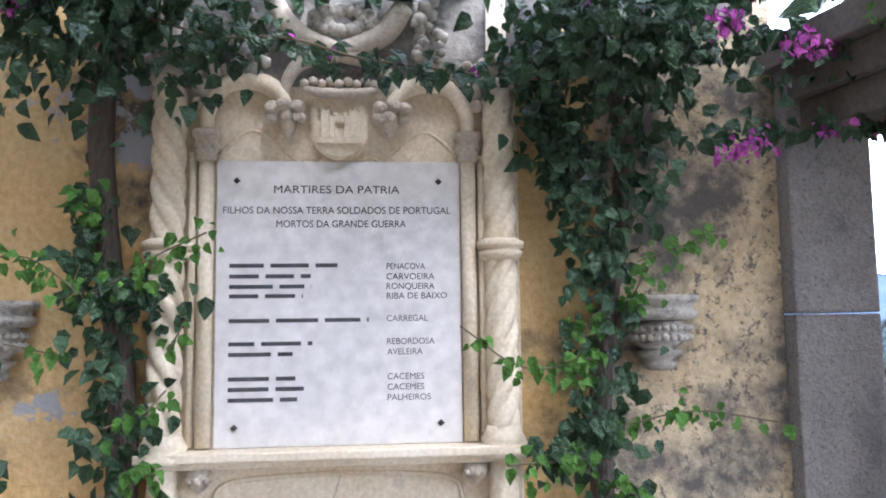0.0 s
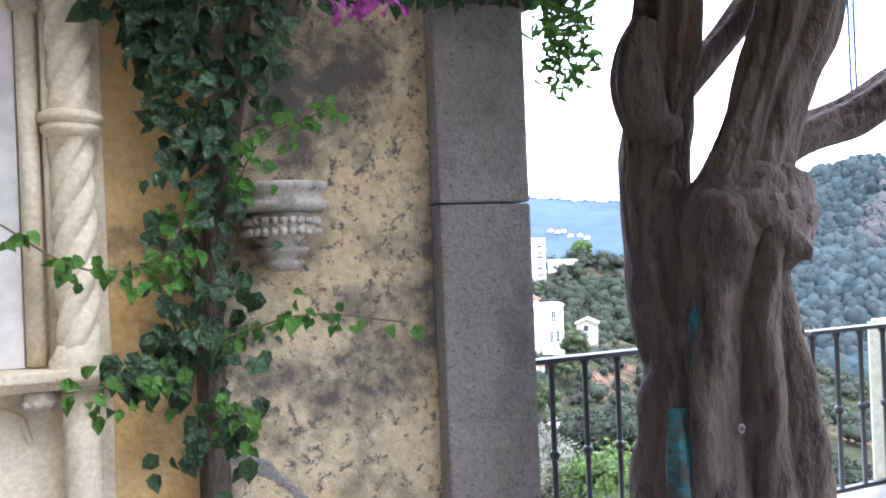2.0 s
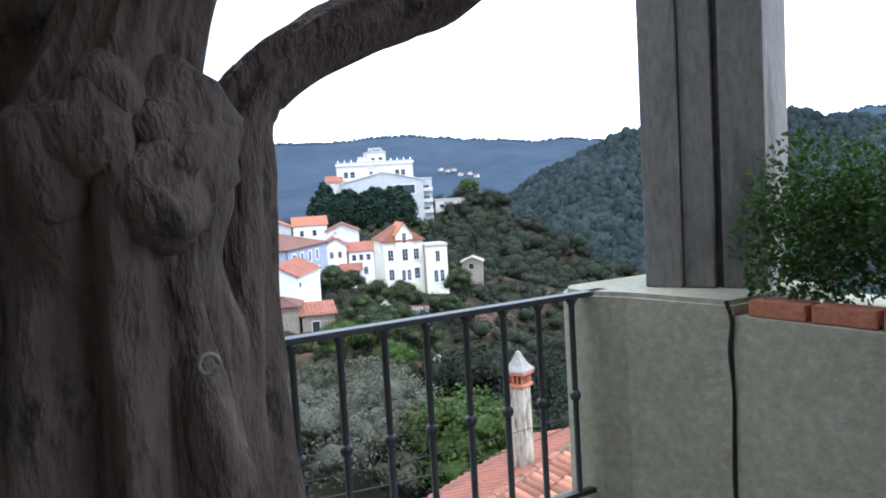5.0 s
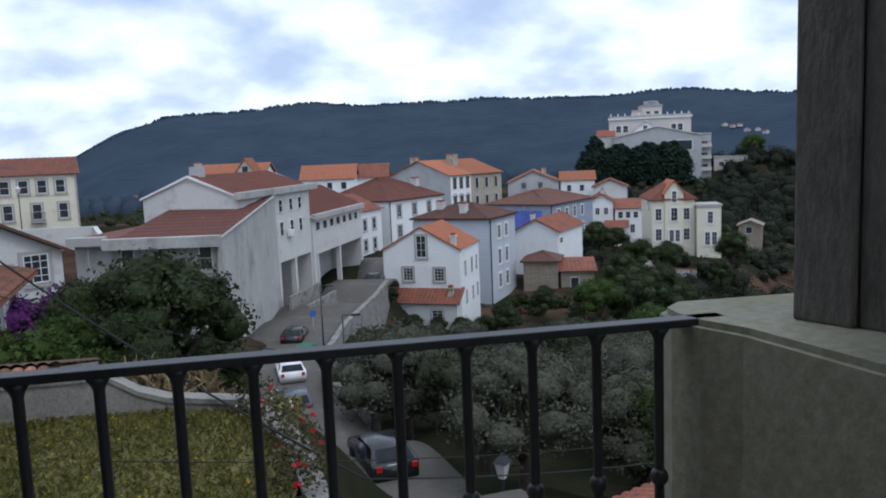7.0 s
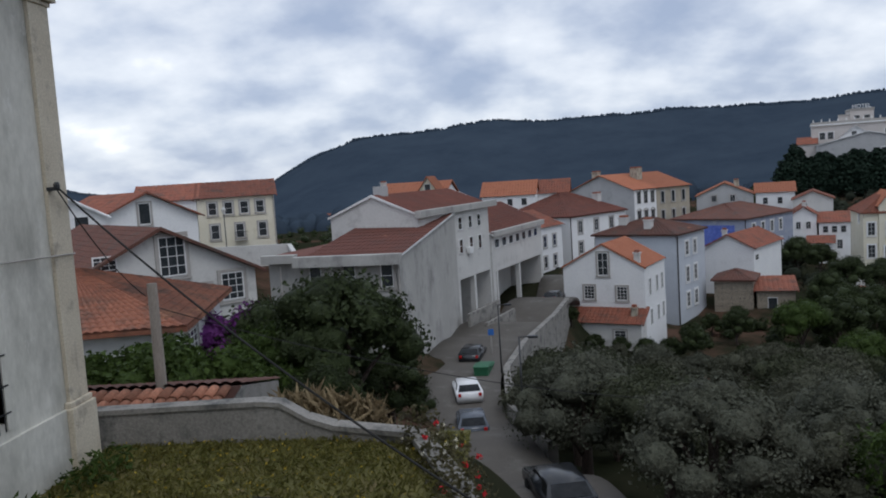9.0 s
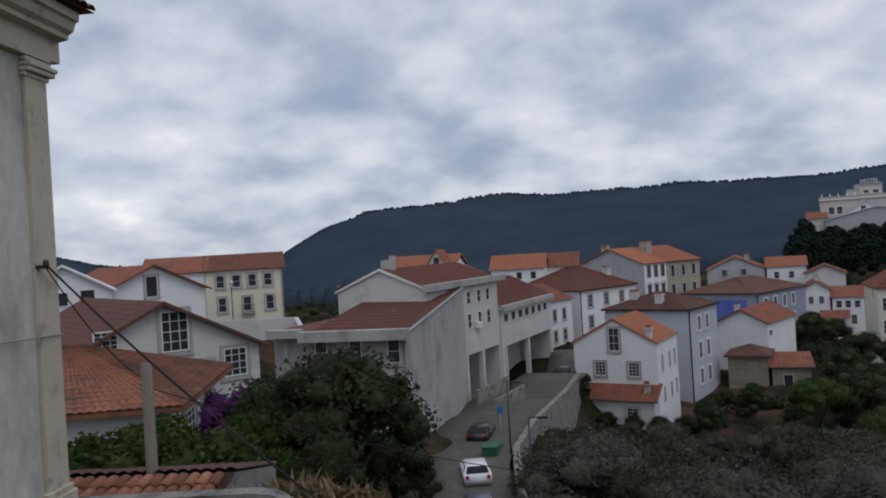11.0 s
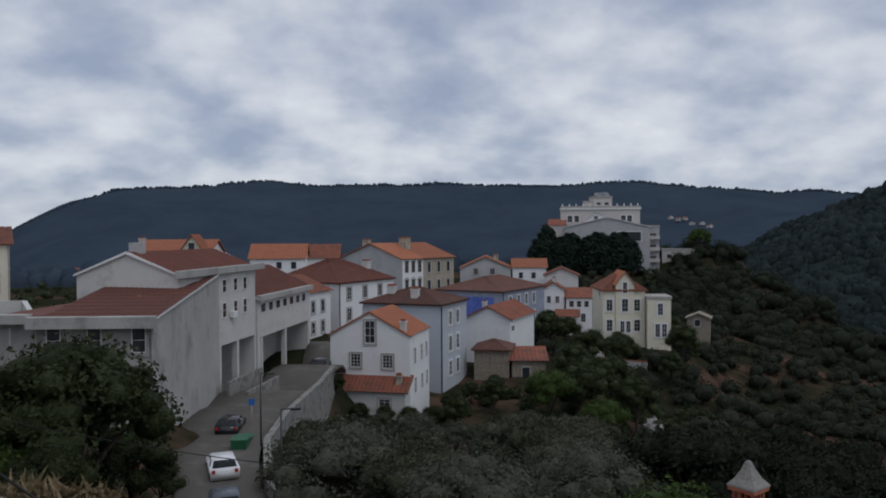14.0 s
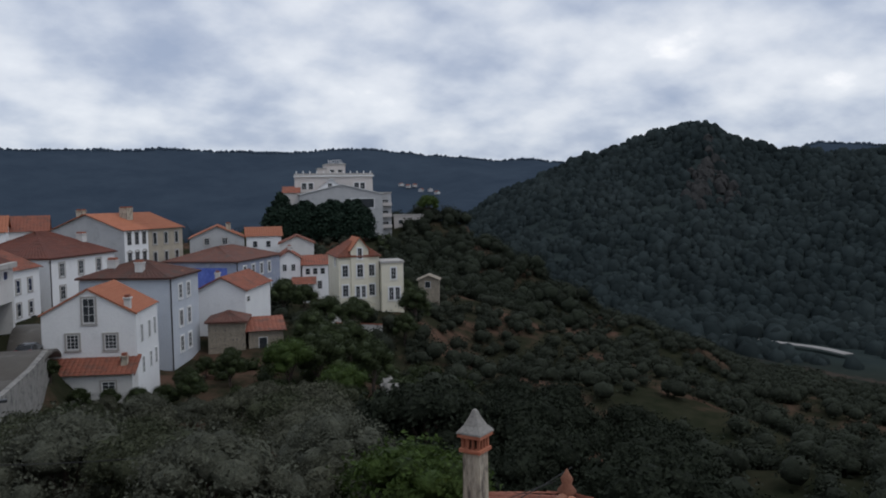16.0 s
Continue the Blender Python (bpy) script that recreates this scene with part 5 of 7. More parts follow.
def lower_house():
    ob = thing("lower_house", "house under the terrace with a red barrel tile roof and chimney", "house", m=Matrix.Translation((11.4, 14.1, -0.52)) @ Matrix.Rotation(radians(26), 4, "Z") @ Matrix.Translation((-11.4, -14.1, 0)))
    bm = bmesh.new()
    prism(bm, [(11.0, -9), (17.2, -9), (17.2, -5.2), (14.1, -3.9), (11.0, -5.2)], 0, 6.4, 14.2)
    box(bm, 14.2, 16.6, 11.0, 17.2, -9, -5.25)
    part("wall", bm, M["offwhite"], ob)
    a = math.atan2(1.3, 3.1)
    tiled_slope(ob, (6.2, 10.7, -5.28), (1, 0, 0), (0, math.cos(a), math.sin(a)), 8.2, 3.6, 0.28, 0.40)
    bm = bmesh.new()
    slope(bm, (16.9, 17.4, -5.3), (6.2, 17.4, -5.3), (6.2, 14.1, -3.88), (14.3, 14.1, -3.88), 0.3, 8)
    slope(bm, (14.4, 10.7, -5.24), (16.9, 10.7, -5.24), (14.42, 14.1, -3.86), (14.4, 14.1, -3.86), 0.3, 8)
    slope(bm, (16.9, 10.7, -5.24), (16.9, 17.4, -5.3), (14.4, 14.1, -3.86), (14.4, 14.1, -3.86), 0.3, 8)
    part("back_slope", bm, M["tile"], ob)
    bm = bmesh.new()
    for i in range(15):
        x = 6.3 + i * 0.53
        tube(bm, [(x, 14.1, -3.86, 0.12), (x + 0.3, 14.1, -3.85, 0.11), (x + 0.56, 14.1, -3.86, 0.10)], 8, 1)
    part("ridge_tiles", bm, M["tile_piece"], ob)
    bm = bmesh.new()
    lathe(bm, [(0.16, -3.85), (0.2, -3.75), (0.1, -3.62), (0.13, -3.5), (0.05, -3.38), (0.01, -3.3)], 14.3, 14.1, 10)
    part("finial", bm, M["tile_piece"], ob, "clay ridge finial", True)
    # chimney
    cx, cy, s = 12.0, 14.9, 0.18
    b = bmesh.new()
    lathe(b, [(0.26, -5.0), (0.25, -3.2), (0.245, -2.40)], cx, cy, 4)
    bmesh.ops.rotate(b, cent=(cx, cy, 0), matrix=Matrix.Rotation(math.pi / 4, 3, "Z"), verts=b.verts)
    bmesh.ops.bevel(b, geom=list(b.edges), offset=0.015, segments=2, affect="EDGES")
    c = part("chimney", b, M["chimrender"], ob, "rain stained rendered shaft")
    part("collar", newbox(cx - s - 0.04, cx + s + 0.04, cy - s - 0.04, cy + s + 0.04, -2.40, -2.33, bevel=0.01), M["brick"], c)
    me = link("vent_brick", newbox(-0.026, 0.026, -0.026, 0.026, 0, 0.2, bevel=0.005), M["brick"])
    for i in range(4):
        for p, q in ((-1 + 0.67 * i, -1), (-1 + 0.67 * i, 1), (-1, -1 + 0.67 * i), (1, -1 + 0.67 * i)):
            part("vent_brick", me, None, c).matrix_basis = Matrix.Translation((cx + p * (s - 0.02), cy + q * (s - 0.02), -2.33))
    # solid near-black core that shows through the gaps between vent bricks
    part("flue", newbox(cx - 0.09, cx + 0.09, cy - 0.09, cy + 0.09, -2.33, -2.13), M["dark"], c, "sooty flue behind the vents")
    part("collar", newbox(cx - s - 0.06, cx + s + 0.06, cy - s - 0.06, cy + s + 0.06, -2.13, -2.06, bevel=0.01), M["brick"], c)
    b = bmesh.new()
    lathe(b, [(0.36, -2.06), (0.35, -2.03), (0.22, -1.92), (0.12, -1.78), (0.06, -1.66), (0.02, -1.63)], cx, cy, 4)
    bmesh.ops.rotate(b, cent=(cx, cy, 0), matrix=Matrix.Rotation(math.pi / 4, 3, "Z"), verts=b.verts)
    part("cap", b, M["gardenwall"], c, "grey flared pyramid cap")


lower_house()


# ---- the terrace: wall, pier, floor ----
structure("floor", newbox(-8, 5.6, -6, 4.15, -0.3, 0.0), M["floor"], "rough stone and cement terrace floor", "floor")
structure("terrace_retaining_wall", newbox(-8, 5.6, 3.7, 4.2, -8.5, -0.3), M["gardenwall"], "old retaining wall under the terrace", "wall")
structure("wall_north", newbox(-8, 0.64, 3.80, 4.30, 0, 3.6), M["ochre"], "peeling ochre plaster wall with stains and cement patches", "wall")
structure("wall_north_end", newbox(0.64, 1.57, 3.79, 4.30, 0, 3.6), M["stained"], "mould stained pale ochre plaster", "wall")
structure("wall_patch", newbox(-1.52, 0.46, 3.776, 3.80, 2.835, 3.6), M["sooty"], "grey mouldy cement patch above the memorial", "wall")
structure("wall_south", newbox(-8, 5.6, -6.3, -6, 0, 3.6), M["ochre"], "plain plaster wall closing the terrace", "wall")
structure("wall_west", newbox(-8.3, -8, -6.3, 4.3, 0, 3.6), M["ochre"], "plain plaster wall closing the terrace", "wall")

bm = bmesh.new()
tube(bm, [(0.50, 3.792, 0.84, 0.03), (0.60, 3.792, 0.78, 0.045), (0.70, 3.792, 0.72, 0.04), (0.78, 3.792, 0.68, 0.05), (0.86, 3.792, 0.62, 0.03), (0.97, 3.792, 0.50, 0.03), (1.02, 3.792, 0.3, 0.02)], 10, 8, 0.7, flat=0.12)
structure("wall_crack", bm, M["pier"], "grey cement filling along a crack in the plaster", "wall", True)

pier = thing("stone_pier", "grey granite pier of large jointed blocks", "pier")
for z0, z1 in ((0.0, 1.736), (1.742, 2.62), (2.624, 3.1)):
    part("block", newbox(1.574, 2.01, 3.69, 4.25, z0, z1, bevel=0.012), M["pier"], pier)

beam = thing("pergola_beam", "stepped brown painted pergola beam on the pier", "beam")
for (x0, x1, z0, z1) in ((1.64, 2.06, 2.62, 2.78), (1.58, 2.12, 2.784, 2.94), (1.50, 2.2, 2.944, 3.10)):
    bm = newbox(0, 0.42 + (x1 - x0 - 0.42), -5.2, 0.5, z0, z1, bevel=0.01)
    b = part("fascia", bm, M["beam"], beam)
    b.matrix_basis = Matrix.Translation((x0, 3.75, 0)) @ Matrix.Rotation(radians(12), 4, "Z")


# ---- the war memorial ----
def memorial():
    ob = thing("war_memorial", "carved limestone war memorial with a white marble tablet", "memorial")
    cxm = -0.594
    part("back_panel", newbox(-1.44, 0.25, 3.755, 3.80, 0.5, 2.83, bevel=0.01), M["limestone"], ob)
    tab = part("tablet", newbox(-1.15, -0.035, 3.732, 3.76, 1.172, 2.468, bevel=0.004), M["marble"], ob, "white marble tablet with engraved dark lettering")
    R = Matrix.Rotation(math.pi / 2, 4, "X")
    for text, x0, x1, z, s in (("MARTIRES DA PATRIA", -0.893, -0.317, 2.318, 0.052), ("FILHOS DA NOSSA TERRA SOLDADOS DE PORTUGAL", -1.12, -0.079, 2.223, 0.046), ("MORTOS DA GRANDE GUERRA", -0.881, -0.289, 2.160, 0.046),
                               ("PENACOVA", -0.379, -0.201, 1.965, 0.04), ("CARVOEIRA", -0.379, -0.158, 1.918, 0.04), ("RONQUEIRA", -0.379, -0.158, 1.873, 0.04), ("RIBA DE BAIXO", -0.379, -0.10, 1.829, 0.04),
                               ("CARREGAL", -0.379, -0.19, 1.726, 0.04), ("REBORDOSA", -0.378, -0.16, 1.621, 0.04), ("AVELEIRA", -0.378, -0.216, 1.574, 0.04),
                               ("CACEMES", -0.377, -0.21, 1.462, 0.04), ("CACEMES", -0.377, -0.21, 1.415, 0.04), ("PALHEIROS", -0.377, -0.18, 1.368, 0.04)):
        letters(text, s, 0.0008, tab, M["letter"], Matrix.Translation((x0, 3.7312, z)) @ R, x1 - x0, "engraved dark capital letters")
    for x1, z in ((-0.604, 1.984), (-0.725, 1.935), (-0.722, 1.888), (-0.76, 1.845), (-0.461, 1.734), (-0.716, 1.63), (-0.804, 1.583), (-0.791, 1.474), (-0.725, 1.428), (-0.783, 1.381)):
        bm = bmesh.new()
        x = -1.089
        while x < x1:
            w = min(random.uniform(0.10, 0.22), x1 - x)
            box(bm, x, x + w, 3.7300, 3.7325, z - 0.009, z + 0.009)
            x += w + 0.03
        part("line_bar", bm, M["letter"], tab)
    for x, z in ((-1.06, 2.375), (-0.134, 2.375), (-1.06, 1.26), (-0.134, 1.262)):
        bm = bmesh.new()
        lathe(bm, [(0.016, 0), (0.016, 0.004), (0.009, 0.012), (0.001, 0.016)], 0, 0, 4)
        b = part("bolt", bm, M["iron"], tab, "dark diamond bolt head")
        b.matrix_basis = Matrix.Translation((x, 3.732, z)) @ R
    # twisted columns with rings, bases and capitals
    for cx in (-1.357, 0.147):
        bm = bmesh.new()
        lathe(bm, [(0.066, 1.2 + 1.62 * i / 200) for i in range(201)], cx, 3.70, 48, lobes=4, depth=0.17, pitch=0.54 if cx < 0 else -0.54)
        part("twisted_column", bm, M["limestone"], ob, smooth=True)
        bm = bmesh.new()
        lathe(bm, [(0.075, 2.0), (0.10, 2.02), (0.105, 2.04), (0.085, 2.05), (0.11, 2.06), (0.112, 2.085), (0.08, 2.10)], cx, 3.70, 20)
        part("column_ring", bm, M["limestone"], ob, smooth=True)
        bm = bmesh.new()
        lathe(bm, [(0.12, 1.12), (0.125, 1.15), (0.10, 1.17), (0.105, 1.19), (0.085, 1.22), (0.075, 1.25)], cx, 3.70, 20)
        part("column_base", bm, M["limestone"], ob, smooth=True)
        bm = bmesh.new()
        lathe(bm, [(0.068, 2.80), (0.095, 2.82), (0.09, 2.84), (0.085, 2.87), (0.10, 2.91), (0.09, 2.95), (0.05, 2.96), (0.045, 3.3)], cx, 3.70, 14, lobes=7, depth=0.05)
        for i in range(10):
            a = 2 * math.pi * i / 10
            bmesh.ops.create_icosphere(bm, subdivisions=1, radius=0.024, matrix=Matrix.Translation((cx + 0.095 * math.cos(a), 3.70 + 0.095 * math.sin(a), 2.92)))
        part("capital", bm, M["greystone"], ob, "weathered leafy capital", True)
        bm = bmesh.new()
        lathe(bm, [(0.06, 0.4 + 0.7 * i / 30) for i in range(31)], cx, 3.70, 18, lobes=6, depth=0.12, pitch=-0.6)
        part("lower_shaft", bm, M["limestone"], ob, smooth=True)
    for cx, s in ((-1.195, 1), (0.005, -1)):
        for dx, r in ((0, 0.034), (-0.06 * s, 0.016)):
            bm = bmesh.new()
            lathe(bm, [(r, 1.18), (r, 2.50)], cx + dx, 3.725, 14)
            part("colonnette", bm, M["limestone"], ob, smooth=True)
        bm = bmesh.new()
        lathe(bm, [(0.034, 2.46), (0.056, 2.475), (0.045, 2.49), (0.062, 2.53), (0.05, 2.56), (0.066, 2.575), (0.066, 2.60), (0.04, 2.61)], cx, 3.72, 14)
        for i in range(8):
            a = 2 * math.pi * i / 8
            bmesh.ops.create_icosphere(bm, subdivisions=1, radius=0.018, matrix=Matrix.Translation((cx + 0.05 * math.cos(a), 3.72 + 0.05 * math.sin(a), 2.525)))
        part("colonnette_capital", bm, M["greystone"], ob, "weathered carved capital", True)
        bm = bmesh.new()
        tube(bm, [(cx, 3.72, 2.60, 0.032), (cx + 0.01 * s, 3.71, 2.70, 0.034), (cx + 0.08 * s, 3.705, 2.81, 0.038), (cx + 0.2 * s, 3.70, 2.835, 0.042), (cx + 0.3 * s, 3.695, 2.80, 0.042), (cx + 0.36 * s, 3.69, 2.72, 0.032)], 12, 6, 0.06)
        part("branch_arch", bm, M["limestone"], ob, "carved arching branch", True)
        bm = bmesh.new()
        tube(bm, [(cx + 0.33 * s, 3.70, 2.72, 0.02), (cx + 0.37 * s, 3.69, 2.85, 0.03), (cx + 0.44 * s, 3.69, 2.93, 0.035), (cx + 0.62 * s, 3.68, 2.98, 0.045), (cx + 0.8 * s, 3.68, 3.06, 0.055), (cx + 0.9 * s, 3.69, 3.2, 0.05)], 12, 6, 0.08)
        part("crossing_branch", bm, M["greystone"], ob, "carved crossing branch", True)
        # pomegranates, buds and acorn clusters
        bm = bmesh.new()
        for dx, dz, r in ((0.30, 2.70, 0.042), (0.37, 2.66, 0.038), (0.41, 2.71, 0.036), (0.30, 2.66, 0.03), (0.35, 2.72, 0.04), (0.42, 2.66, 0.03)):
            bmesh.ops.create_icosphere(bm, subdivisions=2, radius=r, matrix=Matrix.Translation((cx + dx * s, 3.685, dz)))
            lathe(bm, [(0.004, 0), (0.016, 0.0), (0.02, 0.012), (0.011, 0.012)], 0, 0, 8)
            bmesh.ops.transform(bm, matrix=Matrix.Translation((cx + dx * s - 0.012 * s, 3.685 - r * 0.9, dz - 0.006)) @ Matrix.Rotation(math.pi / 2, 4, "X"), verts=bm.verts[-32:])
        lathe(bm, [(0.035, 2.66), (0.04, 2.62), (0.02, 2.58), (0.004, 2.55)], cx + 0.37 * s, 3.69, 10)
        part("fruit_cluster", bm, M["greystone"], ob, "carved fruit cluster hanging from the arch", True)
        bm = bmesh.new()
        for dx, dz, r in ((-0.02, 2.80, 0.045), (0.03, 2.86, 0.04), (-0.04, 2.73, 0.032), (0.09, 2.88, 0.036), (-0.05, 2.86, 0.03), (0.0, 2.92, 0.03)):
            bmesh.ops.create_icosphere(bm, subdivisions=2, radius=r, matrix=Matrix.Translation((cx + dx * s, 3.70, dz)))
            lathe(bm, [(r * 0.5, 0), (r * 0.62, 0.01), (r * 0.3, 0.012)], 0, 0, 8)
            bmesh.ops.transform(bm, matrix=Matrix.Translation((cx + dx * s, 3.70 - r * 0.95, dz)) @ Matrix.Rotation(math.pi / 2, 4, "X"), verts=bm.verts[-24:])
        part("bud_cluster", bm, M["greystone"], ob, "carved buds on the arch", True)
        bm = bmesh.new()
        for i in range(26):
            t = i / 25
            bmesh.ops.create_icosphere(bm, subdivisions=1, radius=random.uniform(0.024, 0.042), matrix=Matrix.Translation((cx + s * (0.20 - 0.02 * t + random.uniform(-0.07, 0.07)), 3.70 - random.uniform(0, 0.05), 2.86 + 0.36 * t)))
        part("grape_cluster", bm, M["corbelstone"], ob, "weathered carved bunch above the arch", True)
        # raised mountain line over the tablet
        bm = bmesh.new()
        pts = [(cx + 0.05 * s, 2.50), (cx + 0.13 * s, 2.58), (cx + 0.20 * s, 2.615), (cx + 0.28 * s, 2.58), (cx + 0.40 * s, 2.475), (cx + 0.45 * s, 2.495), (cx + 0.50 * s, 2.475)]
        tube(bm, [(x, 3.753, z, 0.008) for x, z in pts], 6, 3)
        part("carved_line", bm, M["limestone"], ob, smooth=True)
    # shield and crown
    bm = bmesh.new()
    n = 16
    out = [(cxm - 0.13, 2.76), (cxm + 0.13, 2.76)] + [(cxm + 0.13 * math.cos(a), 2.60 - 0.13 * math.sin(a)) for a in [math.pi * i / n for i in range(n + 1)]]
    prism(bm, out[::-1], 1, 3.70, 3.757)
    bmesh.ops.bevel(bm, geom=[ed for ed in bm.edges if abs(ed.verts[0].co.y - 3.70) < 1e-4 and abs(ed.verts[1].co.y - 3.70) < 1e-4], offset=0.012, segments=2, affect="EDGES")
    sh = part("shield", bm, M["limestone"], ob, "carved shield with a tower")
    bm = bmesh.new()
    for x0, x1, z0, z1 in ((-0.085, -0.045, 2.57, 2.70), (0.045, 0.085, 2.57, 2.70), (-0.09, -0.078, 2.70, 2.72), (-0.071, -0.059, 2.70, 2.72), (-0.052, -0.04, 2.70, 2.72), (0.04, 0.052, 2.70, 2.72), (0.059, 0.071, 2.70, 2.72), (0.078, 0.09, 2.70, 2.72),
                           (-0.045, -0.022, 2.57, 2.67), (0.022, 0.045, 2.57, 2.67), (-0.022, 0.022, 2.645, 2.67), (-0.028, -0.012, 2.67, 2.69), (0.012, 0.028, 2.67, 2.69), (-0.1, 0.1, 2.545, 2.57)):
        box(bm, cxm + x0, cxm + x1, 3.682, 3.703, z0, z1, bevel=0.003)
    part("tower_relief", bm, M["limestone"], sh)
    bm = bmesh.new()
    tube(bm, [(cxm - 0.17, 3.69, 2.80, 0.02), (cxm - 0.08, 3.67, 2.775, 0.024), (cxm + 0.08, 3.67, 2.775, 0.024), (cxm + 0.17, 3.69, 2.80, 0.02)], 8, 5, 0.1)
    for i in range(9):
        bmesh.ops.create_icosphere(bm, subdivisions=1, radius=0.025, matrix=Matrix.Translation((cxm - 0.16 + 0.04 * i, 3.68, 2.82 + 0.012 * (i % 2))))
    part("crown", bm, M["greystone"], ob, "carved crown over the shield", True)
    bm = bmesh.new()
    for i in range(22):
        a = 2 * math.pi * i / 11
        bmesh.ops.create_icosphere(bm, subdivisions=1, radius=0.04, matrix=Matrix.Translation((cxm + 0.02 + 0.14 * math.cos(a) * (0.6 + 0.4 * (i % 2)), 3.67, 3.12 + 0.05 * math.sin(a))))
    part("leaf_boss", bm, M["corbelstone"], ob, "weathered carved leaves at the top", True)
    bm = newbox(-1.46, 0.27, 3.60, 3.76, 1.13, 1.17, bevel=0.008)
    box(bm, -1.44, 0.25, 3.64, 3.76, 1.095, 1.13, bevel=0.008)
    part("sill", bm, M["limestone"], ob)
    for cx in (-1.2, 0.01):
        bm = bmesh.new()
        lathe(bm, [(0.01, 0.99), (0.045, 1.02), (0.06, 1.06), (0.05, 1.095)], cx, 3.69, 10)
        for i in range(8):
            a = 2 * math.pi * i / 8
            bmesh.ops.create_icosphere(bm, subdivisions=1, radius=0.02, matrix=Matrix.Translation((cx + 0.05 * math.cos(a), 3.69 + 0.05 * math.sin(a), 1.05)))
        part("drop_boss", bm, M["greystone"], ob, smooth=True)
    bm = bmesh.new()
    tube(bm, [(-1.15, 3.752, 0.9, 0.012), (-1.08, 3.752, 1.02, 0.012), (-0.62, 3.752, 1.05, 0.012), (-0.594, 3.752, 1.07, 0.012), (-0.57, 3.752, 1.05, 0.012), (-0.11, 3.752, 1.02, 0.012), (-0.03, 3.752, 0.9, 0.012)], 6, 6)
    cr = bmesh.new()
    tube(cr, [(-0.58, 3.753, 1.09, 0.004), (-0.60, 3.753, 1.0, 0.003), (-0.64, 3.753, 0.88, 0.004), (-0.66, 3.753, 0.75, 0.003)], 5, 4, 0.3)
    part("crack", cr, M["greystone"], ob, "fine crack in the lower panel")
    part("panel_moulding", bm, M["limestone"], ob, smooth=True)


memorial()


def corbel(cx, cz):
    ob = thing("corbel", "weathered carved stone corbel on the wall", "corbel", "wall corbels")
    for name, prof in (("shelf", [(0.14, cz + 0.235), (0.18, cz + 0.25), (0.185, cz + 0.275), (0.165, cz + 0.285), (0.165, cz + 0.31), (0.19, cz + 0.325), (0.19, cz + 0.35)]),
                       ("bowl", [(0.03, cz), (0.07, cz + 0.01), (0.085, cz + 0.035), (0.07, cz + 0.05), (0.10, cz + 0.075), (0.11, cz + 0.09), (0.075, cz + 0.10), (0.125, cz + 0.14), (0.14, cz + 0.18), (0.12, cz + 0.22), (0.11, cz + 0.235)])):
        bm = bmesh.new()
        lathe(bm, prof, cx, 3.72, 18)
        part(name, bm, M["corbelstone"], ob, smooth=True)
    bm = bmesh.new()
    for i in range(14):
        a = math.pi * (1.0 + i / 13)
        for k in range(2):
            bmesh.ops.create_icosphere(bm, subdivisions=1, radius=0.019, matrix=Matrix.Translation((cx + 0.145 * math.cos(a), 3.72 + 0.145 * math.sin(a), cz + 0.155 + 0.045 * k)))
    part("carved_leaves", bm, M["corbelstone"], ob, smooth=True)


corbel(0.9, 1.48)
corbel(-2.1, 1.48)


# ---- railing, parapet, pillar and planter ----
def railing():
    ob = thing("railing", "black painted iron railing along the terrace edge", "railing", m=Matrix.Translation((4.463, 3.963, 0)) @ Matrix.Rotation(0.031, 4, "Z") @ Matrix.Translation((-4.463, 0, 0)))
    y = 0.0
    bm = newbox(1.9, 4.66, y - 0.03, y + 0.03, 0.976, 1.0, bevel=0.004)
    part("top_rail", bm, M["iron"], ob)
    part("bottom_rail", newbox(1.9, 4.66, y - 0.018, y + 0.018, 0.055, 0.08, bevel=0.003), M["iron"], ob)
    bar, col = bmesh.new(), bmesh.new()
    lathe(bar, [(0.02, 0.0), (0.02, 0.012), (0.0145, 0.016), (0.0145, 0.875), (0.02, 0.89), (0.034, 0.912)], 0, 0, 10)
    lathe(col, [(0.014, 0.44), (0.023, 0.45), (0.027, 0.465), (0.023, 0.48), (0.014, 0.49)], 0, 0, 12)
    barm, colm = link("baluster", bar, M["iron"], True), link("collar", col, M["iron"], True)
    for i in range(14):
        b = part("baluster", barm, None, ob)
        b.matrix_basis = Matrix.Translation((4.463 - 0.1893 * i, y, 0.065))
        part("collar", colm, None, b)


railing()


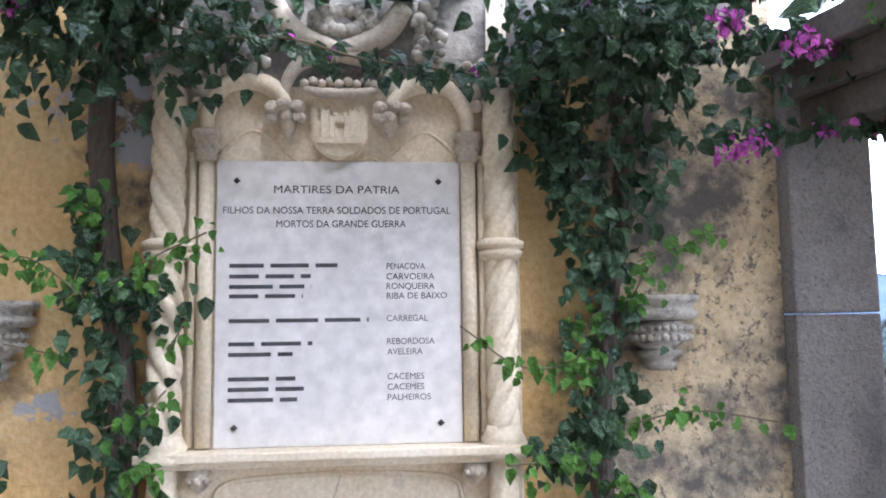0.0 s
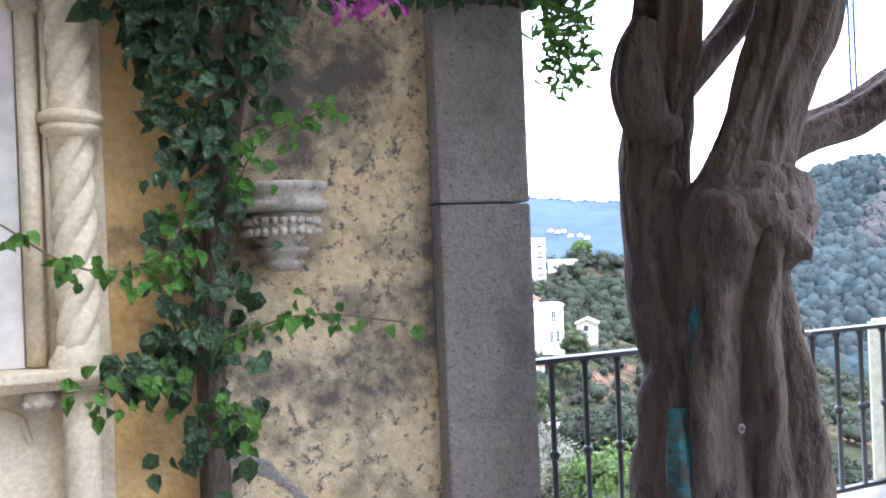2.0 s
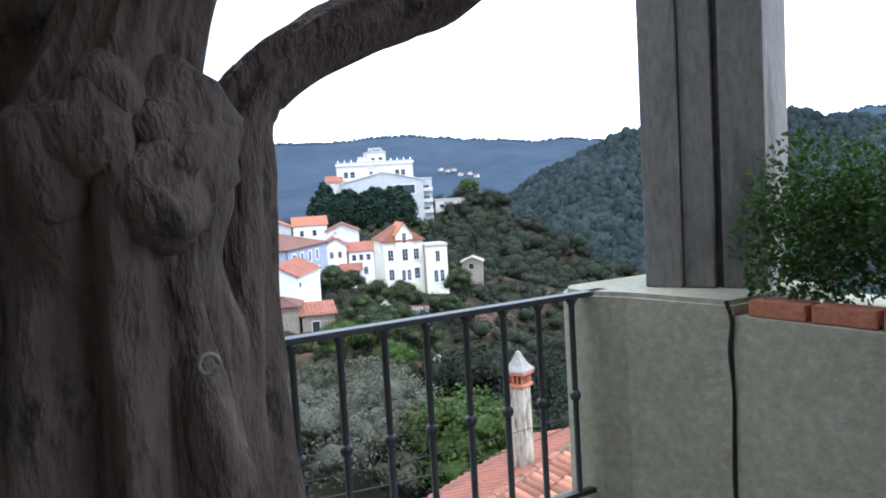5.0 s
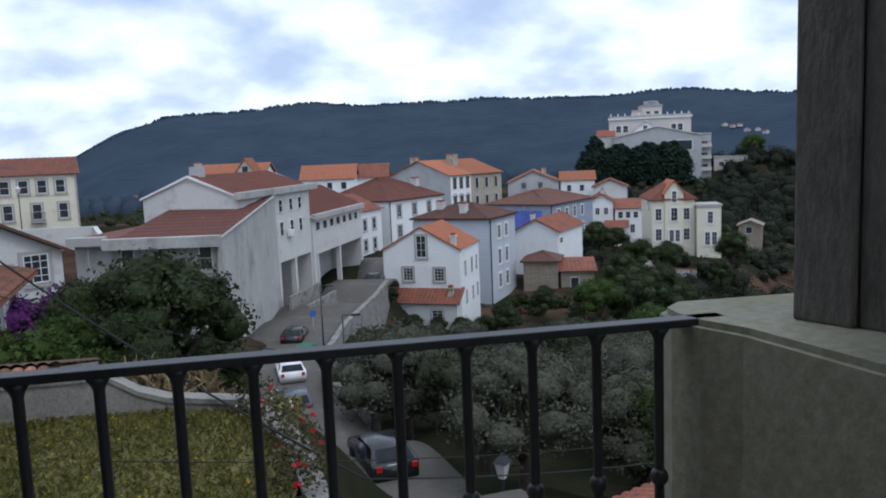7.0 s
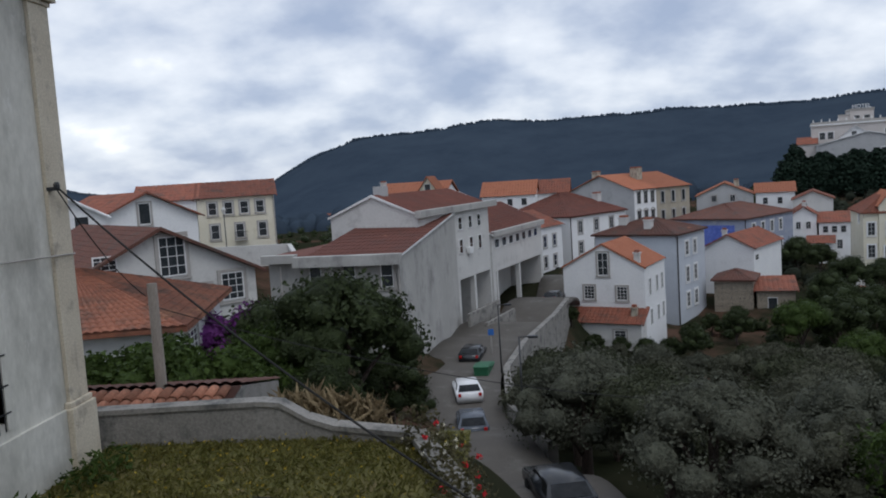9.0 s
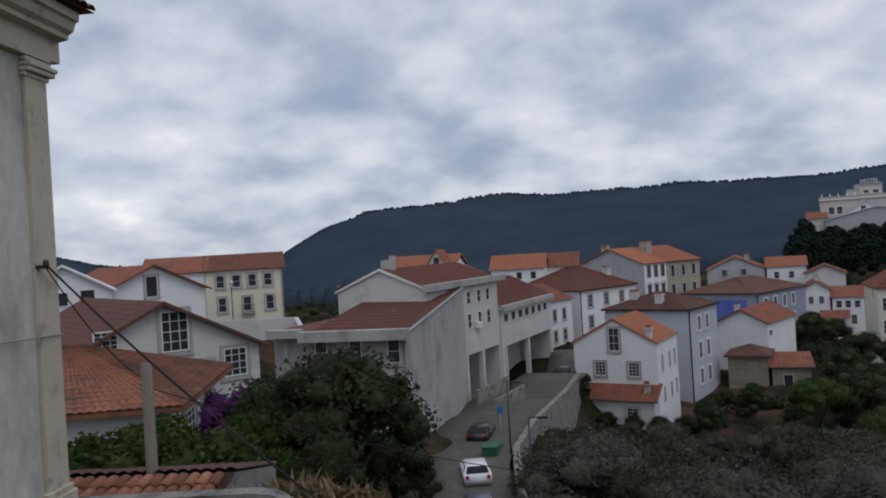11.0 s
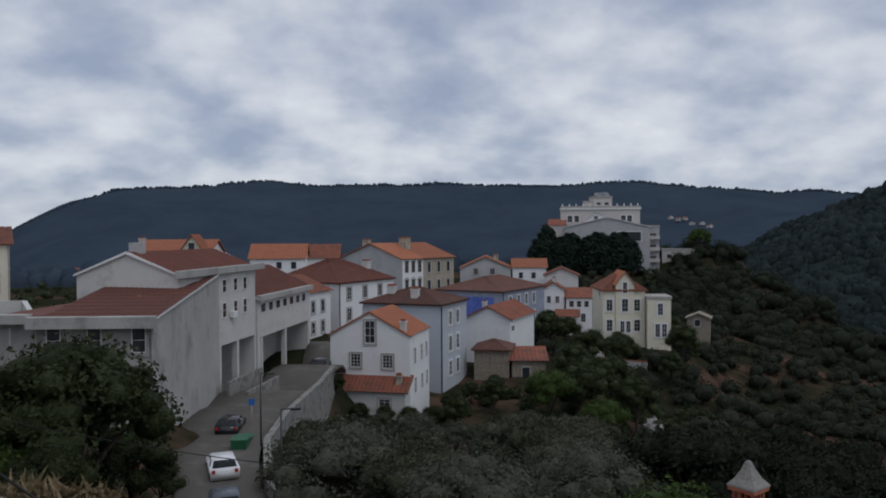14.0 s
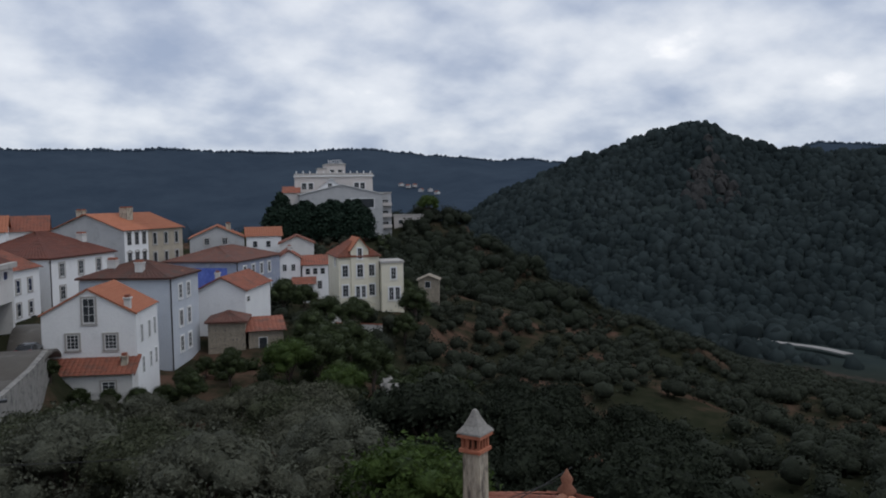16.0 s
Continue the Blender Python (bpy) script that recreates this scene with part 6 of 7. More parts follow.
def parapet():
    ob = thing("parapet", "limewashed masonry parapet with yellow stains and a crack", "parapet", "", "structure")
    bm = bmesh.new()
    prism(bm, [(4.53, 4.02), (4.56, 3.9), (4.62, 3.78), (4.72, 3.295), (5.35, 3.295), (5.35, 4.2), (4.62, 4.2), (4.54, 4.12)], 2, 0, 1.0)
    bmesh.ops.bevel(bm, geom=[ed for ed in bm.edges if abs(ed.verts[0].co.z - 1.0) < 1e-4 and abs(ed.verts[1].co.z - 1.0) < 1e-4], offset=0.02, segments=2, affect="EDGES")
    part("corner_block", bm, M["parapet"], ob)
    bm = bmesh.new()
    prism(bm, [(4.728, 3.285), (4.86, 2.2), (5.0, -3), (5.5, -3), (5.5, 3.285)], 2, 0, 0.94)
    part("side_wall", bm, M["parapet"], ob)
    bm = bmesh.new()
    tube(bm, [(4.725, 3.29, 0.0, 0.006), (4.722, 3.296, 0.3, 0.008), (4.720, 3.286, 0.62, 0.006), (4.722, 3.30, 0.8, 0.009), (4.719, 3.285, 0.92, 0.007), (4.717, 3.31, 1.0, 0.008)], 6, 6, 0.4)
    part("crack", bm, M["dark"], ob, "dark open crack in the render")
    bmk = newbox(-0.055, 0.055, -0.115, 0.115, 0, 0.065, bevel=0.006)
    me = link("brick", bmk, M["brick"])
    for i in range(12):
        y = 3.13 - 0.25 * i
        b = part("brick", me, None, ob)
        b.matrix_basis = Matrix.Translation((4.81 + 0.125 * (3.285 - y), y, 0.942)) @ Matrix.Rotation(radians(7), 4, "Z")


parapet()

pillar = thing("concrete_pillar", "board marked grey concrete pillar on the parapet", "pillar")
for i, (dx0, dx1, dy0, dy1) in enumerate(((0, 0.17, -0.02, 0.40), (0.174, 0.31, 0.0, 0.40), (0.34, 0.53, 0.02, 0.40))):
    b = part("shaft_board", newbox(dx0, dx1, dy0, dy1, 0, 2.5, bevel=0.008), M["concrete"], pillar)
    b.matrix_basis = Matrix.Translation((4.822, 3.852, 1.0)) @ Matrix.Rotation(radians(-66), 4, "Z")
b = part("shaft_core", newbox(0.02, 0.50, 0.06, 0.38, 0, 2.5), M["concrete"], pillar)
b.matrix_basis = Matrix.Translation((4.822, 3.852, 1.0)) @ Matrix.Rotation(radians(-66), 4, "Z")

hc = [(4.96, 3.16, 1.2), (5.0, 3.14, 1.38)] + [(5.02 + 0.02 * i, 3.02 - 0.22 * i, 1.22 + 0.1 * (i % 2)) for i in range(8)] + [(5.25, 2.9 - 0.3 * i, 1.4) for i in range(6)]
hedge = thing("planter_hedge", "small leaved green hedge growing in the planter", "hedge")
part("foliage", leaf_cloud("foliage", blob_points(hc, [(0.26, 0.26, 0.28)] * len(hc), [1500] * len(hc), 0.3), 0.026, M["hedge"], 0.0), None, hedge)
bm = bmesh.new()
for i in range(40):
    x, y = 4.98 + random.uniform(0, 0.3), 3.1 - random.uniform(0, 1.9)
    tube(bm, [(x, y, 0.9, 0.006), (x + random.uniform(-0.1, 0.1), y, 1.15, 0.005), (x + random.uniform(-0.2, 0.2), y + random.uniform(-0.1, 0.1), 1.5, 0.002)], 5, 2)
part("stems", bm, M["twig"], hedge)


# ---- the old wisteria trunk ----
def old_tree():
    ob = thing("old_tree", "gnarled old wisteria trunk with two stems and teal paint marks", "tree")
    bm = bmesh.new()
    tube(bm, [(2.49, 3.0, -0.05, 0.39), (2.48, 2.99, 0.3, 0.30), (2.48, 2.98, 0.75, 0.255), (2.49, 2.97, 1.1, 0.23), (2.495, 2.95, 1.38, 0.20), (2.50, 2.93, 1.53, 0.215), (2.505, 2.91, 1.66, 0.205), (2.515, 2.90, 1.76, 0.155), (2.56, 2.88, 1.92, 0.128), (2.62, 2.86, 2.1, 0.122), (2.71, 2.84, 2.32, 0.13), (2.80, 2.80, 2.7, 0.14), (2.86, 2.75, 3.12, 0.14)], 96, 12, 0.42, 7)
    part("trunk", bm, M["bark"], ob, smooth=True)
    bm = bmesh.new()
    tube(bm, [(2.70, 3.22, -0.05, 0.22), (2.74, 3.26, 0.6, 0.165), (2.785, 3.29, 1.1, 0.125), (2.81, 3.30, 1.35, 0.108), (2.825, 3.30, 1.55, 0.10), (2.845, 3.30, 1.72, 0.088), (2.92, 3.30, 1.83, 0.08), (3.06, 3.29, 1.93, 0.08), (3.24, 3.26, 2.01, 0.082), (3.44, 3.2, 2.09, 0.088), (3.70, 3.0, 2.26, 0.098), (4.1, 2.7, 2.45, 0.11), (4.6, 2.4, 2.66, 0.10)], 48, 10, 0.34, 6, seed=7.7)
    part("back_stem", bm, M["bark"], ob, "stem bending over into a long branch", True)
    bm = bmesh.new()
    tube(bm, [(2.38, 3.03, 0.1, 0.28), (2.39, 3.05, 0.5, 0.235), (2.40, 3.1, 1.0, 0.18), (2.37, 3.2, 1.35, 0.15), (2.355, 3.26, 1.7, 0.122), (2.37, 3.26, 2.0, 0.118), (2.39, 3.22, 2.3, 0.115), (2.41, 3.14, 2.7, 0.11), (2.43, 3.04, 3.12, 0.10)], 56, 14, 0.42, 7, seed=3.1)
    part("left_stem", bm, M["bark"], ob, smooth=True)
    for pts, sd in (([(2.34, 3.22, 2.04, 0.08), (2.50, 3.2, 2.2, 0.058), (2.66, 3.18, 2.36, 0.058), (2.85, 3.1, 2.6, 0.07)], 5.1),
                    ([(2.31, 3.2, 1.98, 0.08), (2.25, 3.18, 2.08, 0.09), (2.23, 3.17, 2.18, 0.09), (2.23, 3.16, 2.30, 0.07), (2.26, 3.14, 2.42, 0.045)], 9.4),
                    ([(2.86, 3.2, 2.55, 0.1), (3.0, 2.7, 2.72, 0.085), (3.2, 2.3, 2.8, 0.07), (3.6, 2.0, 2.9, 0.05)], 2.2)):
        bm = bmesh.new()
        tube(bm, pts, 24, 8, 0.28, 4, seed=sd)
        part("branch", bm, M["bark"], ob, smooth=True)
    for x, y, z, r in ((2.39, 2.77, 1.60, 0.11), (2.43, 2.71, 1.66, 0.09), (2.59, 2.73, 1.64, 0.11), (2.37, 2.77, 1.52, 0.08), (2.53, 2.69, 1.54, 0.09), (2.62, 2.84, 1.62, 0.09), (2.47, 2.71, 1.72, 0.07), (2.58, 2.77, 0.95, 0.05), (2.63, 2.86, 1.2, 0.06), (2.64, 2.85, 0.62, 0.07), (2.37, 3.14, 1.98, 0.075), (2.36, 3.14, 1.78, 0.06)):
        bm = bmesh.new()
        bmesh.ops.create_icosphere(bm, subdivisions=3, radius=r, matrix=Matrix.Translation((x, y + 0.05, z)) @ Matrix.Diagonal((1, 1, 1.25, 1)))
        for v in bm.verts:
            v.co += (v.co - Vector((x, y, z))).normalized() * r * 0.6 * noise.noise(v.co * 14)
        part("burl", bm, M["bark"], ob, "knotted burl where the stems part", True)
    for p, r in (((2.45, 2.70, 1.63), 0.016), ((2.60, 2.715, 1.20), 0.02), ((2.34, 2.78, 0.86), 0.014)):
        bm = bmesh.new()
        tube(bm, [(p[0] + r * math.cos(a), p[1], p[2] + r * math.sin(a), 0.005) for a in [2 * math.pi * i / 10 for i in range(10)]], 6, 2)
        part("cut_scar", bm, M["gardenwall"], ob, "pale healed cut on the bark", True)
    for pts in ([(2.16, 2.86, 0.45, 0.04), (2.165, 2.89, 0.72, 0.045), (2.20, 2.94, 0.92, 0.03)], [(2.30, 2.94, 0.98, 0.03), (2.315, 2.96, 1.2, 0.04), (2.35, 3.02, 1.42, 0.018)]):
        bm = bmesh.new()
        tube(bm, pts, 16, 10, 0.9, 4, seed=4)
        part("paint_patch", bm, M["teal"], ob, "flaking teal paint in a bark furrow", True)
    cs = blob_points([(1.90, 3.12, 2.22), (1.85, 3.08, 2.34), (1.88, 3.06, 2.48), (2.1, 2.8, 2.75), (2.9, 2.4, 2.75), (2.55, 2.5, 2.9), (3.3, 2.1, 3.0)], [(0.14, 0.12, 0.14)] * 7, [120] * 7, 0.2)
    part("foliage", leaf_cloud("foliage", cs, 0.062, M["leaf_new"], 0.25, 0.4, 0.3), None, ob, "feathery young wisteria leaves")
    bm = bmesh.new()
    for x, y in ((2.45, 2.35), (2.5, 2.33)):
        tube(bm, [(x, y, 3.1, 0.008), (x + 0.02, y, 2.7, 0.006), (x - 0.01, y, 2.3, 0.004)], 6, 3)
    part("tendril", bm, M["twig"], ob)


old_tree()

lan = thing("round_stand", "dark round topped stand on thin struts behind the trunk", "stand")
bm = bmesh.new()
lathe(bm, [(0.12, 1.71), (0.125, 1.715), (0.125, 1.77), (0.115, 1.78)], 2.62, 3.66, 24)
part("disc", bm, M["beam"], lan)
for dx, dy in ((-0.05, -0.03), (0.03, -0.06), (0.07, 0.03)):
    bm = bmesh.new()
    tube(bm, [(2.62 + dx, 3.66 + dy, 1.71, 0.011), (2.63 + dx, 3.66 + dy, 0.9, 0.011), (2.64 + dx, 3.66 + dy, 0.0, 0.011)], 6, 2)
    part("strut", bm, M["beam"], lan)
strap = thing("blue_strap", "blue webbing strap looped over a branch", "strap")
for dx in (0.0, 0.035):
    bm = bmesh.new()
    tube(bm, [(3.60 + dx, 3.36, 2.2, 0.007), (3.60 + dx, 3.36, 2.6, 0.007), (3.60 + dx, 3.36, 3.15, 0.007)], 6, 3)
    part("band", bm, M["sign"], strap)


# ---- bougainvillea on the wall ----
def vine_leaves(name, c, size, mat):
    """Broad pointed leaves that hang and face outward from the wall."""
    c = np.asarray(c, float)
    n = len(c)
    s = size * rng.uniform(0.55, 1.3, n)[:, None]
    d = np.column_stack([rng.normal(0, 0.5, n), rng.normal(-0.25, 0.35, n), rng.normal(-0.8, 0.45, n)])
    d /= np.linalg.norm(d, axis=1)[:, None]
    out = np.column_stack([rng.normal(0, 0.55, n), rng.normal(-1, 0.4, n), rng.normal(0.35, 0.5, n)])
    w = np.cross(d, out)
    w /= np.linalg.norm(w, axis=1)[:, None] + 1e-9
    u = np.cross(w, d)
    bend = u * s
    p = [c, c + d * s * 0.45 - bend * 0.05, c + d * s * 1.0 + bend * -0.18]
    for k, f in ((0.22, 0.36), (0.58, 0.30)):
        for sg in (-1, 1):
            p.append(c + d * s * k + w * s * f * sg + bend * 0.10)
    v = np.stack(p, 1).reshape(-1, 3)
    tri = np.array([[0, 3, 1], [0, 1, 4], [3, 5, 1], [1, 6, 4], [5, 2, 1], [1, 2, 6]])
    f = (np.arange(n)[:, None, None] * 7 + tri[None]).reshape(-1, 3)
    me = bpy.data.meshes.new(name)
    me.from_pydata(v.tolist(), [], f.tolist())
    me.materials.append(mat)
    for pl in me.polygons:
        pl.use_smooth = True
    return me


def along(pts, n, spread):
    """Random points near a path of (x, y, z)."""
    c = np.array(spline(pts, 12))
    n = int(n * 0.64)
    i = rng.integers(0, len(c), n)
    return c[i] + rng.normal(size=(n, 3)) * np.asarray(spread)


def vine(label, stems, leaves, young, blooms):
    ob = thing("bougainvillea", label, "climber", "climbers on the wall")
    for pts in stems:
        bm = bmesh.new()
        tube(bm, pts, 10, 8, 0.35, 3)
        part("stem", bm, M["vinebark"], ob, smooth=True)
    part("foliage", vine_leaves("foliage", np.concatenate([along(*a) for a in leaves]), 0.086, M["leaf"]), None, ob, "dark green pointed leaves")
    if young:
        part("young_foliage", vine_leaves("young_foliage", np.concatenate([along(*a) for a in young]), 0.062, M["leaf_new"]), None, ob, "light green young shoots")
        for a in young:
            bm = bmesh.new()
            tube(bm, [(*p, 0.004) for p in a[0]], 5, 5)
            part("shoot", bm, M["twig"], ob)
    for pts, n, sp in blooms:
        part("blossom_spray", vine_leaves("blossom_spray", along(pts, n, sp), 0.042, M["bract"]), None, ob, "magenta papery bracts")


vine("bougainvillea trained up the wall beside the memorial, leafy shoots",
     [[(0.62, 3.72, 0, 0.06), (0.60, 3.70, 0.8, 0.055), (0.62, 3.72, 1.5, 0.05), (0.72, 3.72, 2.1, 0.05), (0.76, 3.70, 2.6, 0.045), (0.6, 3.68, 3.1, 0.04)]],
     [([(0.58, 3.6, 0.8), (0.60, 3.6, 1.3), (0.62, 3.6, 1.65)], 190, (0.11, 0.07, 0.1)), ([(0.58, 3.6, 1.65), (0.62, 3.6, 2.0), (0.68, 3.6, 2.3)], 160, (0.075, 0.06, 0.1)),
      ([(0.47, 3.6, 2.05), (0.46, 3.6, 2.4), (0.42, 3.58, 2.7)], 190, (0.06, 0.05, 0.1)), ([(0.75, 3.6, 2.3), (0.8, 3.6, 2.7), (0.7, 3.55, 3.05)], 260, (0.12, 0.08, 0.12)),
      ([(0.25, 3.55, 2.85), (0.6, 3.5, 3.05), (1.1, 3.5, 3.1)], 520, (0.12, 0.12, 0.14)), ([(0.22, 3.5, 3.0), (0.6, 3.45, 3.12), (0.95, 3.45, 3.05)], 520, (0.12, 0.1, 0.12)), ([(0.35, 3.62, 2.75), (0.42, 3.62, 2.5)], 140, (0.08, 0.04, 0.08)),
      ([(1.0, 3.5, 2.55), (1.35, 3.45, 2.6), (1.7, 3.4, 2.6), (2.05, 3.35, 2.57)], 130, (0.03, 0.05, 0.03)), ([(0.95, 3.5, 3.0), (1.5, 3.45, 2.98), (2.0, 3.4, 3.05)], 200, (0.08, 0.08, 0.09)), ([(0.48, 3.6, 1.35), (0.4, 3.55, 1.2), (0.3, 3.5, 1.1)], 90, (0.05, 0.05, 0.05))],
     [([(0.55, 3.55, 1.55), (0.2, 3.45, 1.52), (-0.08, 3.4, 1.7)], 50, (0.02, 0.03, 0.03)), ([(0.65, 3.55, 1.25), (0.95, 3.45, 1.32), (1.3, 3.4, 1.27)], 60, (0.03, 0.03, 0.03)),
      ([(0.7, 3.55, 1.78), (0.74, 3.5, 1.88), (0.78, 3.48, 1.95)], 30, (0.05, 0.04, 0.05)), ([(0.75, 3.55, 1.98), (0.95, 3.5, 2.05), (1.06, 3.48, 2.1)], 36, (0.04, 0.04, 0.04)),
      ([(0.5, 3.5, 1.12), (0.3, 3.45, 1.12), (0.12, 3.42, 1.12)], 45, (0.03, 0.03, 0.04)), ([(0.55, 3.55, 1.75), (0.5, 3.55, 1.65), (0.42, 3.5, 1.5)], 50, (0.05, 0.03, 0.05)), ([(0.6, 3.5, 1.0), (0.72, 3.5, 0.95)], 40, (0.05, 0.04, 0.05))],
     [([(1.1, 3.45, 3.08), (1.25, 3.42, 3.1)], 110, (0.05, 0.03, 0.035)), ([(1.45, 3.36, 2.95), (1.75, 3.36, 2.98)], 150, (0.05, 0.03, 0.04)), ([(1.12, 3.38, 2.47), (1.28, 3.38, 2.52)], 90, (0.03, 0.03, 0.025)),
      ([(1.55, 3.38, 2.57), (1.7, 3.38, 2.56)], 28, (0.03, 0.03, 0.025)), ([(1.85, 3.36, 2.56), (2.05, 3.35, 2.56)], 22, (0.03, 0.02, 0.02)), ([(0.55, 3.4, 3.15), (0.5, 3.4, 3.2)], 14, (0.03, 0.03, 0.03)), ([(1.75, 3.38, 3.12), (2.0, 3.38, 3.18)], 45, (0.05, 0.03, 0.03))])
vine("bougainvillea on a thick stem, sparse leaves and long shoots",
     [[(-1.55, 3.74, 0, 0.07), (-1.53, 3.72, 0.8, 0.065), (-1.55, 3.72, 1.5, 0.06), (-1.62, 3.72, 2.1, 0.055), (-1.66, 3.72, 2.7, 0.055), (-1.6, 3.66, 3.1, 0.05)]],
     [([(-1.55, 3.6, 0.9), (-1.5, 3.6, 1.3), (-1.58, 3.6, 1.65)], 170, (0.09, 0.06, 0.1)), ([(-1.66, 3.6, 1.7), (-1.45, 3.58, 1.85), (-1.6, 3.6, 1.95)], 170, (0.11, 0.06, 0.06)),
      ([(-1.66, 3.62, 2.05), (-1.64, 3.62, 2.3)], 70, (0.06, 0.05, 0.08)), ([(-2.1, 3.5, 2.85), (-1.75, 3.5, 2.9), (-1.4, 3.5, 2.95), (-1.1, 3.5, 3.05)], 520, (0.12, 0.1, 0.14)),
      ([(-2.0, 3.5, 3.1), (-1.3, 3.45, 3.22)], 560, (0.15, 0.1, 0.08)), ([(-2.05, 3.55, 1.15), (-2.0, 3.55, 0.95)], 40, (0.06, 0.04, 0.08))],
     [([(-1.6, 3.5, 1.85), (-1.35, 3.45, 2.0), (-1.13, 3.42, 2.1)], 60, (0.04, 0.03, 0.04)), ([(-1.65, 3.5, 1.85), (-1.85, 3.45, 2.0), (-2.05, 3.4, 1.98)], 55, (0.04, 0.03, 0.04)),
      ([(-1.66, 3.55, 2.15), (-1.64, 3.55, 2.3)], 45, (0.04, 0.03, 0.05)), ([(-1.55, 3.5, 1.3), (-1.4, 3.5, 1.35), (-1.3, 3.5, 1.45)], 30, (0.03, 0.03, 0.03)), ([(-1.75, 3.55, 1.6), (-1.95, 3.5, 1.65)], 20, (0.03, 0.03, 0.03)), ([(-1.45, 3.5, 1.1), (-1.3, 3.45, 1.12)], 26, (0.03, 0.03, 0.03)), ([(-1.3, 3.5, 1.6), (-1.22, 3.5, 1.75)], 14, (0.02, 0.02, 0.03))],
     [([(-2.02, 3.45, 3.08), (-1.95, 3.45, 3.14)], 60, (0.05, 0.03, 0.04))])
gar = thing("garland_shoot", "bougainvillea shoot hanging across the memorial top", "climber", "climbers on the wall")
GP = [(-1.45, 3.5, 3.05), (-1.1, 3.45, 2.95), (-0.8, 3.4, 2.93), (-0.5, 3.4, 2.85), (-0.2, 3.42, 2.82), (0.1, 3.45, 2.80), (0.4, 3.5, 2.8)]
part("foliage", vine_leaves("foliage", along(GP, 150, (0.03, 0.04, 0.03)), 0.09, M["leaf"]), None, gar)
part("blossom_spray", vine_leaves("blossom_spray", along(GP[2:6], 16, (0.05, 0.03, 0.03)), 0.035, M["bract"]), None, gar, "magenta papery bracts")
bm = bmesh.new()
tube(bm, [(*p, 0.006) for p in GP], 6, 6)
part("shoot", bm, M["twig"], gar)


# ---- pergola overhead ----
perg = thing("pergola", "wooden pergola slats over the terrace grown with wisteria", "pergola")
for i in range(9):
    y = -5.4 + i * 1.05
    part("slat", newbox(-7.9, 5.5, y - 0.04, y + 0.04, 3.14, 3.24), M["beam"], perg)
cv = np.column_stack([rng.uniform(-7.9, 5.4, 22000), rng.uniform(-6, 3.78, 22000), rng.uniform(3.22, 3.6, 22000)])
part("canopy", leaf_cloud("canopy", cv, 0.2, M["leaf"], 0.1), None, perg, "dense leaf roof of wisteria")
cv = blob_points([(2.3, 2.7, 3.0), (2.9, 2.6, 3.05), (1.9, 2.9, 2.95), (3.3, 2.9, 3.1)], [(0.4, 0.3, 0.2)] * 4, [90] * 4, 0.2)
part("hanging_leaves", leaf_cloud("hanging_leaves", cv, 0.08, M["leaf_new"], 0.3, 0.4, 0.4), None, perg, "young wisteria leaves hanging from the slats")


# ---- trees and scrub ----
def broad_tree(name, label, mat, h, r, leaves, size, trunk=0.16, cat="tree", group="", clumps=16, hang=0.15, low=0.35):
    """A tree or bush: tapered trunk, limbs and a crown of leaf clumps with gaps."""
    ob = thing(name, label, cat, group)
    bm = bmesh.new()
    cs, rs = [], []
    for i in range(clumps):
        a, ph = i * 2.4 + rng.uniform(-0.4, 0.4), rng.uniform(-0.45, 1.45)
        k = rng.uniform(0.55, 0.8)
        z = h * (0.5 + low * 0.3) + h * 0.36 * k * math.sin(ph)
        c = (r * k * math.cos(ph) * math.cos(a), r * k * math.cos(ph) * math.sin(a), z)
        cs.append(c)
        q = r * rng.uniform(0.26, 0.42)
        rs.append((q, q, q * 0.85))
        if i < 6:
            tube(bm, [(0, 0, h * 0.25, trunk * 0.6), (c[0] * 0.5, c[1] * 0.5, h * 0.25 + (z - h * 0.25) * 0.6, trunk * 0.35), (*c, trunk * 0.12)], 6, 3, 0.2)
    tube(bm, [(0, 0, -0.6, trunk * 1.2), (0.03 * h, 0, h * 0.25, trunk), (0, 0.03 * h, h * 0.6, trunk * 0.5), (0, 0, h * 0.85, trunk * 0.15)], 8, 3, 0.2)
    part("trunk", bm, M["bark"], ob, smooth=True)
    pts, out = leafy_blobs(cs, rs, [leaves // clumps] * clumps, 0.5, lean=1.0)
    part("crown", leaf_cloud("crown", pts, size, M[mat], hang, out=out, cores=(cs, np.array(rs) * 0.62)), None, ob)
    return ob


def place(src, spots):
    """Set a tree and copies of it at (x, y, scale) on the ground."""
    for i, (x, y, s) in enumerate(spots):
        m = Matrix.Translation((x, y, height(x, y) - (0.1 if s > 0.58 else 1.5 * s))) @ Matrix.Rotation(random.uniform(0, 6.3), 4, "Z") @ Matrix.Scale(s, 4)
        if i == 0:
            src.matrix_basis = m
        else:
            c = copy_thing(src, m)
            c.matrix_basis = m


def scatter(n, az, r, tests=()):
    out = []
    while len(out) < n:
        a, d = radians(rng.uniform(*az)), math.sqrt(rng.uniform(r[0] ** 2, r[1] ** 2))
        x, y = EX + d * math.sin(a), EY + d * math.cos(a)
        if all(t(x, y) for t in tests):
            out.append((x, y))
    return out


def off_road(x, y):
    return all((x - p[0]) ** 2 + (y - p[1]) ** 2 > (p[2] + 1.3) ** 2 for p in ROAD)


def clear_of_houses(x, y):
    return not (6 < x < 24 and y > 67) and not (23 < x < 38 and 84 < y < 112) and not (50 < x < 66 and 105 < y < 150)


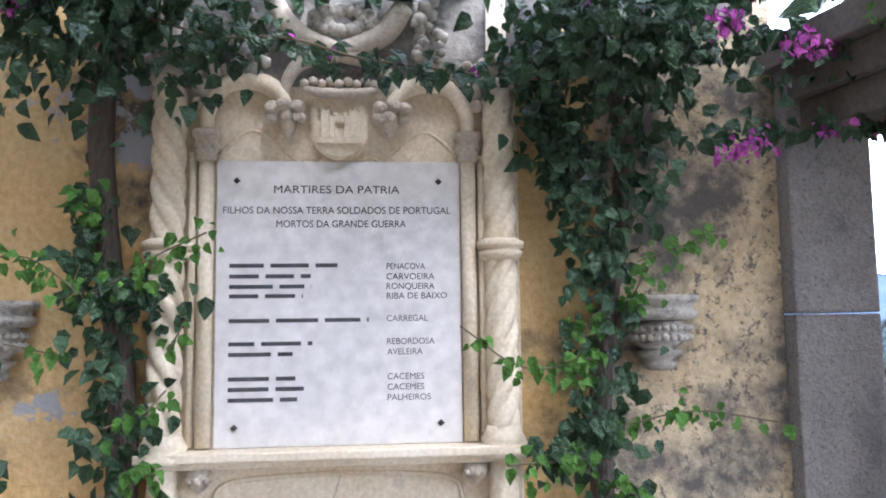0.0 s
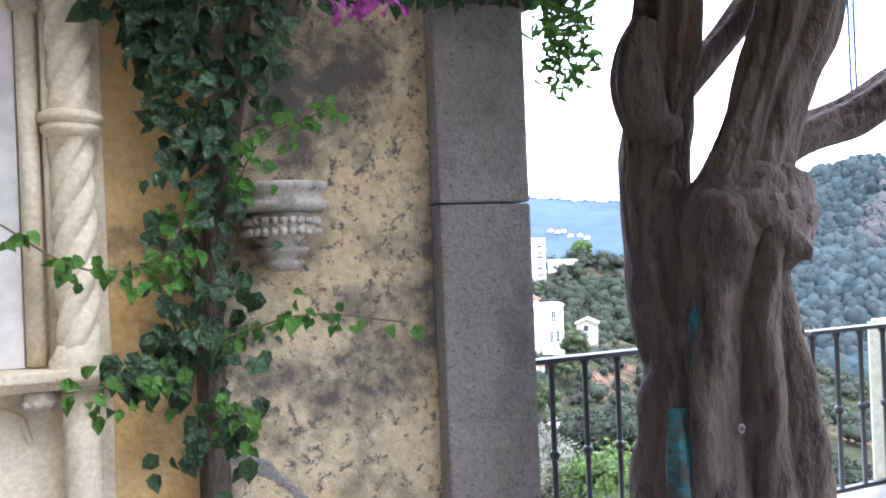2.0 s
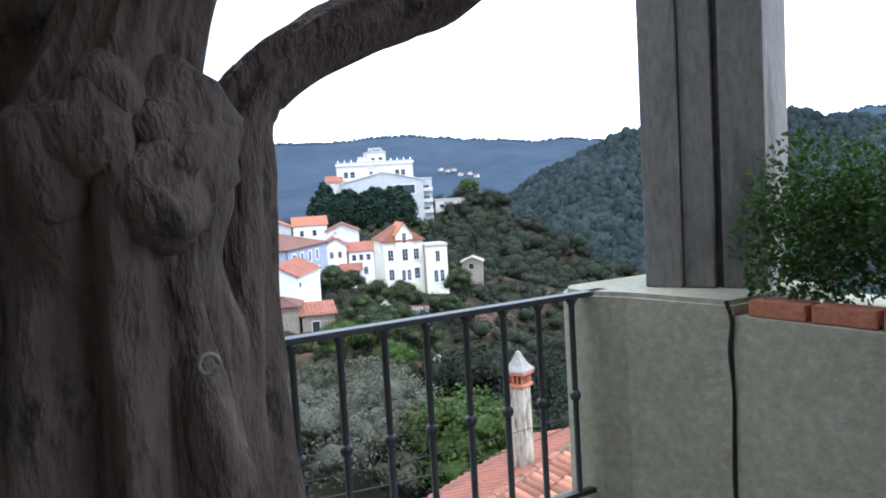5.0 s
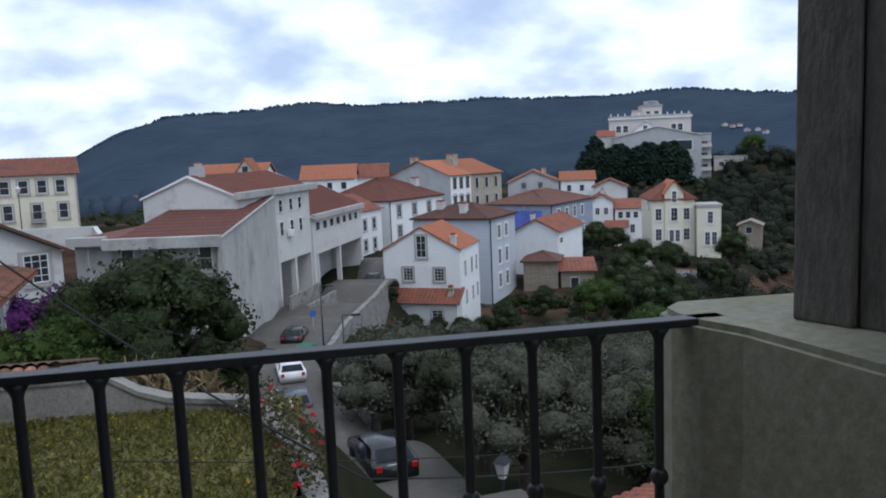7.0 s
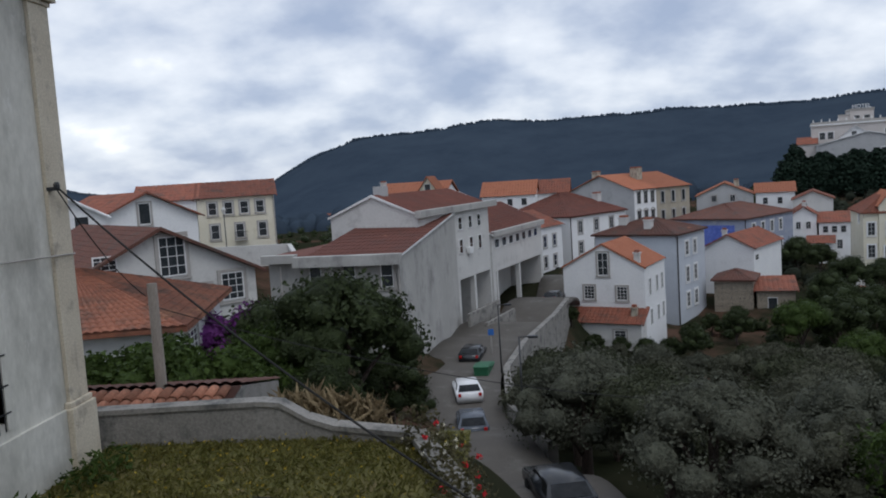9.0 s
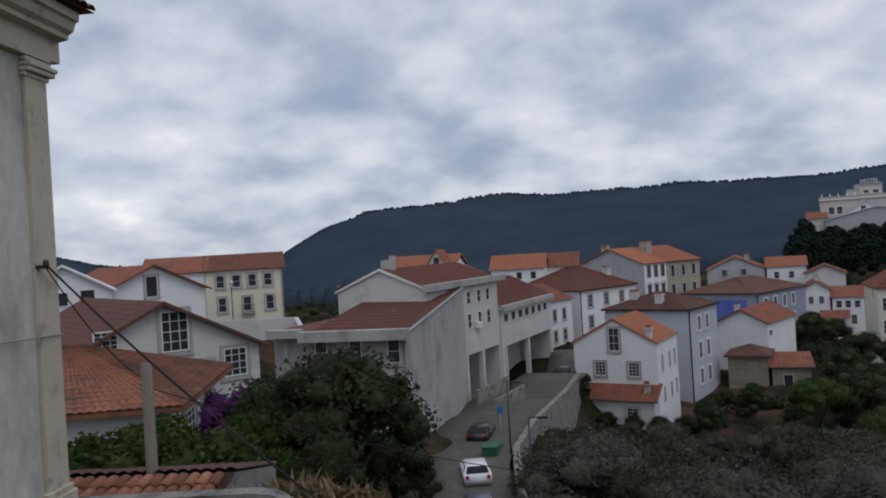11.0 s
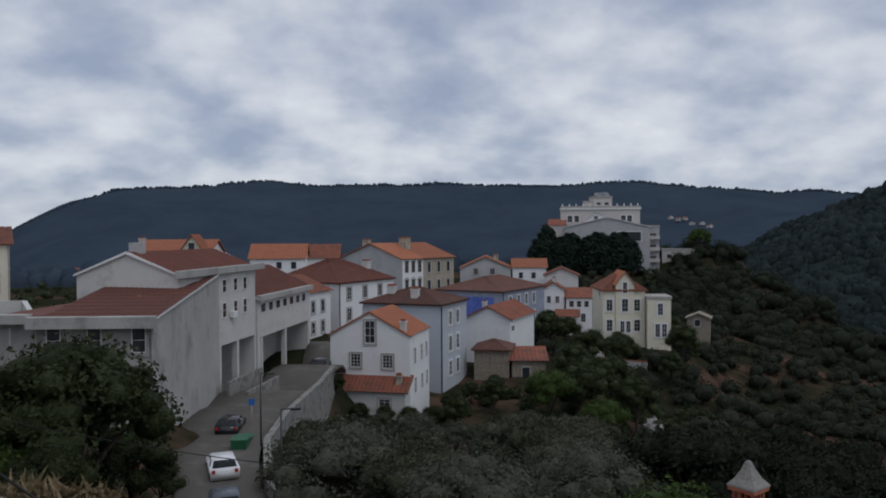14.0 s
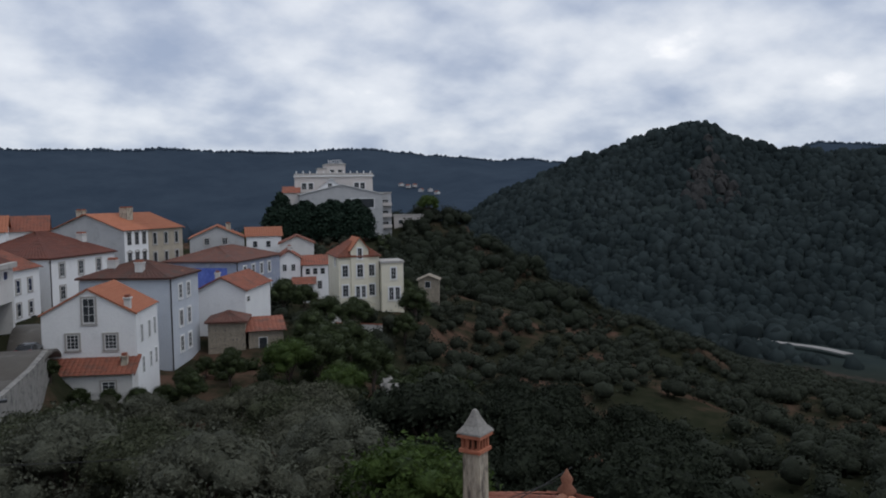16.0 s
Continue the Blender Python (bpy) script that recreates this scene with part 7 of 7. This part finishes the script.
# silver olive grove below the lane
OLIVES = [broad_tree("olive_tree", "silvery green olive tree in the grove", m, 5.2, 2.7, 4200, 0.19, 0.2, group="olive grove", clumps=20, hang=0.05) for m in ("olive", "olive_deep", "olive_pale", "olive")]
NEAR_OLIVES = [broad_tree("olive_tree", "large olive tree with silvery green foliage", m, 5.2, 2.7, 7600, 0.12, 0.2, group="olive grove", clumps=24, hang=0.05) for m in ("olive", "olive_pale", "olive_deep")]
spots = []
for x, y in scatter(2600, (2, 48), (13, 70), (off_road, lambda x, y: x > 5.0 and y < 71.5 and not (8.5 < x < 22 and y < 18.5 + 0.3 * (x - 8.5)) and not (6 < x < 24 and y > 71) and math.hypot(x - 7.5, y - 19.5) > 2)):
    if all((x - p) ** 2 + (y - q) ** 2 > (3.1 + 0.03 * y) ** 2 for p, q in spots):
        spots.append((x, y))
OK = []
for x, y in spots:
    s = ((1.4 - 0.225 * math.hypot(x - EX, y - EY)) - height(x, y)) / 5.2 * random.uniform(0.7, 1.12)
    if s > 0.2:
        OK.append((x, y, min(s, 1.15)))
SHADY = broad_tree("hillside_tree", "dark green tree on the steep slope", "scrub", 5.2, 2.7, 4200, 0.2, 0.2, group="slope trees", clumps=20)
place(SHADY, [p for p in OK if p[0] - EX > 0.5 * (p[1] - EY)])
OK = [p for p in OK if p[0] - EX <= 0.5 * (p[1] - EY)]
CLOSE = [p for p in OK if math.hypot(p[0] - EX, p[1] - EY) < 34]
REST = [p for p in OK if math.hypot(p[0] - EX, p[1] - EY) >= 34]
REST += [(6.9, 41, 0.42), (6.6, 46, 0.5), (7.0, 51, 0.48), (8.2, 56, 0.5), (9.8, 60.5, 0.52), (11.4, 65, 0.5), (8.2, 36.5, 0.45), (13.0, 69, 0.42)]
for k, o in enumerate(OLIVES):
    place(o, REST[k::4])
for k, o in enumerate(NEAR_OLIVES):
    place(o, CLOSE[k::3])
# broadleaf trees by the lane and among the houses
GREENS = [broad_tree("broadleaf_tree", "dark green broadleaf tree", m, 6.0, 2.6, 4400, 0.18, 0.18, group="garden trees", clumps=34) for m in ("broad", "broad", "bright")]
place(GREENS[0], [(-1.9, 28.5, 1.1), (-0.7, 38, 0.42), (-3.2, 31, 0.82), (-4.8, 35, 0.62), (-1.6, 24.5, 0.55), (-8.2, 36.5, 0.7), (41, 84, 1.1), (49, 100, 0.9), (44, 97, 1.0)])
place(GREENS[1], [(-4.6, 29.5, 0.78), (7.6, 58.5, 0.4), (8.9, 62.5, 0.42), (10.3, 66.5, 0.4), (9.4, 71.6, 0.34), (11.4, 71.2, 0.4), (13.6, 71.0, 0.36), (15.8, 71.4, 0.45), (18.2, 72.5, 0.5), (21, 76, 0.55), (24, 81, 0.5), (28, 86, 0.5), (20, 71, 0.6), (25, 76, 0.6), (-1.0, 32.5, 0.66), (-6.4, 33, 0.6), (34, 76, 1.15), (37, 80, 1.1), (46, 110, 0.9), (61, 104, 1.0), (43.5, 112, 0.9), (53, 108, 0.6), (38, 88, 0.9), (47, 92, 0.8), (56, 98, 0.8), (40, 76, 1.0), (66, 116, 0.9), (52, 103, 0.7), (46, 118, 0.8)])
place(GREENS[2], [(-4.2, 28.0, 0.62), (-3.2, 26.6, 0.55), (-5.2, 31.5, 0.6), (30, 74, 1.0), (13.6, 21.0, 0.9), (32, 66, 0.9), (15.2, 22.5, 0.7), (128, 212, 1.4)])
BUSH = broad_tree("flowering_bush", "violet flowering bougainvillea bush", "violet", 3.6, 1.7, 2600, 0.14, 0.08, "bush", "garden bushes", 14)
place(BUSH, [(-5.8, 29.5, 1.15), (-4.9, 30.3, 1.0), (-6.8, 31, 1.25)])
CREEP = broad_tree("ivy_bush", "yellow green ivy heaped on a garden wall", "bright", 2.4, 1.4, 2200, 0.14, 0.06, "bush", "garden bushes", 14, low=0.15)
place(CREEP, [(-5.8, 23.6, 1.4), (-4.6, 24.0, 1.25), (-6.8, 23.4, 1.3), (-3.6, 25.0, 0.9)])
YB = broad_tree("yellow_bush", "bush with yellow orange leaves", "yellow", 1.4, 0.6, 500, 0.09, 0.04, "bush", "garden bushes", 8)
place(YB, [(-3.4, 24.0, 0.9)])
# cypresses in front of the hotel
CY = thing("cypress", "dense dark cypress in a row before the hotel", "tree", "cypress row")
bm = bmesh.new()
tube(bm, [(0, 0, -1, 0.3), (0, 0, 3, 0.25), (0, 0, 8, 0.1)], 6, 2)
part("trunk", bm, M["bark"], CY)
zs = np.linspace(0.8, 9.6, 14)
pts, out = leafy_blobs([(rng.normal(0, 0.35), rng.normal(0, 0.35), z) for z in zs], [(2.6 * (1 - (z / 10.6) ** 3) + 0.2, 2.6 * (1 - (z / 10.6) ** 3) + 0.2, 1.1) for z in zs], [260] * 14, 0.7)
part("crown", leaf_cloud("crown", pts, 0.6, M["pine"], -0.4, out=out), None, CY)
for i in range(11):
    t = i / 10
    x, y = 76 + 23 * t, 206.5 - 9.8 * t + random.uniform(-1, 1)
    k = random.uniform(0.8, 1.0) * (1.22 if i == 1 else 1)
    m = Matrix.Translation((x, y, -8.6)) @ Matrix.Rotation(i * 2.1, 4, "Z") @ Matrix.Diagonal((1.25 + random.uniform(-0.2, 0.2), 1.25, k, 1))
    if i:
        c = copy_thing(CY, m)
        c.matrix_basis = m
    else:
        CY.matrix_basis = m


def shrubs(name, label, spots, size, per, leaf, mat, lift=0.4, up=0.35):
    c = np.array([(x, y, height(x, y) + lift * s) for (x, y), s in spots])
    s = np.array([s for _, s in spots])
    pts, out = leafy_blobs(c, [(size * k, size * k, size * k * 0.85) for k in s], [per] * len(c), 0.8, up)
    cores = (c, np.column_stack([size * s, size * s, size * s * 0.85]) * 0.68)
    tagged(new(name, leaf_cloud(name, pts, leaf, M[mat], 0.0, out=out, loose=0.4, cores=cores)), label, "scrub", "", "stuff")


def off_path(x, y):
    return all((x - p[0]) ** 2 + (y - p[1]) ** 2 > 6.5 for p in FOOTPATH)


def terraced(x, y):
    """Bare earth shows in patches between the trees of the slope."""
    return noise.noise(Vector((x * 0.035, y * 0.035, 7))) < 0.12 or random.random() < 0.25


sp = scatter(2300, (18, 68), (52, 245), (off_road, off_path, clear_of_houses, terraced, lambda x, y: not (74 < x < 113 and y > 193)))
shrubs("hillside_scrub", "olive trees and scrub on the terraced hillside", [(p, random.uniform(0.55, 1.35)) for p in sp], 1.4, 70, 0.36, "hillolive", 1.0)
sp = scatter(300, (28, 42), (180, 262), (lambda x, y: not (74 < x < 119 and y > 190),))
shrubs("hilltop_trees", "dark green trees on the hill beside the hotel", [(p, random.uniform(0.7, 1.5)) for p in sp], 2.4, 110, 0.5, "scrub", 1.4)
sp = scatter(420, (-32, 32), (95, 250), (off_road, clear_of_houses))
shrubs("town_greenery", "dark garden shrubs between the houses", [(p, random.uniform(0.5, 1.1)) for p in sp if not (-32 < p[0] < 66 and p[1] < 190)], 1.6, 50, 0.6, "broad", 0.8)
sp = scatter(170, (15, 34), (52, 100), (off_road, clear_of_houses, lambda x, y: x > 16))
shrubs("slope_bushes", "mixed green bushes under the houses", [(p, random.uniform(0.5, 1.1)) for p in sp], 1.1, 150, 0.26, "broad", 0.6)


def far_woods(name, label, az, r, n, size, mat, tests=()):
    """Treetops as low rounded domes of uneven size, joined."""
    sp = scatter(n, az, r, tests)
    c = np.array([(x, y, height(x, y)) for x, y in sp])
    s = size * np.clip(rng.lognormal(-0.1, 0.33, n), 0.4, 1.9)
    k, rings = 6, ((1.0, -0.9), (1.0, 0.35), (0.58, 0.98))
    v = []
    for rr, zz in rings:
        for i in range(k):
            a = 2 * math.pi * i / k
            q = s * rr * rng.uniform(0.72, 1.2, n)
            v.append(np.column_stack([c[:, 0] + q * math.cos(a), c[:, 1] + q * math.sin(a), c[:, 2] + s * zz * rng.uniform(0.8, 1.3, n)]))
    v.append(c + np.column_stack([s * 0, s * 0, s * rng.uniform(1.15, 1.5, n)]))
    m = len(v)
    v = np.stack(v, 1).reshape(-1, 3)
    f = []
    for j in range(2):
        for i in range(k):
            p, q = j * k + i, j * k + (i + 1) % k
            f += [(p, q, q + k), (p, q + k, p + k)]
    f += [(2 * k + i, 2 * k + (i + 1) % k, 3 * k) for i in range(k)]
    f = (np.arange(n)[:, None, None] * m + np.array(f)[None]).reshape(-1, 3)
    me = bpy.data.meshes.new(name)
    me.vertices.add(len(v))
    me.vertices.foreach_set("co", v.ravel())
    me.loops.add(f.size)
    me.loops.foreach_set("vertex_index", f.ravel().astype(np.int32))
    me.polygons.add(len(f))
    me.polygons.foreach_set("loop_start", np.arange(0, f.size, 3, dtype=np.int32))
    me.polygons.foreach_set("use_smooth", np.ones(len(f), dtype=bool))
    me.update(calc_edges=True)
    me.materials.append(M[mat])
    tagged(new(name, me), label, "woods", "", "stuff")


def hill_trees(x, y):
    """Trees keep off the bare crag."""
    return (math.degrees(math.atan2(x - EX, y - EY)) - CRAG[0]) ** 2 / 2.6 + ((math.hypot(x - EX, y - EY) - CRAG[1]) / 42) ** 2 > 1 or random.random() < 0.2


CRAG = (50.6, 680)
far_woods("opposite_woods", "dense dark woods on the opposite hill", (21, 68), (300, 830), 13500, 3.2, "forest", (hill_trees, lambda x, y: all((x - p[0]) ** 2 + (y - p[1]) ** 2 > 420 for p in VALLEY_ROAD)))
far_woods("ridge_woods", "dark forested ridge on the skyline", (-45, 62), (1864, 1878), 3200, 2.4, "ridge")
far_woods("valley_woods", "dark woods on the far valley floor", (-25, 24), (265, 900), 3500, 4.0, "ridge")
bm = bmesh.new()
for i in range(80):
    a, d = radians(CRAG[0] + random.gauss(0, 0.75)), CRAG[1] + random.gauss(0, 20)
    x, y = EX + d * math.sin(a), EY + d * math.cos(a)
    r = random.uniform(2, 6)
    q = bmesh.ops.create_icosphere(bm, subdivisions=2, radius=r, matrix=Matrix.Translation((x, y, height(x, y) + 0.5)) @ Matrix.Rotation(random.uniform(0, 3), 4, "Z") @ Matrix.Diagonal((1, 0.7, 1.5, 1)))
    for v in q["verts"]:
        v.co += Vector((1, 1, 0.6)) * (2.2 * noise.noise(v.co * 0.25))
tagged(new("crag", link("crag", bm, M["crag"])), "bare grey rock crag among the woods", "rock", "", "stuff")

# pale houses scattered on the far slope
hm = bmesh.new()
prism(hm, [(-5, 0), (5, 0), (5, 5), (0, 7.5), (-5, 5)], 1, -4, 4)
hmesh = link("wall", hm, M["grey"])
for i, (a, d) in enumerate([(28.84, 1536), (29.34, 1518), (29.8, 1525), (30.28, 1492), (30.95, 1482), (31.44, 1454), (13.0, 420), (14.2, 460), (15.1, 430), (16.4, 450), (17.2, 440), (12.2, 480), (-12.8, 420), (-13.6, 450)]):
    x, y = EX + d * math.sin(radians(a)), EY + d * math.cos(radians(a))
    far = thing("far_house", "tiny pale house on the far slope", "house", "far houses", m=Matrix.Translation((x, y, height(x, y) + 1)) @ Matrix.Rotation(i * 0.7, 4, "Z") @ Matrix.Scale(0.9 if d > 900 else 1.0, 4))
    part("wall", hmesh, None, far)
    bm = bmesh.new()
    slope(bm, (-5.4, 4.3, 4.8), (-5.4, -4.3, 4.8), (0, -4.3, 7.7), (0, 4.3, 7.7), 1.5, 3)
    slope(bm, (5.4, -4.3, 4.8), (5.4, 4.3, 4.8), (0, 4.3, 7.7), (0, -4.3, 7.7), 1.5, 3)
    part("roof", bm, M["tile"], far)

# dry grass, roses and flowers along the garden wall
g = blob_points([(0.2, 17.2, -2.9), (0.9, 17.0, -3.0), (-0.3, 17.3, -2.9), (0.4, 16.9, -3.0)], [(0.6, 0.4, 0.6)] * 4, [500] * 4, 0.2)
tagged(new("dry_grass", leaf_cloud("dry_grass", g, 0.5, M["dry"], -0.7, 0.4, 0.05)), "tall dry straw coloured grass behind the wall", "grass", "", "stuff")
rose = thing("rose_bush", "rose bush with red and pale flowers by the lane", "bush")
rc = [(2.2, 15.6, -2.6), (2.6, 14.6, -2.6), (2.9, 13.4, -2.5), (3.1, 12.4, -2.45), (3.1, 11.6, -2.4)]
part("foliage", leaf_cloud("foliage", blob_points(rc, [(0.45, 0.5, 0.42)] * 5, [260] * 5, 0.3), 0.08, M["rosebush"], 0.1), None, rose)
part("red_blossom", leaf_cloud("red_blossom", np.repeat(blob_points(rc[1:], [(0.4, 0.5, 0.4)] * 4, [3] * 4, 0.9), 8, 0) + rng.normal(size=(96, 3)) * 0.02, 0.06, M["red"], 0.0, 0.3, 0.9), None, rose, "bright red blooms")
part("pale_blossom", leaf_cloud("pale_blossom", np.repeat(blob_points(rc[:3], [(0.4, 0.5, 0.4)] * 3, [6] * 3, 0.9), 6, 0) + rng.normal(size=(108, 3)) * 0.012, 0.035, M["petalw"], 0.0, 0.3, 0.9), None, rose, "pale cream blooms")
wd = blob_points([(-3.0, 12.4, -2.7), (-2.9, 14.6, -2.75), (-3.2, 11.0, -2.6)], [(0.5, 0.9, 0.35)] * 3, [260] * 3, 0.2)
tagged(new("weeds", leaf_cloud("weeds", wd, 0.16, M["bright"], -0.3, 0.5, 0.25)), "green weeds at the foot of the manor wall", "weeds", "", "stuff")


# ---- cars, bins, poles, lamps and wires ----
def car(label, x, y, heading, paint):
    ob = thing("car", label, "car", "cars on the lane", m=Matrix.Translation((x, y, height(x, y) + 0.13)) @ Matrix.Rotation(radians(heading), 4, "Z") @ Matrix.Scale(0.76, 4))
    bm = bmesh.new()
    prism(bm, [(-2.05, 0.32), (2.0, 0.32), (2.08, 0.62), (1.95, 0.84), (1.05, 0.95), (0.45, 1.42), (-1.3, 1.46), (-1.9, 1.02), (-2.1, 0.9)], 0, -0.86, 0.86)
    for v in bm.verts:
        if v.co.z > 1.1:
            v.co.x *= 0.8
    bmesh.ops.bevel(bm, geom=list(bm.edges), offset=0.06, segments=2, affect="EDGES")
    body = part("body", bm, M[paint], ob, smooth=True)
    panes = [("windscreen", [(-0.62, 0.52, 1.38), (0.62, 0.52, 1.38), (0.74, 1.0, 1.0), (-0.74, 1.0, 1.0)]),
             ("rear_window", [(-0.62, -1.42, 1.40), (0.62, -1.42, 1.40), (0.74, -1.88, 1.06), (-0.74, -1.88, 1.06)])]
    panes += [("side_window", [(s * 0.73, 0.4, 1.34), (s * 0.73, -1.3, 1.38), (s * 0.835, -1.5, 1.0), (s * 0.835, 0.8, 1.0)]) for s in (-1, 1)]
    for nm, pts in panes:
        bm = bmesh.new()
        poly(bm, pts)
        bmesh.ops.solidify(bm, geom=bm.faces, thickness=0.04)
        part(nm, bm, M["glass"], ob, "dark car window")
    wm = bmesh.new()
    bmesh.ops.create_cone(wm, cap_ends=True, segments=20, radius1=0.32, radius2=0.32, depth=0.2, matrix=Matrix.Rotation(math.pi / 2, 4, "Y"))
    bmesh.ops.bevel(wm, geom=[ed for ed in wm.edges if len(ed.link_faces) == 2 and ed.calc_face_angle() > 1], offset=0.03, segments=2, affect="EDGES")
    wme = link("wheel", wm, M["rubber"])
    for sx in (-0.78, 0.78):
        for sy in (-1.3, 1.3):
            part("wheel", wme, None, ob).matrix_basis = Matrix.Translation((sx, sy, 0.32))
    for s in (-0.68, 0.68):
        part("tail_light", newbox(s - 0.1, s + 0.1, -2.12, -2.02, 0.78, 0.98), M["lamp_red"], ob, "red tail light")
    return ob


car("white hatchback parked on the lane", 1.5, 42.6, 8, "carwhite")
car("dark grey estate car parked on the lane", 1.9, 37.6, 6, "cargrey")
car("black car parked behind the bins", 1.5, 52.0, -8, "carblack")
car("black car at the top of the road", 8.3, 75.6, -20, "carblack")
car("black car in the lane under the terrace", 4.9, 24.2, 12, "carblack")
for i in range(3):
    x, y = 2.2 + 0.1 * i, 46.6 + 1.1 * i
    b = thing("waste_bin", "green plastic wheeled waste container", "bin", "waste bins", m=Matrix.Translation((x, y, height(x, y) + 0.13)) @ Matrix.Rotation(-0.12, 4, "Z") @ Matrix.Scale(0.8, 4))
    bm = bmesh.new()
    prism(bm, [(-0.5, 0), (0.5, 0), (0.62, 1.05), (-0.62, 1.05)], 0, -0.5, 0.5)
    part("body", bm, M["bin"], b)
    part("lid", newbox(-0.56, 0.56, -0.66, 0.66, 1.05, 1.15, bevel=0.03), M["bin"], b)


def pole(name, label, x, y, z0, z1, r, mat, cat):
    ob = thing(name, label, cat)
    bm = bmesh.new()
    lathe(bm, [(r, z0), (r * 0.75, z1)], x, y, 10)
    part("post", bm, M[mat], ob, smooth=True)
    return ob


pole("utility_pole", "weathered wooden utility pole beside the shed", -4.24, 20.0, -6, -0.42, 0.15, "wood", "pole")
for x, y, z in ((3.3, 46.8, -5.8), (4.2, 34.0, -5.0)):
    ob = pole("street_lamp", "thin black street lamp post", x, y, height(x, y) - 0.3, z, 0.05, "iron", "lamp")
    part("arm", newbox(x - 0.02, x + 0.5, y - 0.02, y + 0.02, z - 0.04, z), M["iron"], ob)
    part("head", newbox(x + 0.35, x + 0.75, y - 0.09, y + 0.09, z - 0.08, z + 0.02, bevel=0.02), M["iron"], ob)
ob = pole("street_lamp", "iron lamp post with a glazed lantern by the cream house", -22.6, 76, -6, -0.6, 0.06, "iron", "lamp")
bm = bmesh.new()
lathe(bm, [(0.1, -0.6), (0.24, -0.15), (0.1, -0.02), (0.02, 0.1)], -22.6, 76, 6)
part("lantern", bm, M["lantern"], ob)
ob = thing("lane_lantern", "black iron lantern with glass panes on a post", "lamp")
bm = bmesh.new()
lathe(bm, [(0.04, -8.5), (0.035, -6.35)], 7.5, 19.5, 8)
part("post", bm, M["iron"], ob)
bm = bmesh.new()
lathe(bm, [(0.10, -6.35), (0.2, -5.95)], 7.5, 19.5, 4)
part("panes", bm, M["lantern"], ob, "pale lantern glass")
bm = bmesh.new()
lathe(bm, [(0.25, -5.95), (0.08, -5.78), (0.03, -5.7)], 7.5, 19.5, 4)
part("hood", bm, M["iron"], ob)
ob = pole("road_sign", "blue road sign on a thin pole", 2.7, 52.4, -10.5, -8.3, 0.03, "stonetrim", "sign")
part("plate", newbox(2.52, 2.88, 52.34, 52.37, -8.7, -8.3, bevel=0.01), M["sign"], ob, "blue square plate")


def wire(label, a, b, sag, r=0.012):
    ob = thing("overhead_wire", label, "cable", "overhead wires")
    bm = bmesh.new()
    pts = []
    for i in range(9):
        t = i / 8
        p = Vector(a).lerp(Vector(b), t)
        pts.append((p.x, p.y, p.z - sag * 4 * t * (1 - t), r))
    tube(bm, pts, 6, 3)
    part("strand", bm, M["cable"], ob)


wire("black twisted wire from the manor wall across the garden", (-3.4, 15.15, 1.8), (3.9, 11.5, -2.6), 0.25, 0.018)
wire("black wire from the manor wall to the pole", (-3.4, 15.15, 1.75), (-4.4, 20.0, -0.7), 0.2)
wire("black wire from the pole over the lane", (-4.4, 20.0, -0.9), (9.5, 26, -5.5), 0.5)
wire("black wire over the grove", (3.9, 11.5, -2.6), (16, 17.5, -4.8), 0.4)
wire("thin wire across the slope", (0.5, 12, -2.2), (13, 14.5, -3.6), 0.3, 0.008)
